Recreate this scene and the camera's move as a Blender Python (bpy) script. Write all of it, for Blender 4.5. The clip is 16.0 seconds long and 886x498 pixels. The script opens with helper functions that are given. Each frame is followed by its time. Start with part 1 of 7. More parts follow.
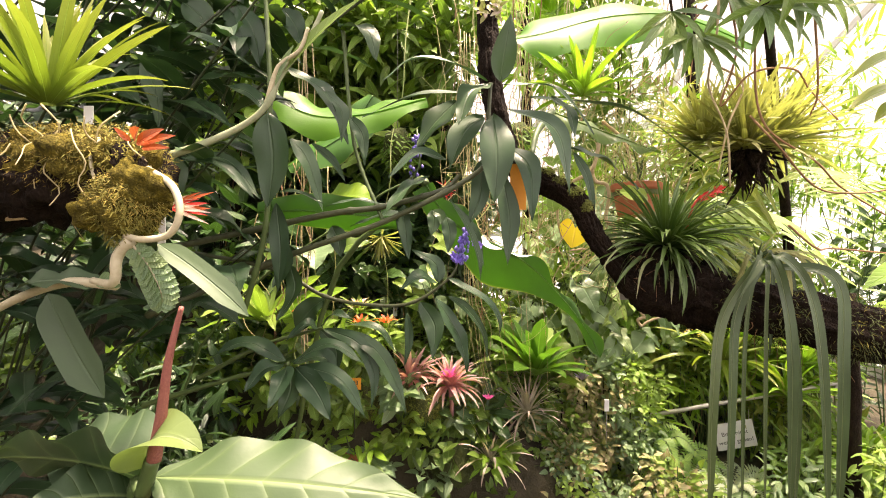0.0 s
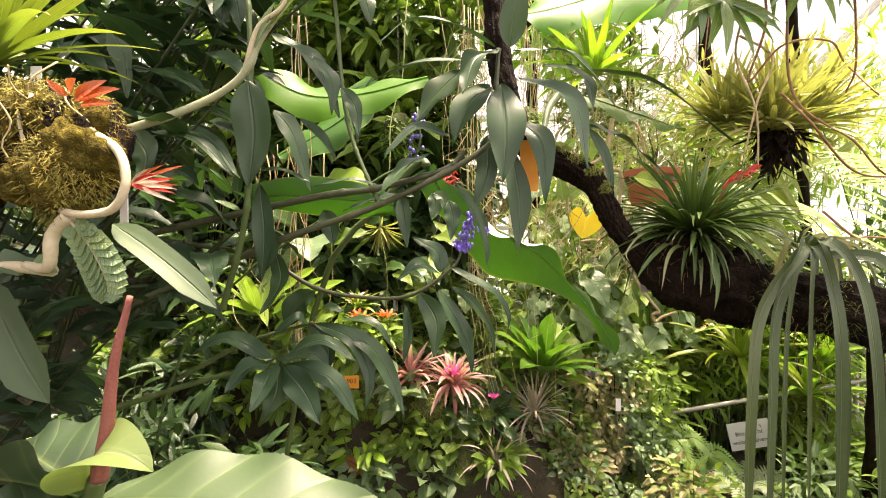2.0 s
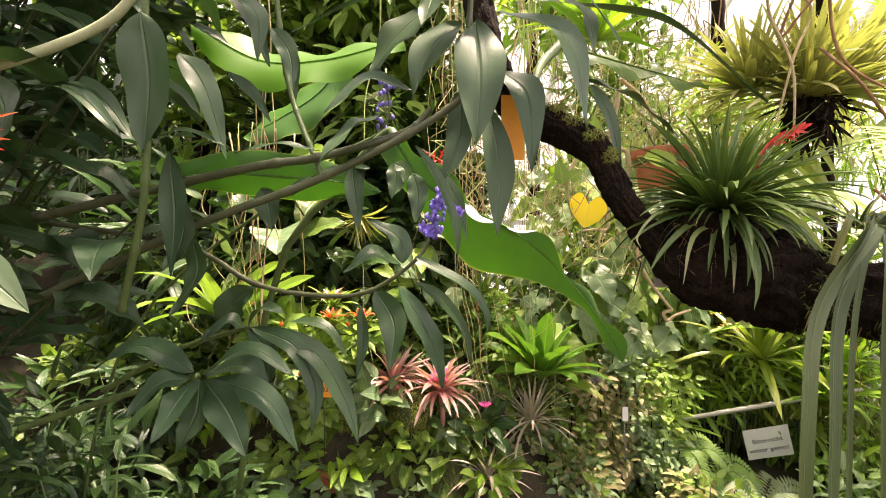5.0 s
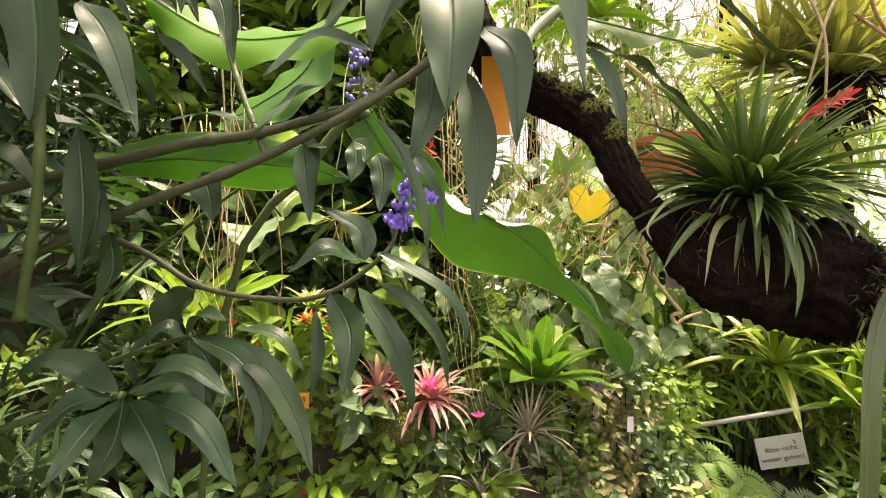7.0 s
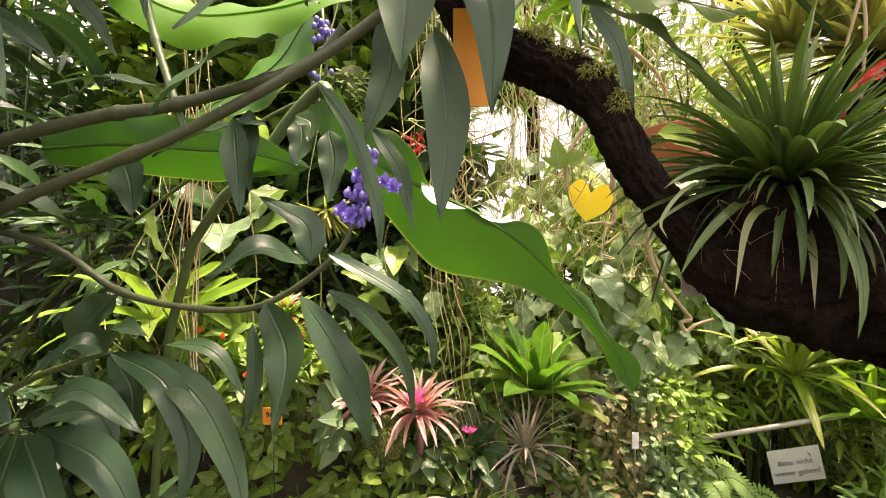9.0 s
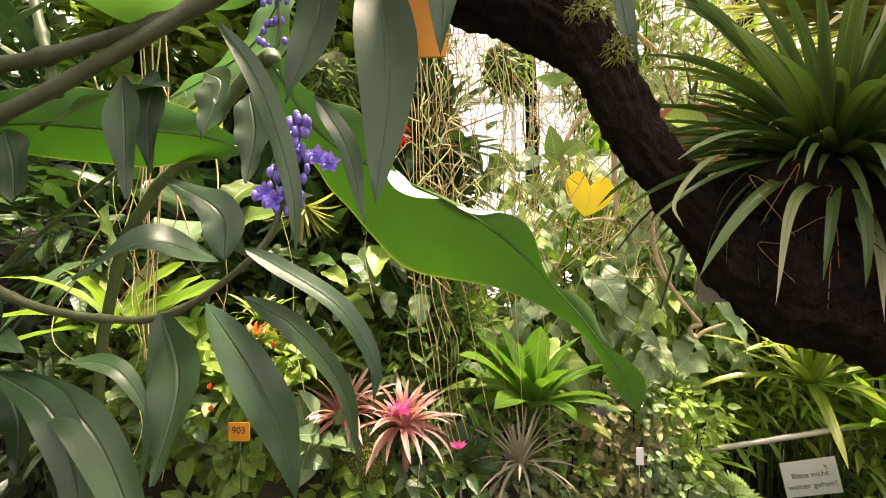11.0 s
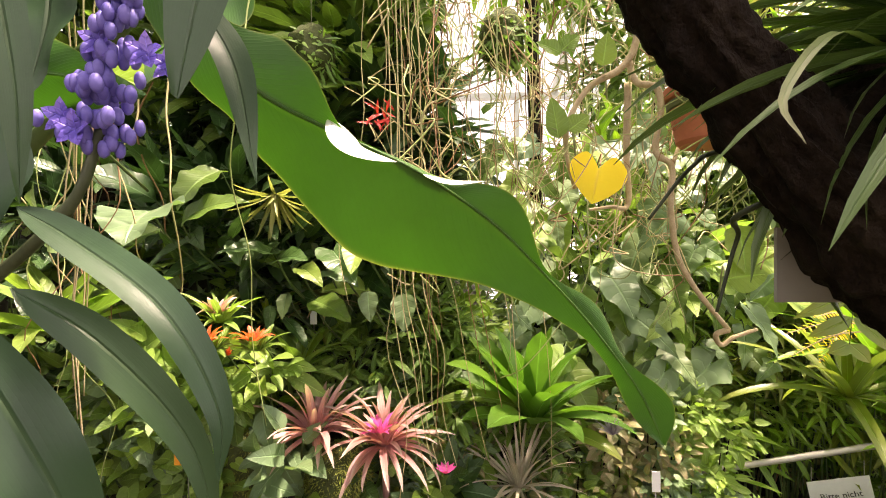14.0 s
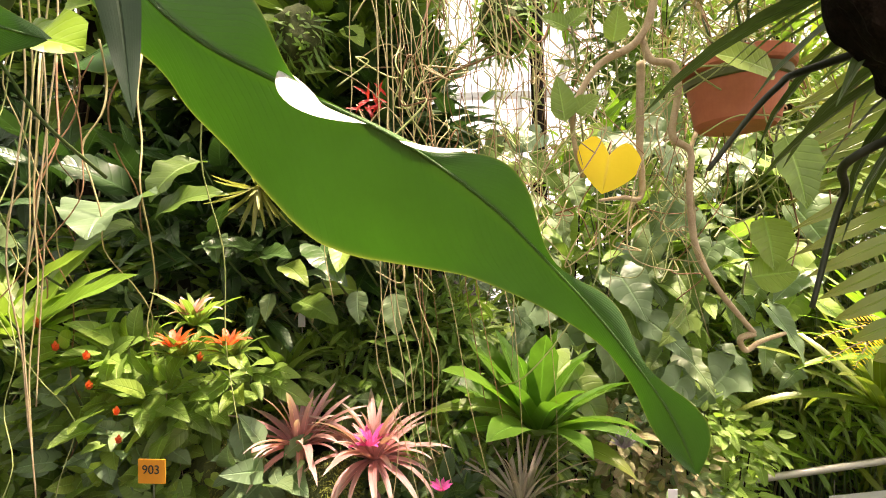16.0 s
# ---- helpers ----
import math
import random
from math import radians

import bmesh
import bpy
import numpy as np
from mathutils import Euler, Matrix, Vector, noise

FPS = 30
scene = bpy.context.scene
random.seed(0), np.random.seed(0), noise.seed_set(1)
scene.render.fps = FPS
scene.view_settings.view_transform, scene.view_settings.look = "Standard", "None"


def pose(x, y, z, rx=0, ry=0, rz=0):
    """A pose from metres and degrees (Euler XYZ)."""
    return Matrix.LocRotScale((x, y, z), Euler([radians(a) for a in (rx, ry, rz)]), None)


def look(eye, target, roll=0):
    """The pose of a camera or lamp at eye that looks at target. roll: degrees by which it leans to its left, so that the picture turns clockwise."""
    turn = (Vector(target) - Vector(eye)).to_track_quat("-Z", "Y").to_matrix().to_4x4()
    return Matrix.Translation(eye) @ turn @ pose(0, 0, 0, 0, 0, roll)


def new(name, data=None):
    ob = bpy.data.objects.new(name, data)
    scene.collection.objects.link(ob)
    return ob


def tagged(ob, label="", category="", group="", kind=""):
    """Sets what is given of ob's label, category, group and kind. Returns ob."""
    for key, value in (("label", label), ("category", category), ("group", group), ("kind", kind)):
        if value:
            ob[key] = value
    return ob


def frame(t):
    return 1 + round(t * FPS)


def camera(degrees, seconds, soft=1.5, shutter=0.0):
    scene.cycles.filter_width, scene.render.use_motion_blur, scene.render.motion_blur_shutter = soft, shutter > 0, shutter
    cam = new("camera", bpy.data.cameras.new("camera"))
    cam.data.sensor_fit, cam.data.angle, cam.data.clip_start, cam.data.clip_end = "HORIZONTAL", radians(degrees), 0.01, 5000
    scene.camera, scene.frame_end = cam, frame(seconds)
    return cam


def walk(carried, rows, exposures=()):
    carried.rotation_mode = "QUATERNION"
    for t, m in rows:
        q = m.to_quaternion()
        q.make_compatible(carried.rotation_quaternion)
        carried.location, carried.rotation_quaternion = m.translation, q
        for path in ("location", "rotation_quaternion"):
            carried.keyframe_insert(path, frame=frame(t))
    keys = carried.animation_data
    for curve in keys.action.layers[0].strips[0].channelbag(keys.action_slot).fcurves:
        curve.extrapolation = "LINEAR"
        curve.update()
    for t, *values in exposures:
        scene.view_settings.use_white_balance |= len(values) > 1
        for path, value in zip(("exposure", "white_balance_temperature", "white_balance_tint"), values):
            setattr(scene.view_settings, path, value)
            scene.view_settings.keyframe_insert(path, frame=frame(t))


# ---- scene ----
EXPOSURE = 1.06
cam = camera(90.1, 16.0, soft=1.0)
METRES, EYE, TILT, LEAN, TURN = 1.1, 1.7, 0.0, 0.0, 0.0
ROWS = [
    (0.0, 0.0, 0.0, 0.0, 0.0, 0.0, -0.0),
    (0.5, 0.0001, 0.0227, -0.0111, 0.1, -0.14, 0.0),
    (1.0, -0.0013, 0.0499, -0.0223, 0.19, -0.35, 0.01),
    (1.5, -0.001, 0.0765, -0.0247, 0.28, -0.47, 0.02),
    (2.0, 0.0017, 0.1046, -0.0205, 0.4, -0.55, 0.01),
    (2.5, 0.0062, 0.1313, -0.0186, 0.48, -0.65, -0.01),
    (3.0, 0.013, 0.1637, -0.0223, 0.56, -0.74, 0.04),
    (3.5, 0.024, 0.1953, -0.0304, 0.65, -0.81, 0.05),
    (4.0, 0.0409, 0.2322, -0.0398, 0.76, -0.84, 0.11),
    (6.5, 0.1106, 0.4004, -0.0481, 1.28, -1.02, 0.42),
    (7.0, 0.1189, 0.4328, -0.0539, 1.35, -0.98, 0.41),
    (7.5, 0.1253, 0.4642, -0.055, 1.45, -0.96, 0.4),
    (8.0, 0.1378, 0.4953, -0.0535, 1.53, -0.93, 0.42),
    (8.5, 0.1497, 0.5254, -0.0536, 1.62, -0.87, 0.39),
    (9.0, 0.1616, 0.5555, -0.0588, 1.69, -0.79, 0.4),
    (11.5, 0.2178, 0.7, -0.072, 2.2, -0.56, 0.52),
    (12.0, 0.2275, 0.7285, -0.0795, 2.33, -0.49, 0.51),
    (12.5, 0.2352, 0.7576, -0.0881, 2.41, -0.4, 0.5),
    (13.0, 0.2383, 0.7883, -0.0931, 2.48, -0.34, 0.52),
    (13.5, 0.2419, 0.8155, -0.0924, 2.6, -0.34, 0.5),
    (14.0, 0.2508, 0.8418, -0.0927, 2.75, -0.32, 0.46),
    (14.5, 0.254, 0.867, -0.0942, 2.88, -0.27, 0.47),
    (15.0, 0.257, 0.8914, -0.1005, 2.99, -0.17, 0.49),
    (15.5, 0.2606, 0.9152, -0.1075, 3.11, -0.02, 0.48),
    (16.0, 0.2663, 0.94, -0.1106, 3.24, 0.06, 0.48),
]
walk(cam, [(t, pose(0, 0, EYE, TILT, LEAN, TURN) @ pose(METRES * x, METRES * y, METRES * z, 90 + pitch, roll, yaw)) for t, x, y, z, yaw, pitch, roll in ROWS],
     exposures=[(0, EXPOSURE, 7550, 26)])

rnd = random.Random(7)

# ---- light ----
world = bpy.data.worlds.new("overcast_sky")
world.use_nodes = True
scene.world = world
wn = world.node_tree
sky = wn.nodes.new("ShaderNodeTexSky")
sky.sky_type, sky.sun_disc = "NISHITA", False
sky.sun_elevation, sky.sun_rotation = radians(80), radians(75)
soften = wn.nodes.new("ShaderNodeHueSaturation")
soften.inputs["Saturation"].default_value = 0.12
wn.links.new(sky.outputs[0], soften.inputs["Color"])
wn.links.new(soften.outputs[0], wn.nodes["Background"].inputs[0])
wn.nodes["Background"].inputs[1].default_value = 0.3
sun_data = bpy.data.lights.new("sun", "SUN")
sun_data.energy, sun_data.angle, sun_data.color = 11.0, radians(8), (1.0, 0.92, 0.76)
sun = new("sun", sun_data)
sun.matrix_world = look((1.3, 0.35, 8.5), (0, 0, 1.0))


# ---- mesh helpers ----
def arr(v):
    return np.array(v, dtype=float)


def unit(v):
    v = arr(v)
    return v / (np.linalg.norm(v) + 1e-9)


def mesh_of(name, verts, faces, uvs=None, mat=None, smooth=True):
    me = bpy.data.meshes.new(name)
    verts = np.asarray(verts, dtype=float).reshape(-1, 3)
    faces = np.asarray(faces, dtype=int) if not isinstance(faces, list) else faces
    me.from_pydata(verts.tolist(), [], faces if isinstance(faces, list) else faces.tolist())
    if uvs is not None:
        layer = me.uv_layers.new(name="UVMap")
        idx = np.zeros(len(me.loops), dtype=np.int32)
        me.loops.foreach_get("vertex_index", idx)
        layer.data.foreach_set("uv", np.asarray(uvs, dtype=np.float32)[idx].ravel())
    if smooth:
        me.polygons.foreach_set("use_smooth", [True] * len(me.polygons))
    if mat:
        me.materials.append(mat)
    me.update()
    return me


def thing(name, loc, label, category, group="", kind=""):
    ob = new(name)
    ob.location = loc
    ob.empty_display_size = 0.05
    return tagged(ob, label, category, group, kind)


def part(name, me, parent, label="", m=None, world_space=True):
    """A mesh as one part; vertices are in world metres unless a pose m relative to the thing is given."""
    ob = new(name, me)
    ob.parent = parent
    if m is not None:
        ob.matrix_basis = m
    elif world_space:
        o = parent.location if parent.parent is None else parent.location + parent.parent.location
        ob.location = -o
    if label:
        tagged(ob, label)
    return ob


def solid(name, me, label, category, kind="", group=""):
    return tagged(new(name, me), label, category, group, kind)


def spline(pts, n):
    """A smooth line of n points through a few control points."""
    p = arr(pts)
    if len(p) == 2:
        return p[0] + (p[1] - p[0]) * np.linspace(0, 1, n)[:, None]
    q = np.vstack([2 * p[0] - p[1], p, 2 * p[-1] - p[-2]])
    u = np.linspace(0, len(p) - 1 - 1e-6, n)
    i = u.astype(int)
    f = (u - i)[:, None]
    a, b, c, d = q[i], q[i + 1], q[i + 2], q[i + 3]
    return 0.5 * (2 * b + (c - a) * f + (2 * a - 5 * b + 4 * c - d) * f ** 2 + (3 * b - a - 3 * c + d) * f ** 3)


def tube_data(pts, r0, r1=None, n=24, sides=7, lumps=0.0, ridges=0.0, seed=0, ends=True, swell=None):
    r1 = r0 if r1 is None else r1
    line = spline(pts, n)
    tan = np.gradient(line, axis=0)
    tan /= np.linalg.norm(tan, axis=1)[:, None] + 1e-9
    ref = arr((0.31, 0.52, 0.79)) if abs(tan[0][2]) < 0.9 else arr((1, 0.2, 0))
    side = np.cross(tan, ref)
    side /= np.linalg.norm(side, axis=1)[:, None] + 1e-9
    up = np.cross(side, tan)
    rad = np.linspace(r0, r1, n)
    if swell is not None:
        rad = rad * np.array([swell(s) for s in np.linspace(0, 1, n)])
    ang = np.linspace(0, 2 * math.pi, sides, endpoint=False)
    verts = np.zeros((n, sides, 3))
    for j, a in enumerate(ang):
        verts[:, j] = line + (side * math.cos(a) + up * math.sin(a)) * rad[:, None]
    if lumps:
        off = Vector((seed * 3.1, seed * 1.7, 0))
        for i in range(n):
            for j in range(sides):
                v = Vector(verts[i, j])
                k = 1 + lumps * (noise.noise(v * 14 + off) + 0.6 * noise.noise(v * 41 + off))
                k += lumps * ridges * noise.noise(Vector((math.cos(ang[j]) * 5, math.sin(ang[j]) * 5, i * 22.0 / n)) + off) + lumps * ridges * 0.4 * noise.noise(v * 120)
                verts[i, j] = line[i] + (verts[i, j] - line[i]) * k
    faces = []
    for i in range(n - 1):
        for j in range(sides):
            k = (j + 1) % sides
            faces.append((i * sides + j, i * sides + k, (i + 1) * sides + k, (i + 1) * sides + j))
    vs = verts.reshape(-1, 3)
    if ends:
        faces.append(tuple(range(sides - 1, -1, -1)))
        faces.append(tuple((n - 1) * sides + j for j in range(sides)))
    u = np.tile(np.linspace(-1, 1, sides), n)
    w = np.repeat(np.linspace(0, 1, n), sides)
    return vs, faces, np.stack([u, w], 1)


def tube(name, pts, r0, r1, mat, **kw):
    v, f, uv = tube_data(pts, r0, r1, **kw)
    return mesh_of(name, v, f, uv, mat)


def joined(name, pieces, mat):
    """Many vertex/face/uv sets as one mesh."""
    vs, fs, us, o = [], [], [], 0
    for v, f, u in pieces:
        vs.append(v)
        us.append(u)
        fs += [tuple(int(i) + o for i in q) for q in f]
        o += len(v)
    return mesh_of(name, np.vstack(vs), fs, np.vstack(us), mat)


PROFILES = {
    "lance": lambda s: (np.sin(math.pi * s ** 0.82) ** 0.85) * (1 - 0.25 * s) * 1.12,
    "ovate": lambda s: np.sin(math.pi * s ** 0.62) ** 0.8,
    "oblong": lambda s: np.minimum(1, np.sin(math.pi * np.clip(s, 0, 1) ** 0.9) * 1.6) ** 0.8,
    "strap": lambda s: np.minimum(1.0, 0.75 + s) * np.clip(1 - s ** 3.2, 0, 1) ** 0.8,
    "taper": lambda s: (1 - s ** 1.6) * (0.9 + 0.1 * s),
    "heart": lambda s: np.clip(np.sin(math.pi * np.clip(s * 0.9 + 0.1, 0, 1) ** 0.55), 0, 1) ** 0.8,
    "round": lambda s: np.sqrt(np.clip(1 - (2 * s - 1) ** 2, 0, 1)),
    "ribbon": lambda s: np.minimum(1.0, 0.35 + 3 * s) * np.clip(1 - s ** 12, 0, 1),
    "hastate": lambda s: np.interp(s, [0, 0.06, 0.16, 0.3, 0.45, 0.6, 1], [0.35, 0.9, 1.0, 0.62, 0.56, 0.48, 0]),
    "spoon": lambda s: np.clip(0.25 + s, 0, 1) * np.sin(math.pi * (0.1 + 0.9 * s) ** 1.3) ** 0.6,
}


def blade_data(L, W, shape="lance", bend=0.6, fold=0.25, wave=0.0, waves=3.0, twist=0.0, n=12, k=4, lobes=0.0, seed=0, start=0.0):
    """A leaf blade from the origin along +Y with its face to +Z, bending down by bend radians; k strips across."""
    s = np.linspace(0, 1, n)
    ang = start - bend * s ** 1.3
    step = L / (n - 1)
    y = np.concatenate([[0], np.cumsum(np.cos(ang[:-1]) * step)])
    z = np.concatenate([[0], np.cumsum(np.sin(ang[:-1]) * step)])
    w = np.maximum(PROFILES[shape](s), 0.0) * W / 2
    if shape not in ("strap", "taper", "heart", "spoon", "hastate"):
        w[0] = 0.012 * W
    w[-1] = 0.01 * W
    u = np.linspace(-1, 1, k + 1)
    ph = seed * 1.37
    uu, ss = np.meshgrid(u, s)
    ww = w[:, None] * np.ones_like(uu)
    lift = np.abs(uu) * ww * math.tan(fold) + wave * W * np.sin(2 * math.pi * waves * ss + ph + 1.9 * np.sign(uu)) * uu ** 2 * np.minimum(1, ww / (W * 0.2))
    tw = twist * ss
    x = uu * ww
    nx, ny, nz = np.zeros_like(uu), -np.sin(ang)[:, None] * np.ones_like(uu), np.cos(ang)[:, None] * np.ones_like(uu)
    px = x * np.cos(tw) - lift * np.sin(tw)
    lf = x * np.sin(tw) + lift * np.cos(tw)
    back = lobes * L * np.sin(math.pi * 0.8 * np.abs(uu)) * (1 - ss) ** 3
    cy = np.cos(ang)[:, None] * back
    verts = np.stack([px + nx * lf, y[:, None] + ny * lf - cy, z[:, None] + nz * lf], -1).reshape(-1, 3)
    faces = []
    m = k + 1
    for i in range(n - 1):
        for j in range(k):
            faces.append((i * m + j, i * m + j + 1, (i + 1) * m + j + 1, (i + 1) * m + j))
    return verts, faces, np.stack([uu.ravel(), ss.ravel()], 1)


def frame_to(B, T, up=(0, 0, 1)):
    y = unit(arr(T) - arr(B))
    z = arr(up) - y * np.dot(up, y)
    if np.linalg.norm(z) < 1e-3:
        z = np.cross(y, (1, 0, 0))
    z = unit(z)
    x = np.cross(y, z)
    return np.stack([x, y, z], 1)


def set_blade(B, T, W, up=(0, -0.4, 1), sag=0.5, shape="lance", **kw):
    """Blade data in the world, from base B to tip T, bowed by sag radians, its face towards up."""
    L = float(np.linalg.norm(arr(T) - arr(B)))
    v, f, uv = blade_data(L, W, shape, bend=sag, **kw)
    m = kw.get("k", 4) + 1
    tip = v.reshape(-1, m, 3)[-1, m // 2]
    a = math.atan2(tip[2], tip[1])
    c, s_ = math.cos(-a), math.sin(-a)
    y, z = v[:, 1] * c - v[:, 2] * s_, v[:, 1] * s_ + v[:, 2] * c
    k = L / np.hypot(tip[1], tip[2])
    v = np.stack([v[:, 0], y * k, z * k], 1)
    return v @ frame_to(B, T, up).T + arr(B), f, uv


# ---- materials ----
def nodes_of(name):
    mat = bpy.data.materials.new(name)
    mat.use_nodes = True
    return mat, mat.node_tree.nodes, mat.node_tree.links, mat.node_tree.nodes["Principled BSDF"]


def ramp(nd, stops):
    r = nd.new("ShaderNodeValToRGB")
    el = r.color_ramp.elements
    while len(el) < len(stops):
        el.new(0.5)
    for e, (p, c) in zip(el, stops):
        e.position, e.color = p, (*c, 1)
    return r


def math_node(nd, ln, op, a, b=None):
    m = nd.new("ShaderNodeMath")
    m.operation = op
    for i, v in enumerate((a, b)):
        if v is None:
            continue
        if isinstance(v, (int, float)):
            m.inputs[i].default_value = v
        else:
            ln.new(v, m.inputs[i])
    return m.outputs[0]


def mix_col(nd, ln, fac, a, b, mode="MIX"):
    m = nd.new("ShaderNodeMix")
    m.data_type, m.blend_type = "RGBA", mode
    for sock, v in ((m.inputs[0], fac), (m.inputs[6], a), (m.inputs[7], b)):
        if isinstance(v, (int, float)):
            sock.default_value = v
        elif isinstance(v, tuple):
            sock.default_value = (*v, 1)
        else:
            ln.new(v, sock)
    return m.outputs[2]


def leaf_mat(name, col, tip=None, rough=0.38, trans=0.35, rib=None, veins=14.0, vein_depth=0.35, vary=0.35, spots=None, edge=None, long_veins=False, glow=1.0, spec=0.5):
    """A leaf: midrib and side veins from the blade's own coordinates, patches, variation from leaf to leaf, light through it."""
    mat, nd, ln, bsdf = nodes_of(name)
    if long_veins:
        vein_depth *= 0.22
    if col[1] > col[0] and col[1] > col[2]:
        col = (col[0], col[1], col[2] * 0.9)
    uv = nd.new("ShaderNodeUVMap")
    sep = nd.new("ShaderNodeSeparateXYZ")
    ln.new(uv.outputs[0], sep.inputs[0])
    au = math_node(nd, ln, "ABSOLUTE", sep.outputs[0])
    if long_veins:
        ph = math_node(nd, ln, "MULTIPLY", sep.outputs[0], veins)
    else:
        ph = math_node(nd, ln, "SUBTRACT", math_node(nd, ln, "MULTIPLY", sep.outputs[1], veins), math_node(nd, ln, "MULTIPLY", au, veins * 0.14))
    fr = math_node(nd, ln, "ABSOLUTE", math_node(nd, ln, "SUBTRACT", math_node(nd, ln, "FRACT", ph), 0.5))
    side = math_node(nd, ln, "POWER", math_node(nd, ln, "MULTIPLY", fr, 2.0), 5.0)
    mid = math_node(nd, ln, "POWER", math_node(nd, ln, "SUBTRACT", 1.0, math_node(nd, ln, "MINIMUM", math_node(nd, ln, "MULTIPLY", au, 9.0), 1.0)), 1.5)
    geo = nd.new("ShaderNodeNewGeometry")
    inf = nd.new("ShaderNodeObjectInfo")
    rsum = math_node(nd, ln, "FRACT", math_node(nd, ln, "ADD", geo.outputs["Random Per Island"], inf.outputs["Random"]))
    big = nd.new("ShaderNodeTexNoise")
    big.inputs["Scale"].default_value, big.inputs["Detail"].default_value = 17.0, 5.0
    ln.new(geo.outputs["Position"], big.inputs["Vector"])
    fine = nd.new("ShaderNodeTexNoise")
    fine.inputs["Scale"].default_value, fine.inputs["Detail"].default_value = 150.0, 3.0
    ln.new(geo.outputs["Position"], fine.inputs["Vector"])
    dark = tuple(c * (1 - vary) for c in col)
    light = tuple(min(1, c * (1 + vary)) for c in col)
    base = mix_col(nd, ln, big.outputs["Fac"], dark, light)
    green = col[1] > col[0] * 1.04
    shift = (min(1, col[0] * 1.4), min(1, col[1] * 1.2), col[2] * 0.9) if green else tuple(min(1, c * 1.2) for c in col)
    base = mix_col(nd, ln, math_node(nd, ln, "MULTIPLY", math_node(nd, ln, "POWER", rsum, 2.0), 0.75), base, shift)
    if tip:
        base = mix_col(nd, ln, math_node(nd, ln, "POWER", sep.outputs[1], 2.0), base, tip)
    if spots:
        sp = ramp(nd, [(0.53, (0, 0, 0)), (0.6, (1, 1, 1))])
        sn = nd.new("ShaderNodeTexNoise")
        sn.inputs["Scale"].default_value, sn.inputs["Detail"].default_value = 42.0, 6.0
        ln.new(geo.outputs["Position"], sn.inputs["Vector"])
        ln.new(sn.outputs["Fac"], sp.inputs[0])
        base = mix_col(nd, ln, sp.outputs[0], base, spots)
    if edge:
        base = mix_col(nd, ln, math_node(nd, ln, "POWER", au, 60.0), base, edge)
    ribc = rib or tuple(min(1, c * 1.8 + 0.02) for c in col)
    base = mix_col(nd, ln, math_node(nd, ln, "MULTIPLY", side, 0.35 * vein_depth), base, ribc)
    base = mix_col(nd, ln, math_node(nd, ln, "MULTIPLY", mid, 0.8), base, ribc)
    ln.new(base, bsdf.inputs["Base Color"])
    rr = math_node(nd, ln, "ADD", math_node(nd, ln, "MULTIPLY", big.outputs["Fac"], 0.25), rough - 0.12)
    ln.new(rr, bsdf.inputs["Roughness"])
    bsdf.inputs["Specular IOR Level"].default_value = spec
    bump = nd.new("ShaderNodeBump")
    bump.inputs["Strength"].default_value, bump.inputs["Distance"].default_value = 0.5, 0.004
    h = math_node(nd, ln, "SUBTRACT", math_node(nd, ln, "MULTIPLY", fine.outputs["Fac"], 0.1), math_node(nd, ln, "ADD", math_node(nd, ln, "MULTIPLY", side, vein_depth), mid))
    ln.new(h, bump.inputs["Height"])
    ln.new(bump.outputs[0], bsdf.inputs["Normal"])
    tr = nd.new("ShaderNodeBsdfTranslucent")
    tcol = mix_col(nd, ln, 1.0, base, (1.4 * glow, 1.6 * glow, 0.8 * glow), "MULTIPLY")
    ln.new(tcol, tr.inputs[0])
    ln.new(bump.outputs[0], tr.inputs["Normal"])
    mx = nd.new("ShaderNodeMixShader")
    mx.inputs[0].default_value = trans * 0.85
    ln.new(bsdf.outputs[0], mx.inputs[1])
    ln.new(tr.outputs[0], mx.inputs[2])
    ln.new(mx.outputs[0], nd["Material Output"].inputs[0])
    return mat


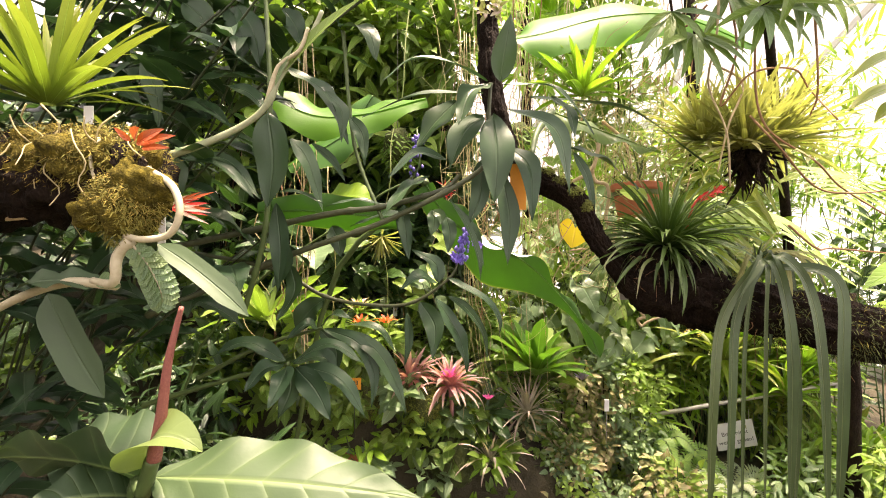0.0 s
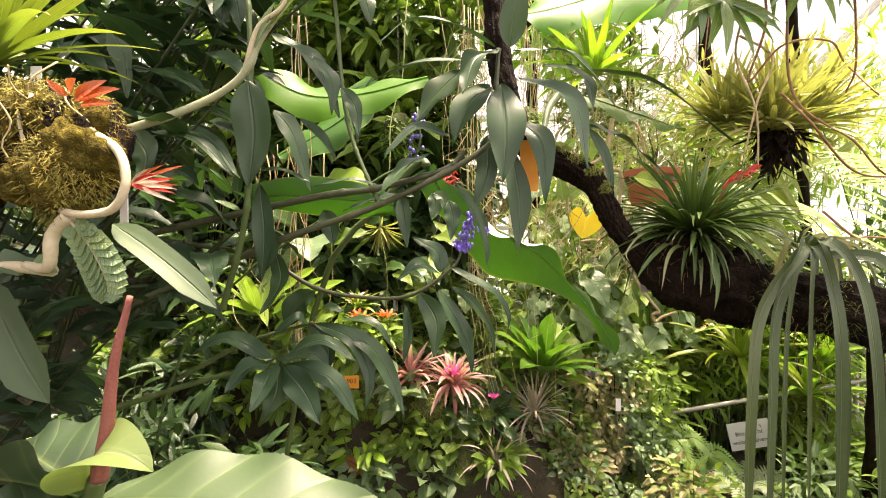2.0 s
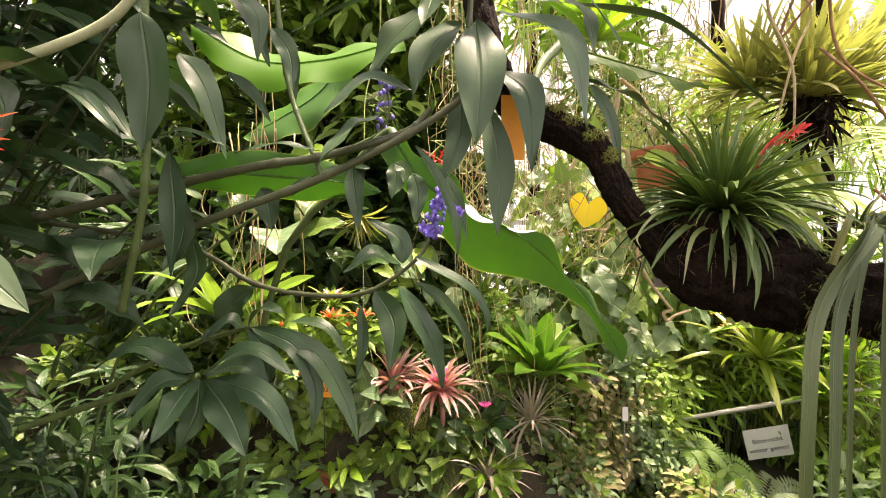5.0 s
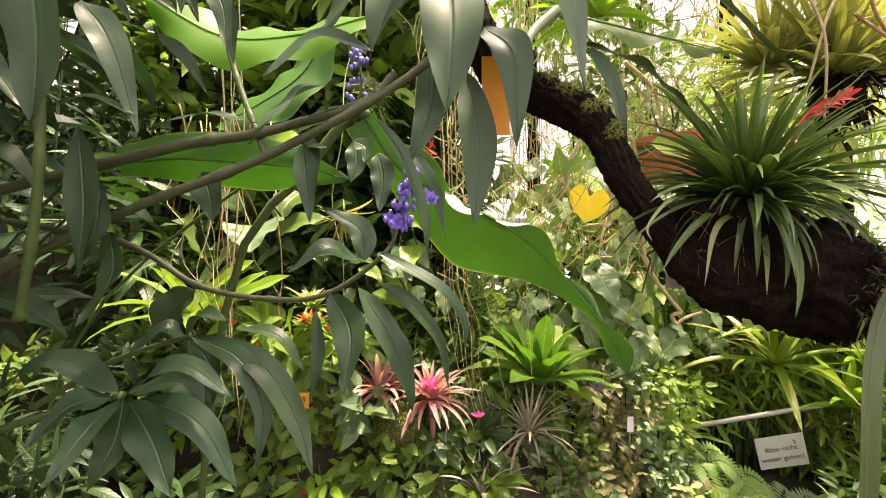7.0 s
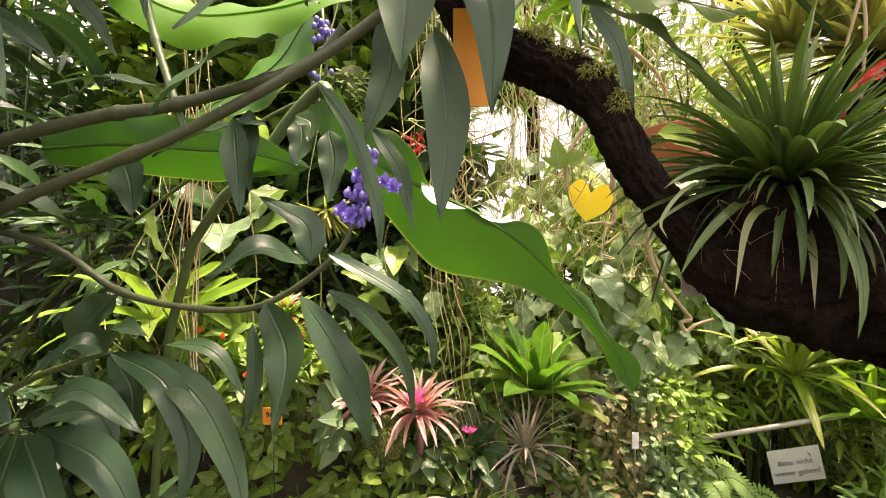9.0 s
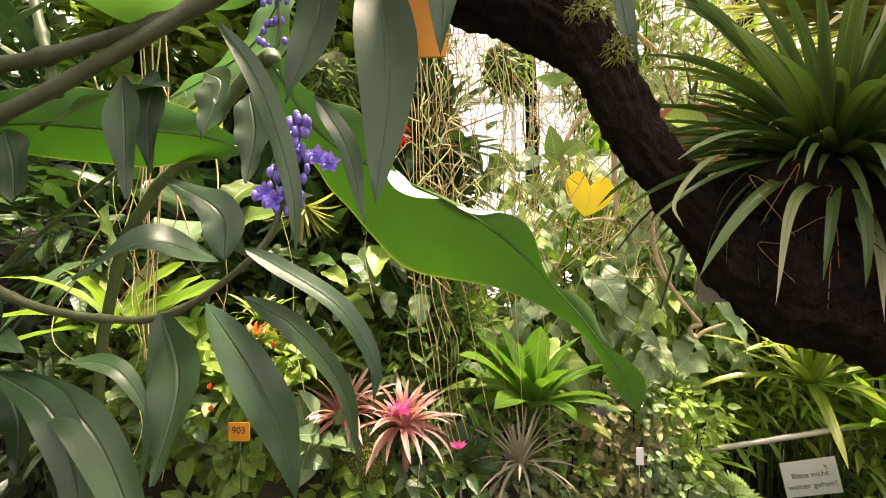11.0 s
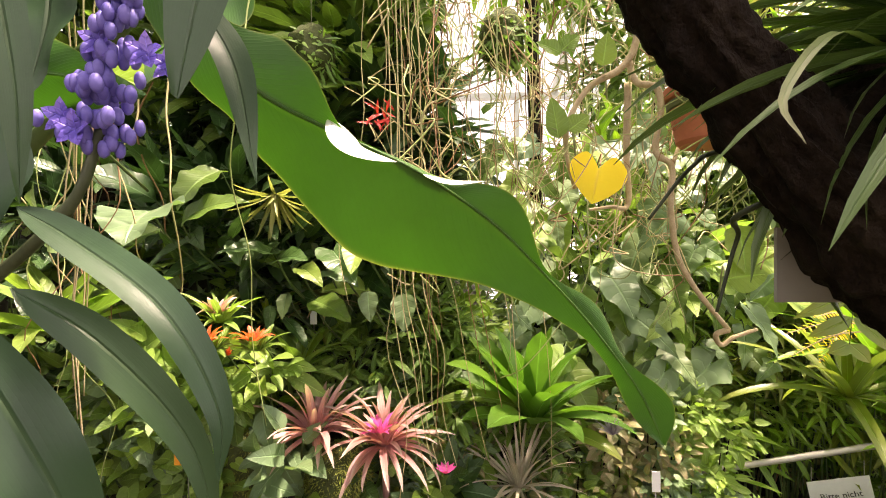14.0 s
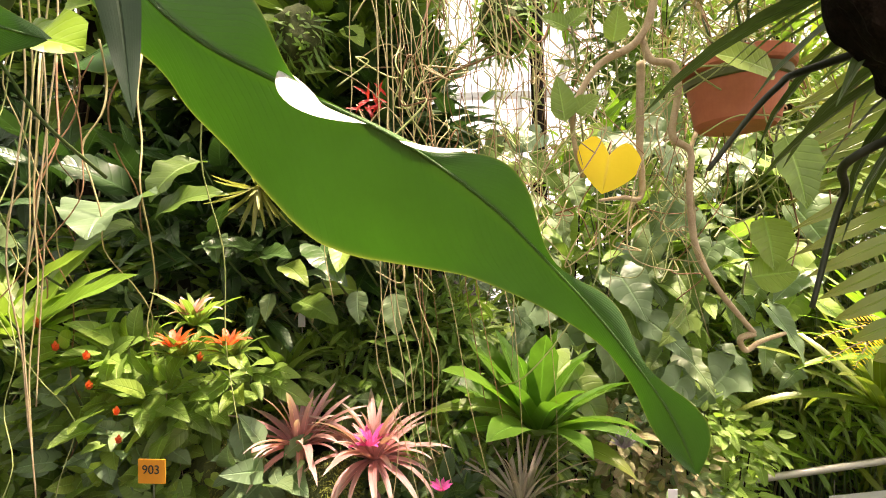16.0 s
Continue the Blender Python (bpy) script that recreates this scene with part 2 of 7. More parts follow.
def rough_mat(name, stops, scale=20.0, rough=0.9, bump=0.6, dist=0.01, stretch=(1, 1, 1), detail=8.0, metal=0.0, spec=0.5):
    """Bark, moss, soil, plaster and the like: a stretched noise in the world, coloured in steps, with relief."""
    mat, nd, ln, bsdf = nodes_of(name)
    geo = nd.new("ShaderNodeNewGeometry")
    mp = nd.new("ShaderNodeMapping")
    mp.inputs["Scale"].default_value = stretch
    ln.new(geo.outputs["Position"], mp.inputs[0])
    n1 = nd.new("ShaderNodeTexNoise")
    n1.inputs["Scale"].default_value, n1.inputs["Detail"].default_value, n1.inputs["Roughness"].default_value = scale, detail, 0.65
    ln.new(mp.outputs[0], n1.inputs["Vector"])
    n2 = nd.new("ShaderNodeTexNoise")
    n2.inputs["Scale"].default_value, n2.inputs["Detail"].default_value = scale * 7, 4.0
    ln.new(mp.outputs[0], n2.inputs["Vector"])
    f = math_node(nd, ln, "ADD", math_node(nd, ln, "MULTIPLY", n1.outputs["Fac"], 0.7), math_node(nd, ln, "MULTIPLY", n2.outputs["Fac"], 0.3))
    r = ramp(nd, stops)
    ln.new(f, r.inputs[0])
    inf = nd.new("ShaderNodeObjectInfo")
    col = mix_col(nd, ln, math_node(nd, ln, "MULTIPLY", inf.outputs["Random"], 0.25), r.outputs[0], tuple(c * 0.6 for c in stops[-1][1]))
    ln.new(col, bsdf.inputs["Base Color"])
    bsdf.inputs["Roughness"].default_value, bsdf.inputs["Metallic"].default_value, bsdf.inputs["Specular IOR Level"].default_value = rough, metal, spec
    b = nd.new("ShaderNodeBump")
    b.inputs["Strength"].default_value, b.inputs["Distance"].default_value = bump, dist
    ln.new(f, b.inputs["Height"])
    ln.new(b.outputs[0], bsdf.inputs["Normal"])
    return mat


def glow_mat(name, col, strength):
    mat, nd, ln, bsdf = nodes_of(name)
    em = nd.new("ShaderNodeEmission")
    em.inputs[0].default_value, em.inputs[1].default_value = (*col, 1), strength
    ln.new(em.outputs[0], nd["Material Output"].inputs[0])
    return mat


GINGER = leaf_mat("ginger_leaf", (0.022, 0.056, 0.026), rough=0.43, trans=0.14, rib=(0.06, 0.1, 0.05), veins=7, vein_depth=0.05, long_veins=True, vary=0.4, spec=0.4)
DARKCANE = rough_mat("dark_cane", [(0.3, (0.012, 0.02, 0.006)), (0.6, (0.03, 0.045, 0.014)), (0.8, (0.06, 0.07, 0.03))], 25, 0.5, 0.15, stretch=(1, 1, 0.3))
CANE = rough_mat("green_cane", [(0.3, (0.03, 0.06, 0.015)), (0.6, (0.07, 0.12, 0.03)), (0.8, (0.12, 0.15, 0.06))], 25, 0.5, 0.15, stretch=(1, 1, 0.3))
MIDCANE = rough_mat("medium_dark_cane", [(0.3, (0.025, 0.035, 0.014)), (0.6, (0.06, 0.075, 0.032)), (0.8, (0.1, 0.105, 0.055))], 40, 0.5, 0.2, stretch=(1, 1, 0.4))
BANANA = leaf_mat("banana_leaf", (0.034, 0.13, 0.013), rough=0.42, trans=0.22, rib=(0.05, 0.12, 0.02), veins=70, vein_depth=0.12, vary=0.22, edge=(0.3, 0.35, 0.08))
# brighter copy of the banana leaf, with the backlight put into its colour
BANANALIT = leaf_mat("backlit_banana_leaf", (0.075, 0.23, 0.02), rough=0.45, trans=0.6, rib=(0.16, 0.3, 0.05), veins=60, vein_depth=0.06, vary=0.15)
NEST = leaf_mat("nest_leaf", (0.085, 0.2, 0.03), rough=0.36, trans=0.4, vary=0.35, veins=12, vein_depth=0.12)
LIME = leaf_mat("lime_leaf", (0.16, 0.3, 0.035), rough=0.4, trans=0.45, vary=0.25, veins=12)
YELLOWGREEN = leaf_mat("yellow_green_strap", (0.125, 0.19, 0.028), tip=(0.25, 0.27, 0.06), rough=0.36, trans=0.35, veins=4, long_veins=True, vary=0.3)
PALE = leaf_mat("pale_yellow_strap", (0.19, 0.205, 0.075), tip=(0.33, 0.32, 0.14), rough=0.5, trans=0.4, veins=3, long_veins=True)
DARKSTRAP = leaf_mat("dark_green_strap", (0.04, 0.085, 0.02), tip=(0.09, 0.15, 0.04), rough=0.36, trans=0.25, veins=3, long_veins=True, vary=0.35)
FADEDSTRAP = leaf_mat("faded_strap", (0.1, 0.16, 0.045), tip=(0.36, 0.33, 0.2), rough=0.4, trans=0.3, vein_depth=0.05, veins=1, long_veins=True)
RIBBON = leaf_mat("ribbon_leaf", (0.045, 0.078, 0.034), rough=0.42, trans=0.2, veins=4, long_veins=True, rib=(0.16, 0.2, 0.09))
MID = leaf_mat("mid_green_leaf", (0.1, 0.175, 0.035), rough=0.4, trans=0.35, veins=9)
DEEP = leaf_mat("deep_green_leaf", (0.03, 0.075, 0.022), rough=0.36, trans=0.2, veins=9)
GREYGREEN = leaf_mat("grey_green_leaf", (0.135, 0.215, 0.12), rough=0.42, trans=0.3, veins=7, vary=0.2)
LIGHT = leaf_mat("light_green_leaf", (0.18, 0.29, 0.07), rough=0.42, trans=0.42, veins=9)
ANTHURIUM = leaf_mat("anthurium_leaf", (0.03, 0.062, 0.028), rough=0.56, trans=0.12, veins=7, rib=(0.16, 0.23, 0.09), vein_depth=0.5, vary=0.2)
PINK = leaf_mat("pink_bract", (0.46, 0.19, 0.2), tip=(0.5, 0.4, 0.36), rough=0.45, trans=0.3, veins=3, long_veins=True, vary=0.25)
MAGENTA = leaf_mat("magenta_bract", (0.6, 0.08, 0.32), rough=0.45, trans=0.3, veins=3, long_veins=True)
SILVERPINK = leaf_mat("silvery_pink_strap", (0.4, 0.36, 0.29), tip=(0.45, 0.31, 0.28), rough=0.5, trans=0.2, veins=3, long_veins=True)
BRONZE = leaf_mat("bronze_leaf", (0.22, 0.24, 0.12), tip=(0.32, 0.21, 0.14), rough=0.45, trans=0.3, veins=7, vary=0.4)
RED = leaf_mat("red_leaf", (0.5, 0.035, 0.03), rough=0.42, trans=0.3, veins=4, vary=0.3)
ORANGE = leaf_mat("orange_leaf", (0.42, 0.09, 0.03), rough=0.42, trans=0.35, veins=4)
REDORANGE = leaf_mat("red_orange_bract", (0.65, 0.12, 0.05), rough=0.42, trans=0.35, veins=4)
WHITEBRACT = leaf_mat("whitish_bract", (0.5, 0.46, 0.4), tip=(0.5, 0.3, 0.28), rough=0.5, trans=0.35, veins=3, long_veins=True)
YELLOW = leaf_mat("yellow_leaf", (0.88, 0.6, 0.02), rough=0.5, trans=0.5, veins=6, vein_depth=0.02, vary=0.08, rib=(0.9, 0.66, 0.08))
BLUE = leaf_mat("blue_petal", (0.13, 0.09, 0.5), tip=(0.2, 0.12, 0.62), rough=0.5, trans=0.3, veins=3)
BLUEBUD = rough_mat("blue_bud", [(0.3, (0.09, 0.07, 0.36)), (0.7, (0.2, 0.16, 0.52))], 60, 0.5, 0.1)
LILAC = leaf_mat("lilac_petal", (0.42, 0.32, 0.55), rough=0.5, trans=0.35, veins=3)
SPATHE = leaf_mat("spathe", (0.1, 0.15, 0.055), rough=0.42, trans=0.25, veins=5, vein_depth=0.15, rib=(0.2, 0.26, 0.12), vary=0.15)
FLATSTEM = leaf_mat("flat_stem", (0.055, 0.095, 0.05), rough=0.6, trans=0.12, veins=1, vein_depth=0.02, long_veins=True, rib=(0.09, 0.14, 0.07), vary=0.2)
# near-white colour stands in for sky glare on the folded leaf edge
GLAREFOLD = leaf_mat("glare_white_leaf", (0.66, 0.66, 0.63), rough=0.25, trans=0.1, veins=30, vein_depth=0.05, rib=(0.6, 0.64, 0.56), vary=0.1)
FERN = leaf_mat("fern_leaf", (0.13, 0.24, 0.06), rough=0.5, trans=0.4, veins=5)
SILVERFERN = leaf_mat("silver_fern_leaf", (0.3, 0.38, 0.3), rough=0.5, trans=0.3, veins=5)
# brown bark darkened to near black, the limb's shade put into its colour
BARK = rough_mat("shade_dark_bark", [(0.36, (0.004, 0.0025, 0.0015)), (0.52, (0.012, 0.007, 0.004)), (0.62, (0.02, 0.0135, 0.008)), (0.76, (0.055, 0.036, 0.022))], 26, 0.85, 1.0, 0.03, (1, 1, 0.6), spec=0.12)
VINEBARK = rough_mat("pale_vine_bark", [(0.3, (0.3, 0.2, 0.11)), (0.55, (0.5, 0.39, 0.24)), (0.8, (0.6, 0.52, 0.36))], 40, 0.75, 0.5, 0.004)
STEMPALE = rough_mat("pale_green_stem", [(0.3, (0.2, 0.23, 0.12)), (0.6, (0.3, 0.33, 0.2)), (0.8, (0.4, 0.4, 0.28))], 30, 0.55, 0.2, 0.003)
CREAM = rough_mat("cream_stem", [(0.3, (0.35, 0.3, 0.18)), (0.7, (0.55, 0.5, 0.34))], 30, 0.6, 0.2, 0.003)
ROOT = rough_mat("hanging_root", [(0.3, (0.28, 0.22, 0.1)), (0.7, (0.55, 0.47, 0.25))], 30, 0.7, 0.2, 0.002)
ROOTGREEN = rough_mat("green_tendril", [(0.3, (0.22, 0.28, 0.08)), (0.7, (0.45, 0.5, 0.2))], 30, 0.6, 0.2, 0.002)
ROOTRED = rough_mat("reddish_root", [(0.3, (0.16, 0.07, 0.03)), (0.7, (0.36, 0.2, 0.1))], 30, 0.7, 0.2, 0.002)
MOSS = rough_mat("moss", [(0.3, (0.05, 0.05, 0.01)), (0.5, (0.17, 0.16, 0.025)), (0.72, (0.36, 0.3, 0.06))], 35, 0.95, 1.0, 0.012)
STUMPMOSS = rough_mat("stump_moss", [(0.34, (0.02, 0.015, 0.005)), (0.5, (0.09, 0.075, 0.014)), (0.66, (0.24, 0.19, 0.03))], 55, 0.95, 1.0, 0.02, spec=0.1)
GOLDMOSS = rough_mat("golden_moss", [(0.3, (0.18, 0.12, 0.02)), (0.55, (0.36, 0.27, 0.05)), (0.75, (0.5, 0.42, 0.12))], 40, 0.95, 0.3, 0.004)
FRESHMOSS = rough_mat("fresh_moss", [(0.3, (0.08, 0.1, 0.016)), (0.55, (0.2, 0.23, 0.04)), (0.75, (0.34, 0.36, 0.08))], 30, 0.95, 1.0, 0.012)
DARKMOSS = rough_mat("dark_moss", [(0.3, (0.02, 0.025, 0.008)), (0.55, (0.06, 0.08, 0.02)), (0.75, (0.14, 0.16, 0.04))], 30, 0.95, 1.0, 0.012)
SOIL = rough_mat("leafy_soil", [(0.3, (0.012, 0.009, 0.006)), (0.6, (0.045, 0.035, 0.02)), (0.8, (0.09, 0.09, 0.03))], 18, 0.95, 1.0, 0.02)
SPADIX = rough_mat("spadix", [(0.35, (0.2, 0.05, 0.045)), (0.55, (0.28, 0.085, 0.065)), (0.7, (0.35, 0.13, 0.09))], 240, 0.6, 0.8, 0.002)
TERRACOTTA = rough_mat("terracotta", [(0.3, (0.4, 0.12, 0.06)), (0.6, (0.5, 0.16, 0.08)), (0.8, (0.55, 0.22, 0.13))], 14, 0.75, 0.2, 0.002)
OLIVEBAND = rough_mat("olive_band", [(0.3, (0.07, 0.09, 0.03)), (0.7, (0.12, 0.14, 0.05))], 14, 0.7, 0.1)
STEEL = rough_mat("galvanised_steel", [(0.3, (0.3, 0.29, 0.26)), (0.7, (0.45, 0.43, 0.38))], 30, 0.5, 0.1, metal=0.6)
WHITE = rough_mat("white_plastic", [(0.3, (0.72, 0.72, 0.7)), (0.7, (0.82, 0.82, 0.8))], 20, 0.5, 0.02)
ORANGETAG = rough_mat("orange_plastic", [(0.3, (0.7, 0.26, 0.02)), (0.7, (0.78, 0.34, 0.03))], 20, 0.5, 0.05)
INK = rough_mat("black_ink", [(0.3, (0.02, 0.02, 0.02)), (0.7, (0.04, 0.04, 0.04))], 20, 0.6, 0.02)
PAINTEDFRAME = rough_mat("white_painted_frame", [(0.3, (0.6, 0.6, 0.57)), (0.7, (0.75, 0.75, 0.72))], 9, 0.6, 0.1)
PLASTER = rough_mat("grey_plaster", [(0.3, (0.28, 0.27, 0.24)), (0.7, (0.42, 0.41, 0.37))], 5, 0.9, 0.3)
CORK = rough_mat("mossy_cork_wall", [(0.3, (0.015, 0.02, 0.008)), (0.6, (0.04, 0.05, 0.02)), (0.8, (0.09, 0.1, 0.04))], 9, 0.95, 1.0, 0.03)
BRIGHT = glow_mat("white_overcast", (1.0, 0.99, 0.95), 1.0)

# ---- the large structure ----


def bed_height(x, y):
    """The planted bed: flat near the walk, a rockery rising behind it, lower towards the rail."""
    def st(a, b, v):
        v = min(1, max(0, (v - a) / (b - a)))
        return v * v * (3 - 2 * v)
    left = 1 - st(0.7, 1.3, x)
    h = 0.84 * st(1.85, 2.3, y) * left * (1 - 0.35 * st(0.1, 0.7, x)) + 0.42 * st(2.3, 2.8, y) * (1 - st(0.1, 0.9, x))
    h += 0.2 * st(2.4, 3.2, y) + 0.26 * st(1.85, 2.25, y) * (1 - st(-0.65, -0.05, x))
    return h + 0.05 * noise.noise(Vector((x * 3, y * 3, 0))) + 0.02 * noise.noise(Vector((x * 11, y * 11, 4)))


def ground():
    n = 120
    xs = np.linspace(-4, 5, n)
    ys = np.linspace(-3, 7, n)
    v = [(x, y, bed_height(x, y)) for y in ys for x in xs]
    f = [(j * n + i, j * n + i + 1, (j + 1) * n + i + 1, (j + 1) * n + i) for j in range(n - 1) for i in range(n - 1)]
    solid("ground", mesh_of("ground", v, f, None, SOIL), "dark leafy soil of a planted rockery bed", "ground", "structure")


ground()


def box_data(x0, x1, y0, y1, z0, z1):
    v = arr([(x, y, z) for z in (z0, z1) for y in (y0, y1) for x in (x0, x1)])
    f = [(0, 2, 3, 1), (4, 5, 7, 6), (0, 1, 5, 4), (2, 6, 7, 3), (0, 4, 6, 2), (1, 3, 7, 5)]
    return v, f, np.zeros((8, 2))


def box(name, x0, x1, y0, y1, z0, z1, mat):
    v, f, u = box_data(x0, x1, y0, y1, z0, z1)
    return mesh_of(name, v, f, u, mat, False)


# far sky seen through the glasshouse end and right side
solid("backdrop", mesh_of("backdrop", [(-14, 9, -1), (16, 9, -1), (16, 9, 10), (-14, 9, 10)], [(0, 1, 2, 3)], None, BRIGHT), "white overcast sky beyond the glasshouse", "sky", "structure")
# added walls closing the place; south and west heights cut low sky light
solid("wall_south", box("wall_south", -4.2, 5.2, -3.2, -3.0, 0, 2.2, PLASTER), "unseen grey plastered wall behind the walk", "wall", "structure")
solid("wall_east", box("wall_east", 5.0, 5.2, -3.0, 7.0, 0, 0.9, PLASTER), "low grey plastered wall under the glazing", "wall", "structure")
solid("wall_west", box("wall_west", -4.2, -4.0, -3.0, 7.0, 0, 3.2, CORK), "added dark mossy wall beside the planted bed", "wall", "structure")
glass_frame = thing("glasshouse_frame", (0, 7, 0), "white painted glasshouse glazing bars and sill", "glazing", kind="structure")
for i in range(10):
    x = -4.0 + i * 1.0
    part("glazing_bar", box("glazing_bar", x - 0.03, x + 0.03, 6.95, 7.05, 0.6, 3.6, PAINTEDFRAME), glass_frame)
part("sill", box("sill", -4.0, 5.1, 6.9, 7.1, 0.0, 0.6, PLASTER), glass_frame)
for z in (1.9, 3.6):
    part("transom", box("transom", -4.0, 5.1, 6.94, 7.06, z, z + 0.07, PAINTEDFRAME), glass_frame)
roof = thing("glasshouse_roof", (0, 0, 3.6), "white painted roof rafters of the glasshouse", "roof", kind="structure")
for i in range(6):
    x = -3.6 + i * 1.7
    v, f, u = tube_data([(x, 7.0, 3.65), (x, 2.0, 5.4), (x, -3.0, 3.65)], 0.045, 0.045, n=14, sides=4)
    part("rafter", mesh_of("rafter", v, f, u, PAINTEDFRAME, False), roof)
for y, z in ((4.8, 4.58), (2.0, 5.43), (-0.6, 4.6)):
    part("purlin", box("purlin", -4.0, 5.1, y - 0.03, y + 0.03, z, z + 0.06, PAINTEDFRAME), roof)

# ---- plant builders ----


def pose_of(B, T, up=(0, 0, 1)):
    m = frame_to(B, T, up)
    return Matrix([[*map(float, m[i]), 0] for i in range(3)] + [[0, 0, 0, 1]])


def leaf(parent, B, T, W, mat, name="leaf", label="", **kw):
    v, f, uv = set_blade(B, T, W, seed=rnd.random() * 9, **kw)
    return part(name, mesh_of(name, v, f, uv, mat), parent, label)


def rosette(name, base, n, L, W, mat, label, category="bromeliad", group="", shape="strap", inner=80, outer=5, bend=(0.5, 1.3), axis=(0, 0, 1), arc=(0, 360), seed=1, loose=7, fold=0.3, twist=0.3, fl=0.25, leaf_name="leaf", parent=None, k=2, wave=0.0, lift=(0, 0, 0)):
    """Strap leaves round a short stem, the inner ones upright, the outer ones arching out."""
    r = random.Random(seed)
    ob = parent or thing(name, base, label, category, group)
    meshes = []
    for i in range(5):
        b = bend[0] + (bend[1] - bend[0]) * i / 4
        v, f, uv = blade_data(L, W, shape, bend=b, fold=fold, twist=r.uniform(-twist, twist), n=10, k=k, seed=i, wave=wave)
        meshes.append(mesh_of(leaf_name, v, f, uv, mat))
    ax = frame_to((0, 0, 0), axis, (0, -1, 0.01))
    turn = Matrix([[float(ax[i][0]), float(-ax[i][2]), float(ax[i][1])] for i in range(3)]).to_4x4()
    for i in range(n):
        f = i / max(1, n - 1)
        az = arc[0] + (i * 137.5 % 360) / 360 * (arc[1] - arc[0])
        el = inner + (outer - inner) * f + r.uniform(-loose, loose)
        az += r.uniform(-loose, loose) * 1.5
        s = (0.62 + 0.38 * math.sin(math.pi * min(1, f * 1.2 + 0.15) / 1.35)) * r.uniform(1 - fl, 1 + fl * 0.5)
        m = Matrix.Translation(lift) @ turn @ pose(0, 0, 0, 0, 0, az) @ pose(0, 0.012, 0, el, 0, 0) @ pose(0, 0, 0, 0, r.uniform(-15, 15), 0) @ Matrix.Scale(s, 4)
        part(leaf_name, meshes[min(4, int(f * 3 + r.random() * 2))], ob, m=m)
    return ob


def spray(pieces, center, radius, n, L, W, shape, r, facing=(0, -0.3, 1), spread=1.0, flat=1.0, **kw):
    """Leaves round the ends of twigs inside a rounded clump, as blade data in the world."""
    for _ in range(n):
        d = unit((r.gauss(0, 1), r.gauss(0, 1), r.gauss(0, 1) * flat))
        B = arr(center) + d * radius * (r.random() ** 0.45) * arr((1, 1, flat))
        out = unit(d * 0.8 + arr((r.uniform(-1, 1), r.uniform(-1, 0.4), r.uniform(-0.9, 0.5))) * spread)
        s = r.uniform(0.6, 1.15)
        up = unit(arr(facing) + arr((r.uniform(-1, 1), r.uniform(-1, 1), r.uniform(-1, 1))) * 0.5)
        pieces.append(set_blade(B, B + out * L * s, W * s, up=up, sag=r.uniform(0.2, 0.9), shape=shape, n=kw.get("n", 7), k=kw.get("k", 2), fold=r.uniform(0.1, 0.4), wave=kw.get("wave", 0.03), lobes=kw.get("lobes", 0.0), seed=r.random() * 9))


# sign centre, and the camera's first and last positions
SIGN_AT, CAMERA_ENDS = arr((2.03, 3.08, 0.38)), (arr((0, 0, 1.7)), arr((0.29, 1.03, 1.58)))


def hides_sign(c, r):
    """Whether a clump would hide the sign from the camera's path; such clumps are left out to fit that view."""
    for eye in CAMERA_ENDS:
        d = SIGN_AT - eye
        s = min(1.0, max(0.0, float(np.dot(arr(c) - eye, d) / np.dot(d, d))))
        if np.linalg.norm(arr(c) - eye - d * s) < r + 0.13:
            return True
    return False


def shrub(name, center, radius, n, L, W, shape, mat, label, category="shrub", group="", seed=1, root=None, twigs=5, stem=None, **kw):
    if hides_sign(center, radius):
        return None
    r = random.Random(seed)
    foot = root or (center[0], center[1], center[2] - radius)
    ob = thing(name, foot, label, category, group)
    pieces = []
    spray(pieces, center, radius, n, L, W, shape, r, **kw)
    part("foliage", joined("foliage", pieces, mat), ob)
    for i in range(twigs):
        e = arr(center) + arr((r.uniform(-0.7, 0.7), r.uniform(-0.7, 0.7), r.uniform(-0.3, 0.8))) * radius
        mid = (arr(foot) + e) / 2 + arr((r.uniform(-1, 1), r.uniform(-1, 1), 0)) * radius * 0.25
        part("twig", tube("twig", [foot, mid, e], 0.006, 0.002, stem or CANE, n=8, sides=5), ob)
    return ob


def hanging(name, pts, r0, mat, label, category="root", group="hanging roots", r1=None, n=26, sides=5, **kw):
    v, f, u = tube_data(pts, r0, r1, n=n, sides=sides, **kw)
    ob = solid(name, mesh_of(name, v, f, u, mat), label, category, group=group)
    return ob


def dangle(x, y, z0, z1, r, wob=0.02, k=6):
    """Control points of a root that hangs from z0 down to z1."""
    pts, a, b = [], 0.0, 0.0
    for i in range(k):
        a += r.uniform(-wob, wob)
        b += r.uniform(-wob, wob)
        pts.append((x + a, y + b, z0 + (z1 - z0) * i / (k - 1)))
    return pts


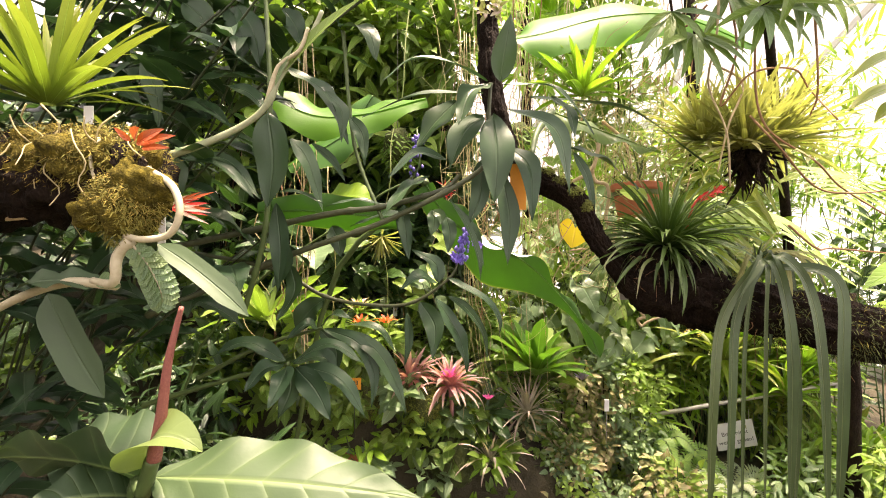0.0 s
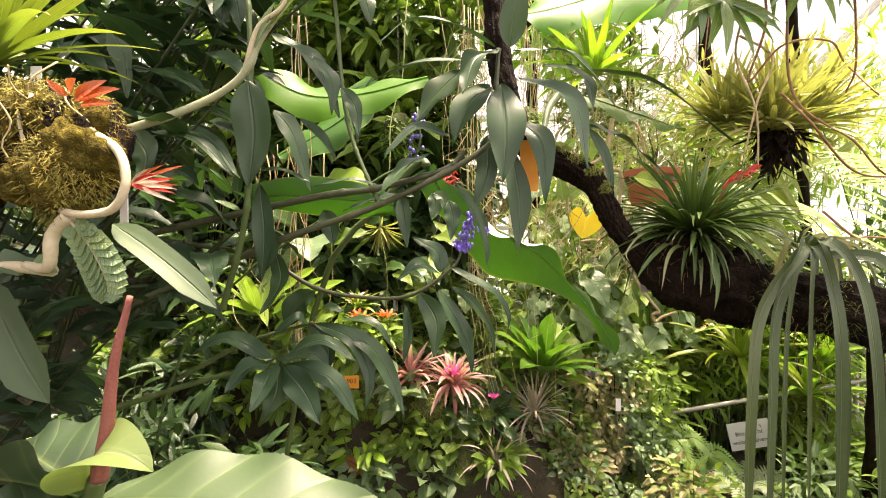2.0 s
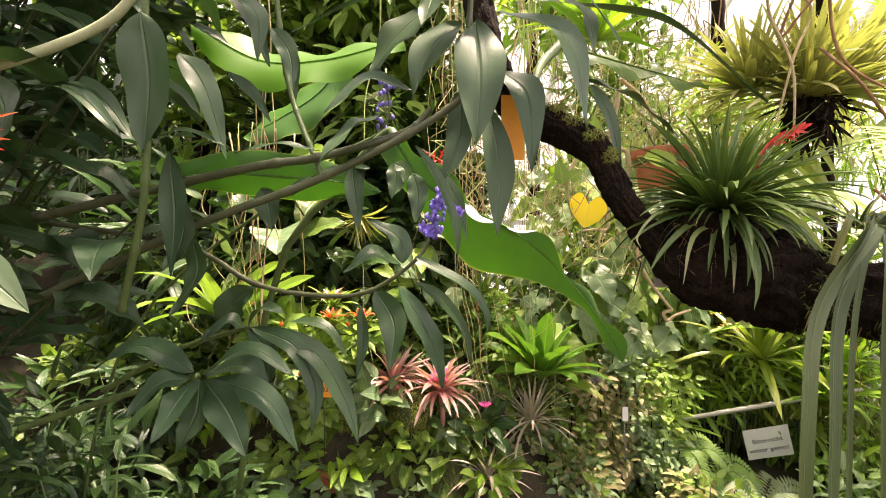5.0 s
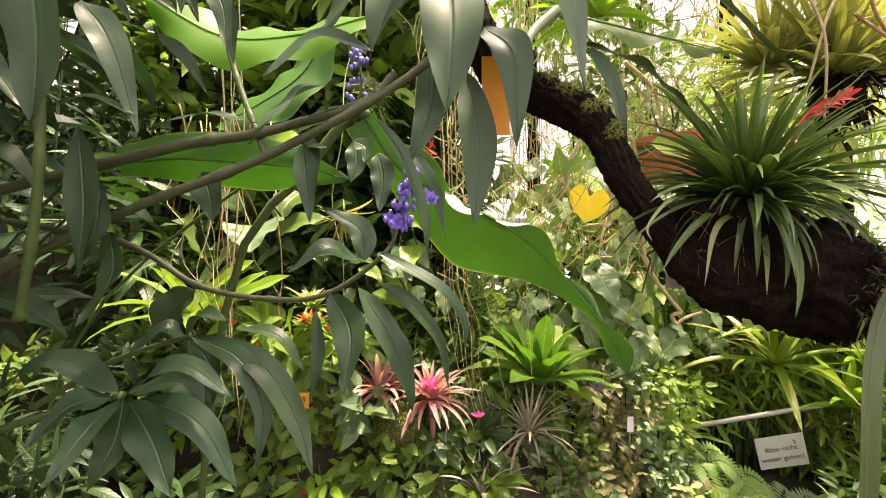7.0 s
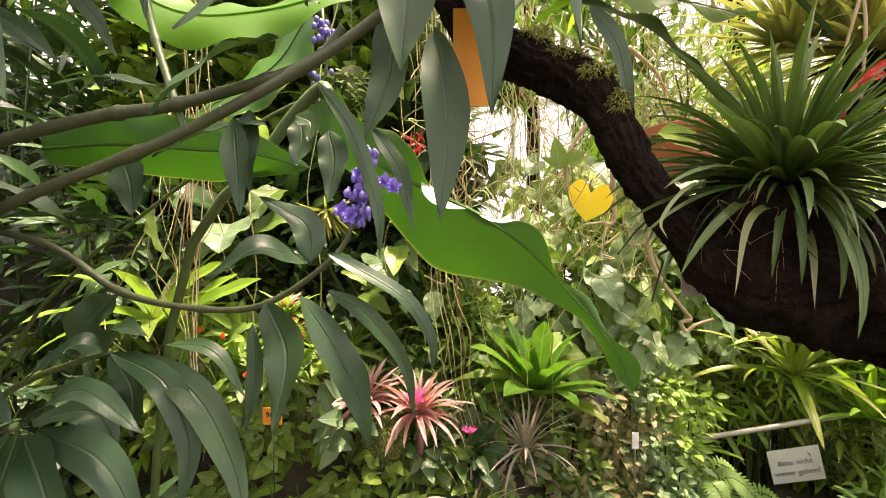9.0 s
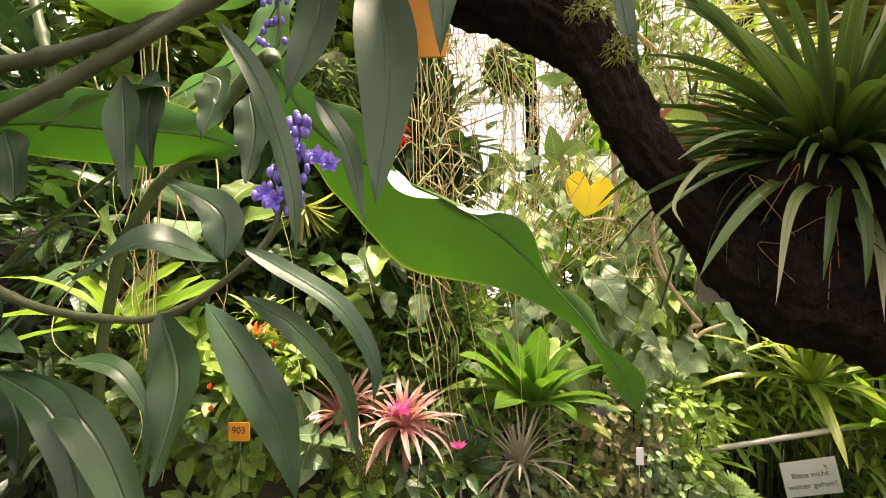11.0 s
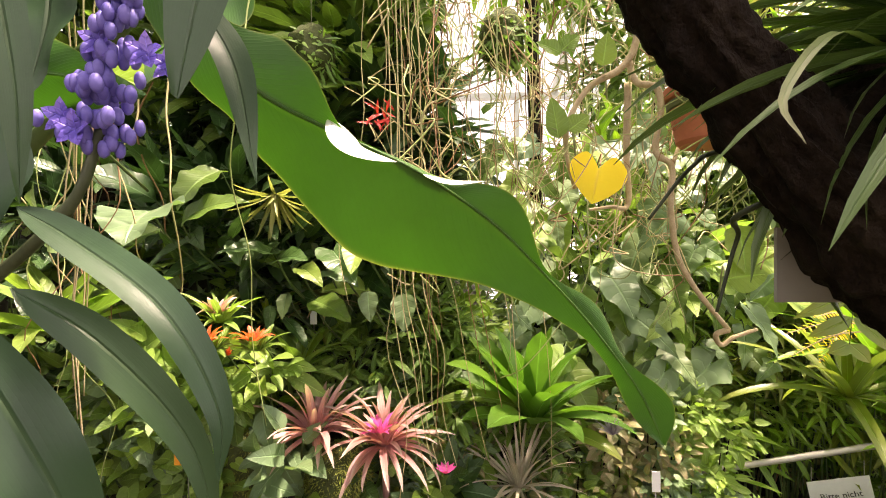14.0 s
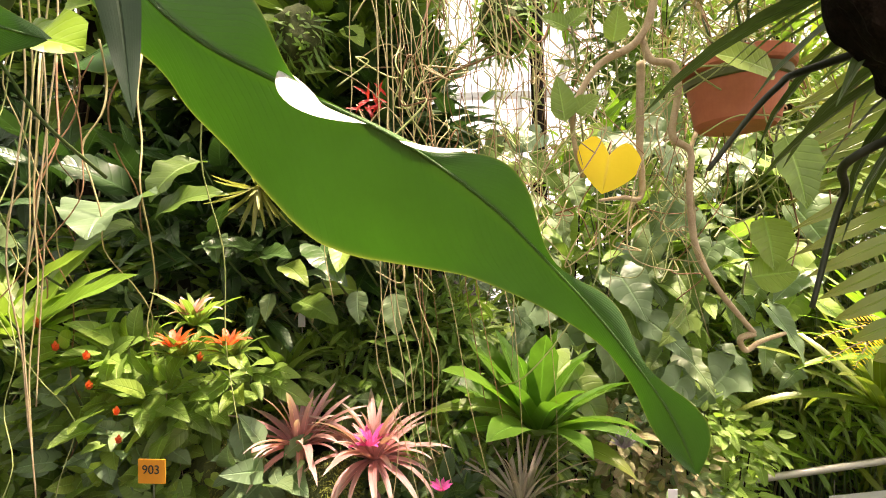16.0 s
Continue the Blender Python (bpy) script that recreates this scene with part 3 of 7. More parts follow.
def frond(parent, pts, length, width, mat, pairs=22, name="frond", droop=0.4, stalk=0.003, up=(0, -0.5, 1), stem_mat=None, swell=True, split=""):
    """A feathered frond: a midrib with pairs of narrow leaflets, as two parts."""
    line = spline(pts, pairs + 6)
    fr = part(name, tube(name, pts, stalk, stalk * 0.3, stem_mat or CANE, n=16, sides=5), parent)
    pieces = []
    for i in range(3, pairs + 6):
        t = unit(line[i] - line[i - 1])
        side = unit(np.cross(t, up))
        s = i / (pairs + 5)
        ll = length * (math.sin(math.pi * (0.12 + 0.86 * s)) ** 0.7 if swell else (1 - 0.8 * s))
        for sg in (-1, 1):
            T = line[i] + (side * sg + t * 0.45 + arr((0, 0, -droop * 0.5))) * ll
            pieces.append(set_blade(line[i], T, width, up=up, sag=droop, shape="lance", n=6, k=2, fold=0.15))
    if split:
        for v, f, u in pieces:
            new(split, mesh_of(split, v, f, u, mat)).parent = fr
        return fr
    lf = new("pinnate_blade", joined("pinnate_blade", pieces, mat))
    lf.parent = fr
    return fr


def moss_tuft(parent, center, radii, n, length, mat, r, name="moss", droop=0.6, thin=0.22):
    """Short strands over a rounded mass."""
    pieces = []
    for _ in range(n):
        d = unit((r.gauss(0, 1), r.gauss(0, 1), r.gauss(0, 1)))
        B = arr(center) + d * arr(radii) * r.uniform(0.85, 1.05)
        T = B + (d * 0.35 + arr((r.uniform(-1, 1), r.uniform(-1, 1), r.uniform(-1, 0.6) - droop * 0.6))) * length * r.uniform(0.4, 1.3)
        pieces.append(set_blade(B, T, length * thin, up=d, sag=0.5, shape="lance", n=4, k=1, fold=0.0))
    ob = part(name, joined(name, pieces, mat), parent)
    return tagged(ob, kind="stuff")


def lump(name, center, radii, mat, rough=0.25, seed=0, freq=9, segs=28):
    bm = bmesh.new()
    bmesh.ops.create_uvsphere(bm, u_segments=segs, v_segments=segs // 2 + 2, radius=1)
    off = Vector((seed * 5.1, 0, seed))
    for v in bm.verts:
        p = Vector((v.co.x * radii[0], v.co.y * radii[1], v.co.z * radii[2]))
        k = 1 + rough * (noise.noise(p * freq + off) + 0.5 * noise.noise(p * freq * 3 + off))
        v.co = p * k + Vector(center)
    me = bpy.data.meshes.new(name)
    bm.to_mesh(me)
    bm.free()
    me.polygons.foreach_set("use_smooth", [True] * len(me.polygons))
    me.materials.append(mat)
    return me


F, U = (0, -1, 0.35), (0, -0.5, 1)


def curved_leaf(parent, pts, W, face, mat=None, name="leaf", label="", shape="lance", fold=0.25, wave=0.04, n=20, k=6):
    """A blade along a curved midrib, folded towards its face, with a rippled edge."""
    line = spline(pts, n)
    tan = np.gradient(line, axis=0)
    tan /= np.linalg.norm(tan, axis=1)[:, None] + 1e-9
    s = np.linspace(0, 1, n)
    w = np.maximum(PROFILES[shape](s), 0.012) * W / 2
    w[-1] = 0.006 * W
    ph, turns = rnd.uniform(0, 6), rnd.uniform(1.3, 2.6)
    verts, uvs = [], []
    for i in range(n):
        side = unit(np.cross(tan[i], face))
        nor = unit(np.cross(side, tan[i]))
        for j in range(k + 1):
            u = -1 + 2 * j / k
            lift = abs(u) ** 1.3 * w[i] * math.tan(fold) + wave * W * math.sin(2 * math.pi * turns * s[i] + ph + 1.7 * (u > 0)) * u * u
            verts.append(line[i] + side * u * w[i] + nor * lift)
            uvs.append((u, s[i]))
    m = k + 1
    f = [(i * m + j, i * m + j + 1, (i + 1) * m + j + 1, (i + 1) * m + j) for i in range(n - 1) for j in range(k)]
    return part(name, mesh_of(name, verts, f, np.array(uvs), mat or GINGER), parent, label)


# ---- the great hanging leaf ----
def great_leaf(name, pts, left, right, mat, label, wave=0.012, face=(0, -1, 0.2), stalk=None, seed=0, n=64, k=10, curl=0.25, ripples=3.2):
    """A long paddle leaf along a drooping midrib, with half widths given from base to tip on each side."""
    line = spline(pts, n)
    tan = np.gradient(line, axis=0)
    tan /= np.linalg.norm(tan, axis=1)[:, None]
    s = np.linspace(0, 1, n)
    hl = np.interp(s, np.linspace(0, 1, len(left)), left)
    hr = np.interp(s, np.linspace(0, 1, len(right)), right)
    for h in (hl, hr):
        h[:] = np.convolve(np.pad(h, 2, mode="edge"), np.ones(5) / 5, "valid")
        h[-1] = 0.001
        h[-2] = h[-3] * 0.55
    verts, uvs = [], []
    for i in range(n):
        side = unit(np.cross(tan[i], face))
        nor = unit(np.cross(side, tan[i]))
        for j in range(k + 1):
            u = -1 + 2 * j / k
            h = hl[i] if u < 0 else hr[i]
            rip = wave * math.sin(2 * math.pi * ripples * s[i] + seed + (1.3 if u > 0 else 0)) * u * u
            verts.append(line[i] - side * u * h + nor * (rip - curl * h * u * u))
            uvs.append((u, s[i]))
    m = k + 1
    f = [(i * m + j, i * m + j + 1, (i + 1) * m + j + 1, (i + 1) * m + j) for i in range(n - 1) for j in range(k)]
    ob = thing(name, tuple(map(float, line[0])), label, "banana plant")
    part("blade", mesh_of("blade", verts, f, np.array(uvs), mat), ob)
    rib = line[: n - 3] - arr(face) * -0.0
    part("midrib", tube("midrib", rib[:: 4] + unit(arr(face)) * 0.002, 0.003, 0.001, mat, n=40, sides=6), ob)
    if stalk:
        part("stalk", tube("stalk", stalk, 0.014, 0.007, CANE, n=20, sides=8), ob)
    return ob


big = great_leaf("banana_leaf", [(-0.053, 1.410, 1.904), (-0.026, 1.417, 1.855), (0.006, 1.426, 1.808), (0.050, 1.436, 1.772), (0.102, 1.449, 1.746), (0.158, 1.462, 1.721), (0.216, 1.478, 1.694), (0.272, 1.493, 1.659), (0.327, 1.508, 1.616), (0.378, 1.520, 1.565), (0.429, 1.532, 1.511), (0.477, 1.543, 1.452), (0.521, 1.553, 1.388), (0.554, 1.560, 1.317)],
                 [0.051, 0.049, 0.047, 0.049, 0.049, 0.045, 0.066, 0.078, 0.093, 0.11, 0.125, 0.14, 0.142, 0.14, 0.128, 0.112, 0.092, 0.07, 0.053, 0.038, 0.029, 0.018, 0.016, 0.018, 0.026, 0.022, 0.003],
                 [0.023, 0.022, 0.021, 0.039, 0.056, 0.067, 0.061, 0.059, 0.028, 0.004, 0.003, 0.003, 0.003, 0.006, 0.024, 0.046, 0.042, 0.02, 0.003, 0.008, 0.024, 0.022, 0.008, 0.01, 0.03, 0.036, 0.003], BANANA, "long drooping bright green banana leaf with wavy edge", wave=0.006, curl=0.1, face=(0, -1, -0.25), n=110, k=14,
                 stalk=[(-0.053, 1.410, 1.904), (-0.07, 1.43, 1.925), (-0.117, 1.440, 1.890), (-0.190, 1.450, 1.802), (-0.395, 1.500, 1.534), (-0.62, 1.7, 0.6), (-0.65, 1.75, 0.1)])
# folded edges with the glare painted in as colour
curved_leaf(big, [(0.114, 1.45, 1.754), (0.148, 1.436, 1.716), (0.196, 1.455, 1.700)], 0.034, (0.25, -0.6, 0.8), GLAREFOLD, "folded_edge", "folded leaf edge with painted white glare", "lance", fold=-0.2, wave=0.0)
curved_leaf(big, [(0.225, 1.475, 1.688), (0.262, 1.47, 1.678), (0.305, 1.485, 1.680)], 0.012, (0.2, -0.6, 0.8), GLAREFOLD, "folded_edge", "folded leaf edge with painted white glare", "lance", fold=-0.2, wave=0.0)
great_leaf("banana_leaf", [(-0.091, 1.418, 1.774), (-0.194, 1.418, 1.801), (-0.325, 1.418, 1.812), (-0.458, 1.418, 1.823), (-0.593, 1.418, 1.817)][::-1], [0.03, 0.05, 0.06, 0.06, 0.04, 0.004], [0.03, 0.05, 0.06, 0.055, 0.03, 0.004], BANANA, "broad translucent banana leaf behind the ginger canes", face=(0, -0.9, -0.3), seed=2, wave=0.006)
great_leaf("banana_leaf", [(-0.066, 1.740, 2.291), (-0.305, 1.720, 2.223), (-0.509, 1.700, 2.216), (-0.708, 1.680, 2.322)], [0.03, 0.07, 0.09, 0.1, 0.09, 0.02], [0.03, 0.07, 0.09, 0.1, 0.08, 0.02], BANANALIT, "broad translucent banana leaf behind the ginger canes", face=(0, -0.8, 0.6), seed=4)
great_leaf("banana_leaf", [(-0.349, 2.200, 2.462), (-0.461, 2.200, 2.293), (-0.630, 2.200, 2.181), (-0.798, 2.200, 2.096)], [0.05, 0.12, 0.14, 0.1, 0.02], [0.05, 0.1, 0.12, 0.1, 0.02], BANANA, "broad translucent banana leaf beyond the canes", face=(0, -0.8, 0.6), seed=5)
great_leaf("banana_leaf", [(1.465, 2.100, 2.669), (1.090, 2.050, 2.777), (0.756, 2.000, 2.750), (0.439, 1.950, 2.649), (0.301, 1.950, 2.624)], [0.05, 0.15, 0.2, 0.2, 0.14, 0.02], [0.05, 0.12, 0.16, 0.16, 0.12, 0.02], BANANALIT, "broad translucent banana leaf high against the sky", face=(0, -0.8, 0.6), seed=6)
great_leaf("banana_leaf", [(0.370, 1.500, 2.164), (0.449, 1.450, 2.113), (0.525, 1.400, 2.064), (0.595, 1.360, 2.022), (0.653, 1.330, 1.986)], [0.02, 0.045, 0.05, 0.035, 0.02, 0.005], [0.02, 0.04, 0.045, 0.03, 0.02, 0.005], MID, "glossy green leaf arching beside the mossy limb", face=(0, -0.5, 0.8), seed=7, stalk=[(0.370, 1.500, 2.164), (0.300, 1.400, 2.074), (0.256, 1.270, 1.973)])

# ---- the mossy limb and what grows on it ----
limb = thing("tree_limb", (0.143, 1.300, 2.532), "dark mossy limb of a tree bending across", "tree limb")
limb_line = [(0.140, 1.300, 2.565), (0.128, 1.280, 2.323), (0.150, 1.260, 2.100), (0.200, 1.240, 1.940), (0.277, 1.230, 1.886), (0.346, 1.220, 1.851), (0.387, 1.210, 1.794), (0.409, 1.200, 1.738), (0.450, 1.195, 1.679), (0.494, 1.190, 1.627), (0.559, 1.185, 1.590), (0.631, 1.170, 1.575), (0.694, 1.150, 1.570), (0.790, 1.130, 1.550), (1.5, 1.0, 1.40)]


def limb_radius(s):
    return float(np.interp(s * 14, (0, 2, 4, 5, 6, 8, 9, 10, 11, 12, 14), (0.028, 0.03, 0.03, 0.031, 0.026, 0.027, 0.034, 0.056, 0.07, 0.074, 0.06)))


part("bark", tube("bark", limb_line, 1, 1, BARK, n=360, sides=56, lumps=0.2, ridges=1.3, swell=limb_radius), limb)
lr = random.Random(3)
for q, rad, ln_ in (((0.285, 1.215, 1.915), (0.022, 0.016, 0.012), 0.007), ((0.324, 1.205, 1.887), (0.026, 0.018, 0.012), 0.007), ((0.359, 1.195, 1.856), (0.022, 0.018, 0.013), 0.007), ((0.386, 1.190, 1.817), (0.014, 0.016, 0.016), 0.007), ((0.668, 1.180, 1.604), (0.1, 0.05, 0.03), 0.016)):
    moss_tuft(limb, q, rad, 700, ln_, FRESHMOSS, lr)
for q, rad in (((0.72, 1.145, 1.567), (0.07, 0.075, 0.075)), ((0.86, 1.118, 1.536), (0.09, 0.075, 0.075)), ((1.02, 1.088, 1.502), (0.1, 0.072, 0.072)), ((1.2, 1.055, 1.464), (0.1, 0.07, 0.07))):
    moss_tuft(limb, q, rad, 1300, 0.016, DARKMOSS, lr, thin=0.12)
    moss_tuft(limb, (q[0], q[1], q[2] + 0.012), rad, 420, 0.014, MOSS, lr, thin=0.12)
for i in range(14):
    x = lr.uniform(0.72, 1.1)
    part("rootlet", tube("rootlet", dangle(x, 1.12 + lr.uniform(-0.04, 0.08), 1.66 - 0.12 * x + lr.uniform(-0.06, 0.03), 1.5 - 0.12 * x + lr.uniform(-0.1, 0.05), lr, 0.012), 0.0009, 0.0005, ROOTRED, n=16, sides=4), limb)

plate = thing("name_plate", (0.54, 1.278, 1.58), "grey plastic name plate tucked under the mossy limb", "plant label")
part("plate", mesh_of("plate", *box_data(0.505, 0.580, 1.262, 1.265, 1.555, 1.610)[:2], None, PLASTER, False), plate)
brom = rosette("bromeliad", (0.606, 1.200, 1.702), 210, 0.215, 0.0125, DARKSTRAP, "dense dark green narrow-leaved bromeliad with a red flower spike", inner=86, outer=-14, bend=(0.35, 1.6), seed=4, fl=0.4, loose=22, twist=0.9, k=4, fold=0.35)
rosette("", (0.606, 1.200, 1.702), 150, 0.19, 0.0125, DARKSTRAP, "", inner=75, outer=-25, bend=(0.4, 1.7), seed=14, loose=26, twist=0.9, fl=0.45, parent=brom, k=4, fold=0.35)
for pts, w in (([(0.603, 1.190, 1.684), (0.510, 1.120, 1.660), (0.480, 1.100, 1.575)], 0.014), ([(0.610, 1.190, 1.687), (0.585, 1.130, 1.627), (0.573, 1.110, 1.559)], 0.014), ([(0.645, 1.190, 1.695), (0.641, 1.150, 1.618), (0.636, 1.130, 1.522)], 0.013), ([(0.524, 1.200, 1.713), (0.456, 1.150, 1.700), (0.411, 1.120, 1.660), (0.413, 1.110, 1.638)], 0.008)):
    curved_leaf(brom, pts, w, (-0.2, -0.6, 0.8), FADEDSTRAP, "leaf", "fading drooping leaf", "taper", n=14, k=4)
rc = arr((0.573, 1.195, 1.640))
part("root_ball", lump("root_ball", tuple(rc), (0.085, 0.055, 0.062), BARK, 0.45, 5, 20, 48), brom)
moss_tuft(brom, tuple(rc), (0.085, 0.055, 0.062), 900, 0.02, BARK, random.Random(21), "root_fibre", 0.9, 0.08)
part("root_ball", lump("root_ball", (0.600, 1.225, 1.672), (0.09, 0.06, 0.055), BARK, 0.5, 6, 22, 44), brom)
for pts in ([(0.620, 1.210, 1.680), (0.474, 1.236, 1.624), (0.477, 1.262, 1.602), (0.462, 1.262, 1.548)],
            [(0.600, 1.220, 1.700), (0.475, 1.262, 1.670), (0.445, 1.262, 1.656), (0.413, 1.262, 1.617)]):
    part("aerial_root", tube("aerial_root", pts, 0.0026, 0.0012, DARKCANE, n=40, sides=7), brom)
for i in range(9):
    b = rc + arr((lr.uniform(-0.08, 0.09), -0.055, lr.uniform(-0.03, 0.05)))
    part("rootlet", tube("rootlet", [b, b + arr((lr.uniform(-0.03, 0.03), -0.012, lr.uniform(-0.01, 0.02))), b + arr((lr.uniform(-0.06, 0.05), -0.008, lr.uniform(-0.05, 0.0)))], 0.0004, 0.0003, ROOTRED, n=12, sides=4), brom)
spk = [(0.649, 1.180, 1.751), (0.661, 1.170, 1.811), (0.681, 1.165, 1.837), (0.730, 1.160, 1.857)]
part("flower_stalk", tube("flower_stalk", spk, 0.003, 0.003, RED, n=14, sides=6), brom)
for i in range(26):
    b = spline(spk[1:], 30)[8 + i * 21 // 26]
    leaf(brom, b, b + arr((lr.uniform(-0.006, 0.022), lr.uniform(-0.018, 0.008), lr.uniform(-0.012, 0.016))), 0.009, RED, "bract", shape="ovate", n=5, k=2, fold=0.4, up=(lr.uniform(-1, 1), -1, 0.4))

ribbon = thing("strap_fern", (0.774, 1.110, 1.670), "hanging ribbon-leaved epiphyte on the mossy limb", "epiphyte")
RIBBONS = [([(0.795, 1.150, 1.657), (0.697, 1.100, 1.533), (0.654, 1.070, 1.346), (0.632, 1.050, 1.044)], 0.031), ([(0.791, 1.150, 1.650), (0.728, 1.100, 1.533), (0.704, 1.080, 1.343), (0.683, 1.060, 1.038)], 0.035),
           ([(0.824, 1.150, 1.657), (0.849, 1.100, 1.589), (0.845, 1.070, 1.428), (0.832, 1.060, 1.038)], 0.03), ([(0.846, 1.150, 1.669), (0.908, 1.100, 1.603), (0.917, 1.070, 1.428), (0.915, 1.050, 1.044)], 0.034),
           ([(0.810, 1.140, 1.643), (0.801, 1.100, 1.477), (0.785, 1.080, 1.025)], 0.018), ([(0.978, 1.100, 1.617), (0.959, 1.060, 1.417), (0.939, 1.050, 1.044)], 0.032), ([(0.788, 1.130, 1.658), (0.751, 1.100, 1.477), (0.729, 1.080, 1.025)], 0.014), ([(0.832, 1.150, 1.665), (0.882, 1.120, 1.530), (0.883, 1.100, 1.336), (0.865, 1.090, 1.019)], 0.026)]
for i, (pts, w) in enumerate(RIBBONS):
    pts = [(0.93 * p[0], 0.93 * p[1], 1.7 + 0.93 * (p[2] - 1.7)) for p in pts]
    pts[0] = (pts[0][0], 1.03, pts[0][2] + 0.012)
    curved_leaf(ribbon, [(0.795, 1.12, 1.655)] + pts, w * 0.76, (0.35 * math.sin(i * 2.1), -1, 0.3), RIBBON, "ribbon_leaf", shape="ribbon", fold=0.3, wave=0.02, n=30, k=4)
for i in range(16):
    x = 0.8 + lr.uniform(-0.14, 0.2)
    e = (x, 1.09 + lr.uniform(-0.03, 0.03), 1.56 + lr.uniform(-0.14, 0.06))
    curved_leaf(ribbon, [(0.80, 1.13, 1.672), ((0.8 + x) / 2 + 0.02, 1.1, 1.685 + lr.uniform(-0.02, 0.01)), e], lr.uniform(0.006, 0.012), (0, -1, 0.5), PALE if i % 3 else RIBBON, "young_leaf", shape="ribbon", n=14, k=2)
for i in range(34):
    a = i * 137.5
    d = arr((math.cos(radians(a)), math.sin(radians(a)) * 0.7, lr.uniform(-0.3, 0.7)))
    B = arr((0.800, 1.130, 1.672))
    leaf(ribbon, B + d * 0.01, B + d * lr.uniform(0.05, 0.13), 0.005, PALE if i % 2 else RIBBON, "young_leaf", shape="taper", sag=1.4, n=7, k=1, fold=0)

pale = rosette("bromeliad", (1.16, 1.70, 2.08), 130, 0.33, 0.021, PALE, "pale yellow-green sunlit bromeliads on a hanging root ball", inner=86, outer=0, bend=(0.2, 0.85), seed=5)
rosette("bromeliad", (1.33, 1.78, 2.12), 120, 0.33, 0.021, PALE, "pale yellow-green sunlit bromeliad beside twisted lianas", inner=86, outer=0, bend=(0.2, 0.85), axis=(0.3, 0, 1), seed=7)
rosette("bromeliad", (0.613, 1.950, 2.375), 26, 0.32, 0.04, LIME, "lime-green bromeliad high on a limb", inner=84, outer=10, bend=(0.2, 0.9), seed=9, k=4)
rosette("bromeliad", (1.05, 1.78, 2.13), 100, 0.3, 0.021, PALE, "pale yellow-green sunlit bromeliad beside twisted lianas", inner=84, outer=0, bend=(0.2, 0.9), axis=(-0.3, -0.1, 1), seed=10)
moss_tuft(pale, (1.19, 1.72, 2.05), (0.07, 0.06, 0.09), 300, 0.05, BARK, random.Random(8), "root_fibre", 1.2)
part("root_ball", lump("root_ball", (1.19, 1.73, 2.04), (0.045, 0.045, 0.07), BARK, 0.8, 3, 22, 40), pale)

tag = thing("plant_tag", (0.200, 1.160, 1.868), "orange plastic plant tag hanging behind the ginger leaves", "plant tag")
tc_ = arr((0.193, 1.160, 1.863))
part("plate", mesh_of("plate", *box_data(tc_[0] - 0.017, tc_[0] + 0.025, 1.158, 1.161, tc_[2] - 0.06, tc_[2] + 0.06)[:2], None, ORANGETAG, False), tag)
part("wire", tube("wire", [tc_ + arr((0, 0, 0.06)), tc_ + arr((0.004, 0.03, 0.1)), tc_ + arr((0.0, 0.1, 0.13))], 0.001, 0.001, STEEL, n=8, sides=4), tag)

# ---- blue ginger ----
CANES = "canes of the blue ginger"


def ginger(name, pts, leaves=(), r0=0.009, r1=0.005, mat=CANE, label="dark-leaved blue ginger cane with lance-shaped leaves"):
    """A cane with ringed nodes and its own leaves: rows of base, tip, width, sag and facing."""
    ob = thing(name, pts[0], label, "ginger plant", CANES)
    part("cane", tube("cane", pts, r0, r1, mat, n=90, sides=8, swell=lambda s: 1 + 0.35 * max(0, math.cos(s * 2 * math.pi * 6)) ** 14), ob)
    for B, T, W, sag, up in leaves:
        leaf(ob, B, T, W, GINGER, sag=sag * rnd.uniform(0.8, 1.4), up=up, wave=rnd.uniform(0.03, 0.08), waves=rnd.uniform(1.5, 3), fold=rnd.uniform(0.1, 0.4), twist=rnd.uniform(-0.5, 0.5), n=16, k=6)
    return ob


cane = ginger("blue_ginger", [(-0.814, 1.220, 1.517), (-0.404, 1.160, 1.683), (-0.133, 1.135, 1.778), (0.104, 1.120, 1.909), (0.114, 1.120, 2.023), (0.121, 1.120, 2.120)], r0=0.0085, r1=0.005, mat=MIDCANE)
curved_leaf(cane, [(0.126, 1.120, 2.041), (0.131, 1.070, 1.927), (0.123, 1.060, 1.810)], 0.085, F, fold=0.22, wave=0.075)
curved_leaf(cane, [(0.117, 1.120, 2.116), (0.066, 1.070, 2.077), (0.037, 1.040, 1.991)], 0.068, (-0.4, -0.8, 0.5), fold=0.22, wave=0.075)
curved_leaf(cane, [(0.146, 1.130, 2.127), (0.155, 1.110, 2.198), (0.170, 1.100, 2.285)], 0.062, F, fold=0.22, wave=0.075)
curved_leaf(cane, [(0.112, 1.120, 2.124), (0.022, 1.070, 2.150), (-0.072, 1.050, 2.149), (-0.140, 1.030, 2.094)], 0.040, U, fold=0.22, wave=0.075)
curved_leaf(cane, [(0.103, 1.140, 2.102), (-0.057, 1.150, 2.101), (-0.213, 1.160, 2.047)], 0.038, U, fold=0.22, wave=0.075)
curved_leaf(cane, [(0.102, 1.120, 2.035), (0.053, 1.100, 1.990), (0.015, 1.090, 1.896)], 0.082, (-0.4, -0.8, 0.5), fold=0.22, wave=0.075)
curved_leaf(cane, [(0.036, 1.180, 2.094), (-0.018, 1.170, 2.038), (-0.068, 1.160, 1.968)], 0.075, (-0.3, -0.7, 0.3), fold=0.22, wave=0.075)
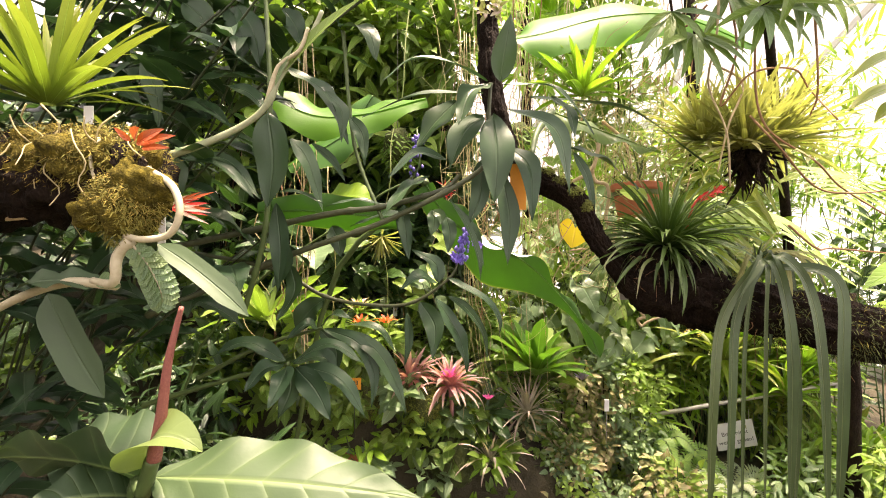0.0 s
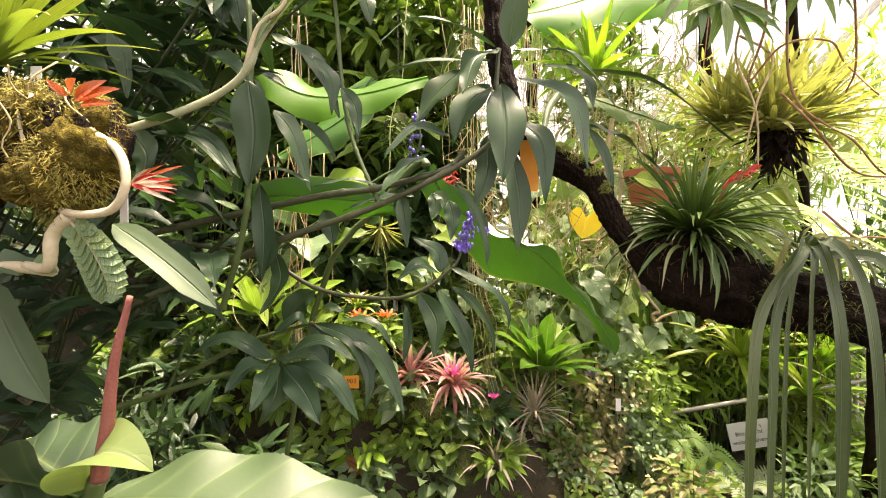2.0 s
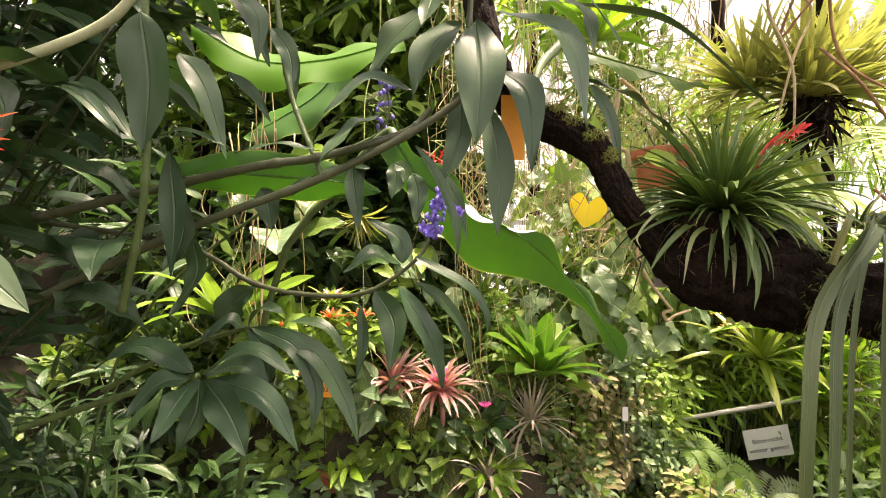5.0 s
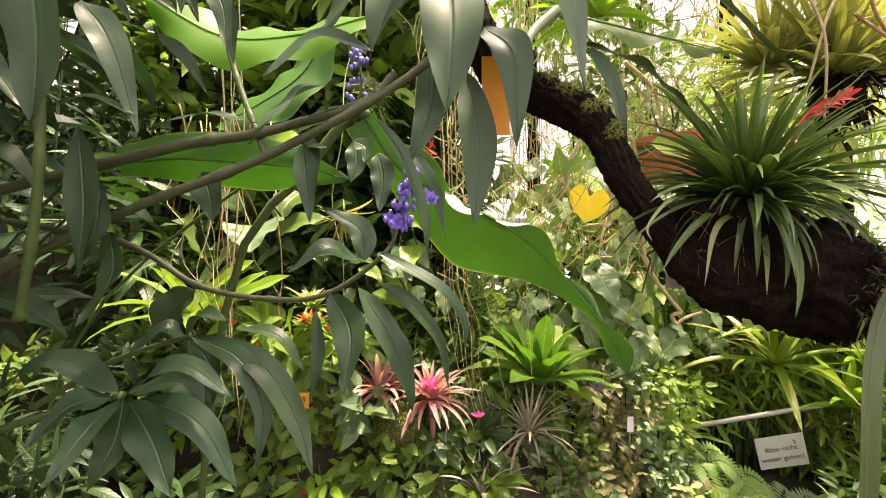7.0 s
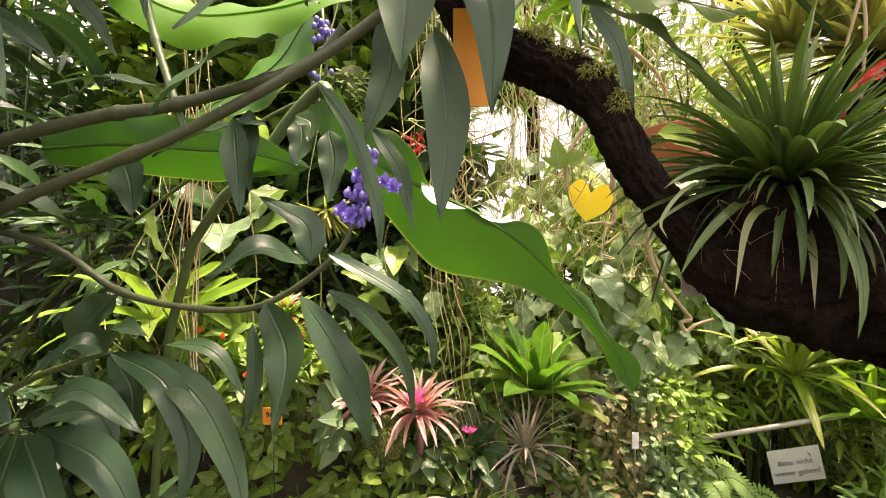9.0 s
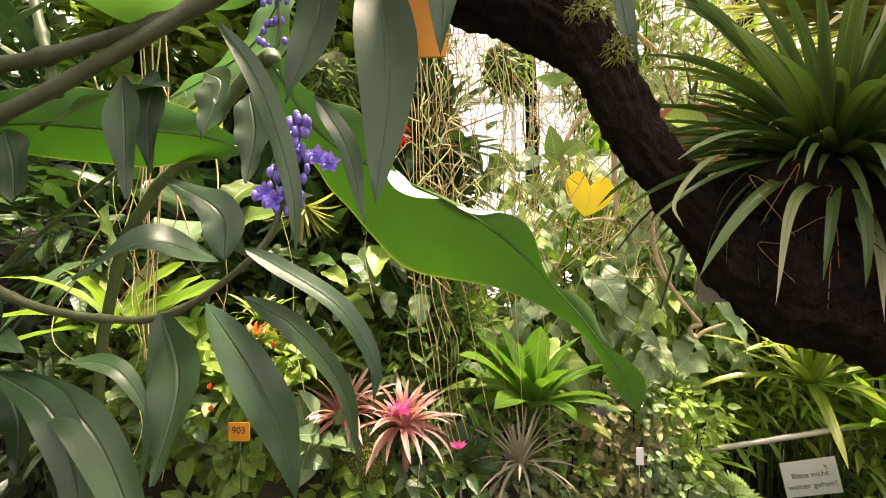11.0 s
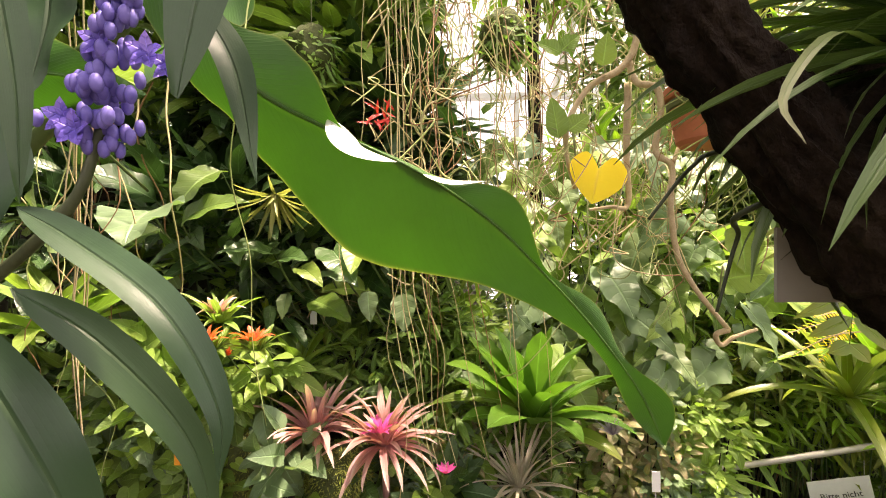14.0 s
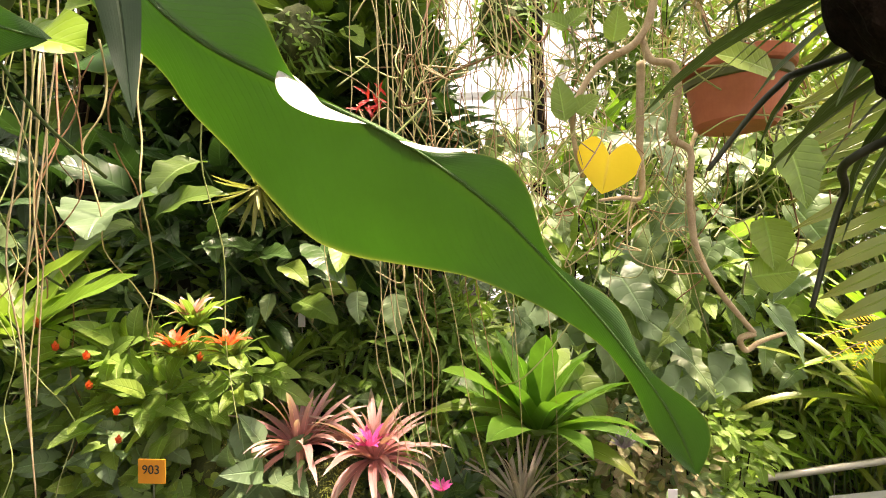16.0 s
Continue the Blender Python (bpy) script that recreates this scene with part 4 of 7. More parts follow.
curved_leaf(cane, [(0.152, 1.120, 2.116), (0.283, 1.100, 2.098), (0.373, 1.090, 1.983)], 0.031, U, fold=0.22, wave=0.075)
curved_leaf(cane, [(0.165, 1.110, 2.053), (0.277, 1.080, 1.988), (0.303, 1.060, 1.830)], 0.063, (0.4, -0.8, 0.6), fold=0.22, wave=0.075)
curved_leaf(cane, [(0.273, 1.120, 2.085), (0.318, 1.110, 2.042), (0.329, 1.100, 1.971)], 0.038, (0.3, -0.7, 0.6), fold=0.22, wave=0.075)
curved_leaf(cane, [(0.229, 1.150, 2.095), (0.393, 1.200, 2.097), (0.553, 1.250, 2.080), (0.806, 1.360, 1.968)], 0.057, U, fold=0.22, wave=0.075)
curved_leaf(cane, [(0.361, 1.280, 1.993), (0.475, 1.300, 1.959), (0.588, 1.330, 1.880)], 0.070, U, fold=0.22, wave=0.075)
curved_leaf(cane, [(0.178, 1.150, 1.963), (0.216, 1.100, 1.898), (0.216, 1.070, 1.767)], 0.056, F, fold=0.22, wave=0.075)
curved_leaf(cane, [(0.369, 1.250, 1.973), (0.399, 1.220, 1.896), (0.411, 1.200, 1.781)], 0.028, F, fold=0.22, wave=0.075)
curved_leaf(cane, [(0.153, 1.145, 1.893), (0.168, 1.120, 1.777), (0.160, 1.100, 1.659)], 0.054, (0.1, -1, -0.1), fold=0.22, wave=0.075)
curved_leaf(cane, [(0.101, 1.165, 1.935), (0.097, 1.155, 1.843), (0.067, 1.150, 1.759)], 0.052, (-0.3, -0.9, -0.1), fold=0.22, wave=0.075)
curved_leaf(cane, [(-0.037, 1.149, 1.887), (-0.094, 1.110, 1.851), (-0.146, 1.070, 1.775)], 0.051, (-0.3, -0.5, 0.8), fold=0.22, wave=0.075)
curved_leaf(cane, [(0.011, 1.160, 1.935), (-0.069, 1.130, 1.946), (-0.137, 1.100, 1.876)], 0.032, (0, -0.6, 0.5), fold=0.22, wave=0.075)
curved_leaf(cane, [(-0.029, 1.180, 1.802), (-0.006, 1.170, 1.789), (-0.006, 1.160, 1.763)], 0.027, F, fold=0.22, wave=0.075)
curved_leaf(cane, [(0.008, 1.200, 1.787), (0.018, 1.190, 1.743), (0.013, 1.180, 1.688)], 0.040, F, fold=0.22, wave=0.075)
curved_leaf(cane, [(0.018, 1.120, 1.824), (0.061, 1.110, 1.761), (0.090, 1.100, 1.676), (0.093, 1.100, 1.617)], 0.020, (0.5, -0.8, 0), fold=0.30, wave=0.06)
curved_leaf(cane, [(0.052, 1.280, 1.810), (0.094, 1.270, 1.743), (0.117, 1.258, 1.647)], 0.028, (0.5, -0.8, 0), fold=0.22, wave=0.075)
cane = ginger("blue_ginger", [(-0.733, 1.190, 1.703), (-0.309, 1.155, 1.789), (-0.165, 1.150, 1.809), (-0.006, 1.145, 1.851), (0.046, 1.140, 1.893)], r0=0.009, r1=0.006, mat=MIDCANE)
curved_leaf(cane, [(-0.146, 1.100, 1.810), (-0.215, 1.090, 1.821), (-0.288, 1.085, 1.805)], 0.020, U, fold=0.22, wave=0.075)
curved_leaf(cane, [(-0.357, 1.200, 1.989), (-0.295, 1.180, 1.938), (-0.258, 1.170, 1.878)], 0.022, F, fold=0.22, wave=0.075)
curved_leaf(cane, [(-0.106, 1.170, 1.798), (-0.097, 1.160, 1.739), (-0.089, 1.150, 1.671)], 0.035, F, fold=0.22, wave=0.075)
curved_leaf(cane, [(-0.077, 1.200, 1.798), (-0.166, 1.220, 1.793), (-0.260, 1.240, 1.763)], 0.037, U, fold=0.22, wave=0.075)
curved_leaf(cane, [(-0.423, 1.160, 1.730), (-0.402, 1.120, 1.657), (-0.424, 1.100, 1.603)], 0.045, F, fold=0.22, wave=0.075)
curved_leaf(cane, [(-0.394, 1.140, 1.659), (-0.376, 1.120, 1.594), (-0.413, 1.100, 1.522)], 0.046, (-0.3, -0.8, 0.4), fold=0.22, wave=0.075)
curved_leaf(cane, [(-0.314, 1.250, 1.765), (-0.294, 1.240, 1.725), (-0.283, 1.230, 1.676)], 0.052, F, fold=0.22, wave=0.075)
curved_leaf(cane, [(-0.423, 1.120, 1.818), (-0.408, 1.110, 1.701), (-0.412, 1.100, 1.593)], 0.048, F, fold=0.22, wave=0.075)
curved_leaf(cane, [(-0.106, 1.220, 1.821), (-0.109, 1.210, 1.768), (-0.101, 1.200, 1.704)], 0.038, F, fold=0.22, wave=0.075)
curved_leaf(cane, [(-0.030, 1.200, 1.807), (-0.024, 1.190, 1.772), (-0.033, 1.180, 1.734)], 0.037, F, fold=0.22, wave=0.075)
flower_cane = cane = ginger("blue_ginger", [(-0.867, 1.360, 1.703), (-0.519, 1.320, 1.645), (-0.341, 1.280, 1.563), (-0.188, 1.240, 1.542), (-0.080, 1.210, 1.555), (0.017, 1.200, 1.621), (0.044, 1.200, 1.676)], r0=0.007, r1=0.003, mat=MIDCANE)
curved_leaf(cane, [(-0.059, 1.155, 1.561), (-0.021, 1.120, 1.505), (-0.026, 1.090, 1.429)], 0.052, (-0.2, -1, 0.2), fold=0.22, wave=0.075)
curved_leaf(cane, [(-0.019, 1.160, 1.571), (0.028, 1.160, 1.497), (0.053, 1.165, 1.438), (0.064, 1.170, 1.373)], 0.045, (0.5, -0.8, 0.35), fold=0.22, wave=0.075)
curved_leaf(cane, [(0.013, 1.170, 1.576), (0.063, 1.175, 1.542), (0.107, 1.190, 1.477), (0.122, 1.195, 1.399)], 0.025, (0.6, -0.7, 0.1), fold=0.30, wave=0.06)
curved_leaf(cane, [(0.012, 1.175, 1.623), (0.050, 1.170, 1.604), (0.114, 1.155, 1.566), (0.147, 1.150, 1.515), (0.147, 1.150, 1.475)], 0.023, (0.5, -0.7, 0.5), fold=0.30, wave=0.06)
curved_leaf(cane, [(-0.015, 1.180, 1.608), (-0.059, 1.140, 1.630), (-0.109, 1.110, 1.599)], 0.044, (0, -0.6, 0.8), fold=0.22, wave=0.075)
curved_leaf(cane, [(-0.011, 1.180, 1.611), (-0.021, 1.190, 1.661), (-0.084, 1.195, 1.698)], 0.041, (0.2, -0.8, 0.5), fold=0.22, wave=0.075)
curved_leaf(cane, [(-0.098, 1.200, 1.528), (-0.091, 1.190, 1.455), (-0.103, 1.180, 1.386)], 0.023, F, fold=0.22, wave=0.075)
cane = ginger("blue_ginger", [(-0.276, 1.220, 2.300), (-0.240, 1.200, 1.984), (-0.156, 1.150, 1.772)], r0=0.005, r1=0.005, mat=CANE)
curved_leaf(cane, [(-0.365, 1.060, 1.967), (-0.322, 1.055, 1.908), (-0.286, 1.055, 1.787)], 0.045, (0.4, -0.8, 0.5), fold=0.22, wave=0.075)
curved_leaf(cane, [(-0.295, 1.100, 2.093), (-0.253, 1.100, 2.045), (-0.253, 1.100, 1.966)], 0.038, (0.4, -0.7, 0.6), fold=0.22, wave=0.075)
curved_leaf(cane, [(-0.236, 1.120, 2.034), (-0.205, 1.120, 1.990), (-0.194, 1.110, 1.920)], 0.035, F, fold=0.22, wave=0.075)
curved_leaf(cane, [(-0.415, 1.080, 1.835), (-0.355, 1.060, 1.838), (-0.284, 1.050, 1.810)], 0.022, U, fold=0.22, wave=0.075)
curved_leaf(cane, [(-0.406, 1.150, 2.169), (-0.302, 1.130, 2.099), (-0.239, 1.120, 1.966)], 0.052, (0.4, -0.6, 0.6), fold=0.22, wave=0.075)
curved_leaf(cane, [(-0.285, 1.200, 2.307), (-0.202, 1.180, 2.282), (-0.176, 1.170, 2.198)], 0.063, U, fold=0.22, wave=0.075)
curved_leaf(cane, [(-0.234, 1.150, 2.047), (-0.209, 1.150, 1.981), (-0.204, 1.150, 1.915)], 0.029, F, fold=0.22, wave=0.075)
curved_leaf(cane, [(-0.435, 1.200, 2.353), (-0.398, 1.190, 2.302), (-0.380, 1.180, 2.244)], 0.058, F, fold=0.22, wave=0.075)
cane = ginger("blue_ginger", [(-0.498, 1.100, 1.533), (-0.425, 1.060, 1.756), (-0.407, 1.040, 2.047), (-0.421, 1.050, 2.300)], r0=0.007, r1=0.005, mat=CANE)
curved_leaf(cane, [(-0.408, 1.030, 2.019), (-0.396, 1.030, 1.907), (-0.410, 1.035, 1.795)], 0.083, F, fold=0.22, wave=0.075)
curved_leaf(cane, [(-0.622, 1.050, 1.916), (-0.518, 1.030, 1.895), (-0.433, 1.020, 1.817)], 0.036, U, fold=0.22, wave=0.075)
curved_leaf(cane, [(-0.648, 1.020, 1.913), (-0.600, 1.000, 1.859), (-0.604, 0.990, 1.802)], 0.059, F, fold=0.22, wave=0.075)
curved_leaf(cane, [(-0.725, 1.100, 2.073), (-0.619, 1.080, 2.052), (-0.526, 1.070, 2.008)], 0.035, U, fold=0.22, wave=0.075)
curved_leaf(cane, [(-0.876, 1.120, 2.137), (-0.814, 1.110, 2.109), (-0.743, 1.100, 2.053)], 0.060, U, fold=0.22, wave=0.075)
curved_leaf(cane, [(-0.729, 1.100, 2.243), (-0.585, 1.080, 2.215), (-0.468, 1.070, 2.146)], 0.039, U, fold=0.22, wave=0.075)
curved_leaf(cane, [(-0.704, 1.200, 2.369), (-0.658, 1.200, 2.333), (-0.632, 1.200, 2.277)], 0.077, F, fold=0.22, wave=0.075)
curved_leaf(cane, [(-0.581, 1.200, 2.353), (-0.538, 1.190, 2.287), (-0.541, 1.180, 2.202)], 0.082, F, fold=0.22, wave=0.075)
curved_leaf(cane, [(-0.714, 1.150, 2.066), (-0.625, 1.140, 2.077), (-0.526, 1.130, 1.997)], 0.050, U, fold=0.22, wave=0.075)
curved_leaf(cane, [(-0.643, 1.080, 1.915), (-0.520, 1.060, 1.915), (-0.432, 1.050, 1.815)], 0.041, U, fold=0.22, wave=0.075)
curved_leaf(cane, [(-0.557, 1.120, 2.116), (-0.483, 1.100, 2.088), (-0.437, 1.090, 2.036)], 0.056, U, fold=0.22, wave=0.075)
curved_leaf(cane, [(-0.751, 1.100, 2.165), (-0.709, 1.090, 2.091), (-0.695, 1.080, 1.998)], 0.047, F, fold=0.22, wave=0.075)
curved_leaf(cane, [(-0.535, 1.150, 2.333), (-0.482, 1.130, 2.250), (-0.464, 1.120, 2.159)], 0.058, F, fold=0.22, wave=0.075)
cane = ginger("blue_ginger", [(-0.879, 1.300, 1.241), (-0.620, 1.240, 1.330), (-0.411, 1.180, 1.394)], r0=0.008, r1=0.005, mat=CANE)
curved_leaf(cane, [(-0.425, 1.180, 1.391), (-0.463, 1.140, 1.389), (-0.494, 1.100, 1.344)], 0.055, U, fold=0.22, wave=0.075)
curved_leaf(cane, [(-0.407, 1.180, 1.387), (-0.393, 1.140, 1.335), (-0.415, 1.110, 1.274)], 0.055, F, fold=0.22, wave=0.075)
curved_leaf(cane, [(-0.390, 1.170, 1.386), (-0.326, 1.130, 1.340), (-0.279, 1.100, 1.273)], 0.065, F, fold=0.22, wave=0.075)
curved_leaf(cane, [(-0.383, 1.180, 1.390), (-0.268, 1.150, 1.361), (-0.198, 1.130, 1.268)], 0.050, (0.4, -0.7, 0.6), fold=0.22, wave=0.075)
curved_leaf(cane, [(-0.402, 1.180, 1.397), (-0.296, 1.150, 1.453), (-0.199, 1.130, 1.406)], 0.042, U, fold=0.22, wave=0.075)
curved_leaf(cane, [(-0.418, 1.180, 1.400), (-0.537, 1.200, 1.447), (-0.632, 1.200, 1.402)], 0.054, U, fold=0.22, wave=0.075)
curved_leaf(cane, [(-0.409, 1.200, 1.393), (-0.326, 1.200, 1.407), (-0.286, 1.200, 1.357)], 0.054, U, fold=0.22, wave=0.075)
curved_leaf(cane, [(-0.412, 1.170, 1.390), (-0.402, 1.100, 1.370), (-0.416, 1.050, 1.321)], 0.054, F, fold=0.22, wave=0.075)
cane = ginger("blue_ginger", [(-0.773, 1.400, 1.292), (-0.551, 1.340, 1.406), (-0.345, 1.260, 1.475)], r0=0.007, r1=0.004, mat=CANE)
curved_leaf(cane, [(-0.343, 1.260, 1.473), (-0.236, 1.220, 1.442), (-0.188, 1.200, 1.362), (-0.191, 1.180, 1.277)], 0.041, (0.3, -0.8, 0.4), fold=0.22, wave=0.075)
curved_leaf(cane, [(-0.330, 1.260, 1.473), (-0.199, 1.220, 1.432), (-0.132, 1.200, 1.344), (-0.099, 1.180, 1.260)], 0.047, (0.4, -0.8, 0.4), fold=0.22, wave=0.075)
curved_leaf(cane, [(-0.272, 1.280, 1.482), (-0.187, 1.260, 1.476), (-0.134, 1.250, 1.411)], 0.027, U, fold=0.22, wave=0.075)
curved_leaf(cane, [(-0.355, 1.260, 1.473), (-0.385, 1.240, 1.489), (-0.433, 1.220, 1.446)], 0.042, U, fold=0.22, wave=0.075)
curved_leaf(cane, [(-0.425, 1.280, 1.465), (-0.383, 1.280, 1.526), (-0.338, 1.270, 1.557)], 0.070, F, fold=0.22, wave=0.075)
curved_leaf(cane, [(-0.352, 1.270, 1.468), (-0.305, 1.250, 1.424), (-0.296, 1.240, 1.355)], 0.048, F, fold=0.22, wave=0.075)
curved_leaf(cane, [(-0.350, 1.260, 1.473), (-0.300, 1.220, 1.521), (-0.242, 1.200, 1.510)], 0.033, U, fold=0.22, wave=0.075)
fr_ = random.Random(11)
axis_a, axis_b = arr((0.042, 1.200, 1.665)), arr((0.062, 1.190, 1.746))
for i in range(100):
    s = fr_.random()
    c = axis_a + (axis_b - axis_a) * (s * 1.15 - 0.02) + arr((min(0.018, max(-0.018, fr_.gauss(0, 0.011))), fr_.gauss(0, 0.008), fr_.gauss(0, 0.004))) * (1.2 - 0.7 * s)
    part("bud", lump("bud", c, (0.0036, 0.0036, 0.006), BLUEBUD, 0.15, i, 60, 8), flower_cane)
for c in ((0.040, 1.185, 1.671), (0.086, 1.185, 1.716), (0.052, 1.190, 1.726), (0.028, 1.190, 1.680), (0.097, 1.190, 1.710)):
    for j in range(5):
        a = radians(72 * j + 10)
        leaf(flower_cane, c, arr(c) + arr((math.cos(a), -0.4, math.sin(a))) * 0.012, 0.010, BLUE, "petal", shape="ovate", n=5, k=2, fold=0.1, sag=0.3, up=F)
second_flower = thing("flower_cluster", (-0.078, 1.500, 2.044), "violet-blue ginger flower cluster among leaves", "flower")
for i in range(30):
    c = arr((-0.092, 1.500, 2.031)) + arr((fr_.gauss(0, 0.012), fr_.gauss(0, 0.012), fr_.uniform(-0.09, 0.06)))
    part("bud", lump("bud", c, (0.0055, 0.0055, 0.0075), BLUEBUD, 0.1, i, 60, 8), second_flower)

part("stalk", tube("stalk", [(-0.088, 1.500, 2.108), (-0.095, 1.500, 1.953), (-0.292, 1.500, 1.825), (-0.9, 1.6, 1.3), (-1.1, 1.6, 0.1)], 0.003, 0.005, CANE, n=20, sides=6), second_flower)

cr = random.Random(21)


def wild_cane(x, y, z0, z1, n, size, seed, face=None):
    """An upright cane with drooping leaves in a spiral."""
    r = random.Random(seed)
    lean = (r.uniform(-0.25, 0.2), r.uniform(-0.12, 0.06))
    pts = [(x - 1.5, y + 0.35, z0), (x - 1.0, y + 0.25, z1 - 1.0), (x - 0.45, y + 0.1, z1 - 0.42), (x + lean[0], y + lean[1], z1)]
    line = spline(pts, 40)
    rows = []
    for i in range(n):
        s = 0.3 + 0.7 * (i + 0.5) / n
        b = line[int(s * 39)]
        a = radians(i * 131 + r.uniform(-25, 25))
        ln2 = size * r.uniform(0.75, 1.15)
        el = r.uniform(-0.75, 0.25)
        T = b + arr((math.cos(a), math.sin(a), el)) * ln2 / math.hypot(1, el)
        rows.append((tuple(b), tuple(T), size * r.uniform(0.26, 0.36), r.uniform(0.5, 1.1), (0.2 * math.cos(a), -0.35, 1)))
    ginger("blue_ginger", pts, rows, r0=0.0045, r1=0.0025, mat=DARKCANE)


i = 0
for x, y, z1 in ((-0.3, 1.2, 2.35), (-0.42, 1.1, 2.3), (-0.6, 1.05, 2.45), (-0.75, 1.15, 2.3), (-0.5, 1.4, 2.6), (-0.66, 1.45, 2.65), (-0.9, 1.3, 2.7), (-0.8, 1.7, 2.75), (-1.1, 1.25, 2.2), (-1.0, 1.6, 2.8), (-0.9, 1.1, 2.0), (-0.55, 1.2, 1.75), (-0.95, 1.0, 1.8), (-0.4, 1.28, 2.5), (-0.28, 1.25, 2.65), (-1.2, 1.1, 2.4), (-0.7, 1.3, 1.7), (-0.85, 1.4, 1.6), (-0.52, 1.12, 2.0), (-0.35, 1.15, 2.6), (-0.15, 1.3, 2.75), (-0.45, 1.2, 2.8), (-0.65, 1.3, 2.85), (-0.3, 1.4, 2.55), (-0.1, 1.22, 2.6), (-0.5, 1.5, 2.9)):
    wild_cane(x, y, 0.1, z1, 18, 0.215, 100 + i)
    i += 1

# extra canes with tops above the view, added to shade the ginger below
for j in range(6):
    wild_cane(-0.95 + 0.13 * j, 1.1 + 0.3 * ((j * 0.618) % 1), 0.1, 2.62 + 0.4 * ((j * 0.382) % 1), 14, 0.23, 300 + j)

# ---- the mossy stump with epiphytes ----
stump = thing("mossy_branch", (-0.611, 0.720, 1.802), "moss-covered branch stub with roots and hanging moss", "branch")
part("wood", tube("wood", [(-1.5, 0.95, 1.72), (-0.884, 0.820, 1.816), (-0.674, 0.760, 1.818), (-0.519, 0.720, 1.811), (-0.459, 0.720, 1.802)], 0.085, 0.05, BARK, n=90, sides=36, lumps=0.4, ridges=0.7), stump)
sr = random.Random(5)
part("moss_mass", lump("moss_mass", (-0.546, 0.720, 1.839), (0.09, 0.065, 0.055), STUMPMOSS, 0.5, 2, 20, 56), stump)
part("moss_mass", lump("moss_mass", (-0.486, 0.680, 1.775), (0.05, 0.04, 0.048), STUMPMOSS, 0.6, 4, 26, 48), stump)
part("moss_mass", lump("moss_mass", (-0.447, 0.670, 1.799), (0.032, 0.03, 0.028), STUMPMOSS, 0.6, 9, 30, 36), stump)
part("moss_mass", lump("moss_mass", (-0.521, 0.670, 1.757), (0.036, 0.03, 0.026), STUMPMOSS, 0.6, 11, 30, 36), stump)
part("moss_mass", lump("moss_mass", (-0.655, 0.750, 1.854), (0.085, 0.06, 0.05), STUMPMOSS, 0.6, 6, 22, 48), stump)
moss_tuft(stump, (-0.583, 0.720, 1.844), (0.14, 0.075, 0.062), 2600, 0.008, GOLDMOSS, sr, thin=0.1)
moss_tuft(stump, (-0.488, 0.680, 1.775), (0.06, 0.045, 0.05), 2000, 0.008, GOLDMOSS, sr, thin=0.1)
moss_tuft(stump, (-0.546, 0.720, 1.844), (0.095, 0.07, 0.06), 4200, 0.008, MOSS, sr)
moss_tuft(stump, (-0.490, 0.680, 1.770), (0.056, 0.044, 0.05), 3600, 0.008, MOSS, sr)
moss_tuft(stump, (-0.703, 0.760, 1.856), (0.12, 0.07, 0.06), 1200, 0.012, DARKMOSS, sr)
moss_tuft(stump, (-0.482, 0.660, 1.735), (0.02, 0.015, 0.03), 500, 0.009, MOSS, sr)
for i in range(18):
    x = sr.uniform(-0.72, -0.48)
    part("rootlet", tube("rootlet", dangle(x, 0.66 + sr.uniform(-0.02, 0.06), 1.9 + sr.uniform(-0.05, 0.03), 1.78 + sr.uniform(-0.1, 0.06), sr, 0.025), 0.0013, 0.0008, ROOT, n=14, sides=4), stump)
part("side_branch", tube("side_branch", [(-1.3, 0.85, 1.73), (-0.781, 0.780, 1.755), (-0.664, 0.760, 1.757), (-0.562, 0.740, 1.750)], 0.008, 0.005, VINEBARK, n=24, sides=7, lumps=0.2), stump)

rosette("bromeliad", (-0.732, 0.820, 1.968), 44, 0.28, 0.024, YELLOWGREEN, "yellow-green strap-leaved bromeliad on a mossy branch", inner=88, outer=12, bend=(0.2, 0.9), seed=8)

climber = thing("climbing_stem", (-0.619, 0.980, 1.908), "pale jointed climbing stem with olive leaves at its end", "climber")
part("stem", tube("stem", [(-0.612, 0.960, 1.897), (-0.531, 0.980, 1.933), (-0.452, 1.000, 1.980), (-0.401, 1.000, 2.023), (-0.363, 1.000, 2.097), (-0.305, 1.000, 2.174), (-0.273, 1.000, 2.238)], 0.0085, 0.005, STEMPALE, n=44, sides=10, swell=lambda s: 1 + 0.5 * math.exp(-((s - 0.55) / 0.03) ** 2)), climber)
part("stem", tube("stem", [(-0.401, 1.000, 2.023), (-0.369, 0.990, 2.106), (-0.318, 0.980, 2.140), (-0.299, 0.980, 2.190)], 0.006, 0.004, CREAM, n=24, sides=8), climber)
leaf(climber, (-0.363, 1.000, 2.097), (-0.172, 0.950, 2.241), 0.045, MID, sag=0.3, up=(-0.5, -0.7, 0.3), n=14)
leaf(climber, (-0.388, 1.000, 2.059), (-0.331, 0.980, 2.152), 0.02, GREYGREEN, sag=0.3, up=F)

redplant = thing("red_leaved_epiphyte", (-0.467, 0.660, 1.865), "small red-leaved epiphyte with whitish bracts", "epiphyte")
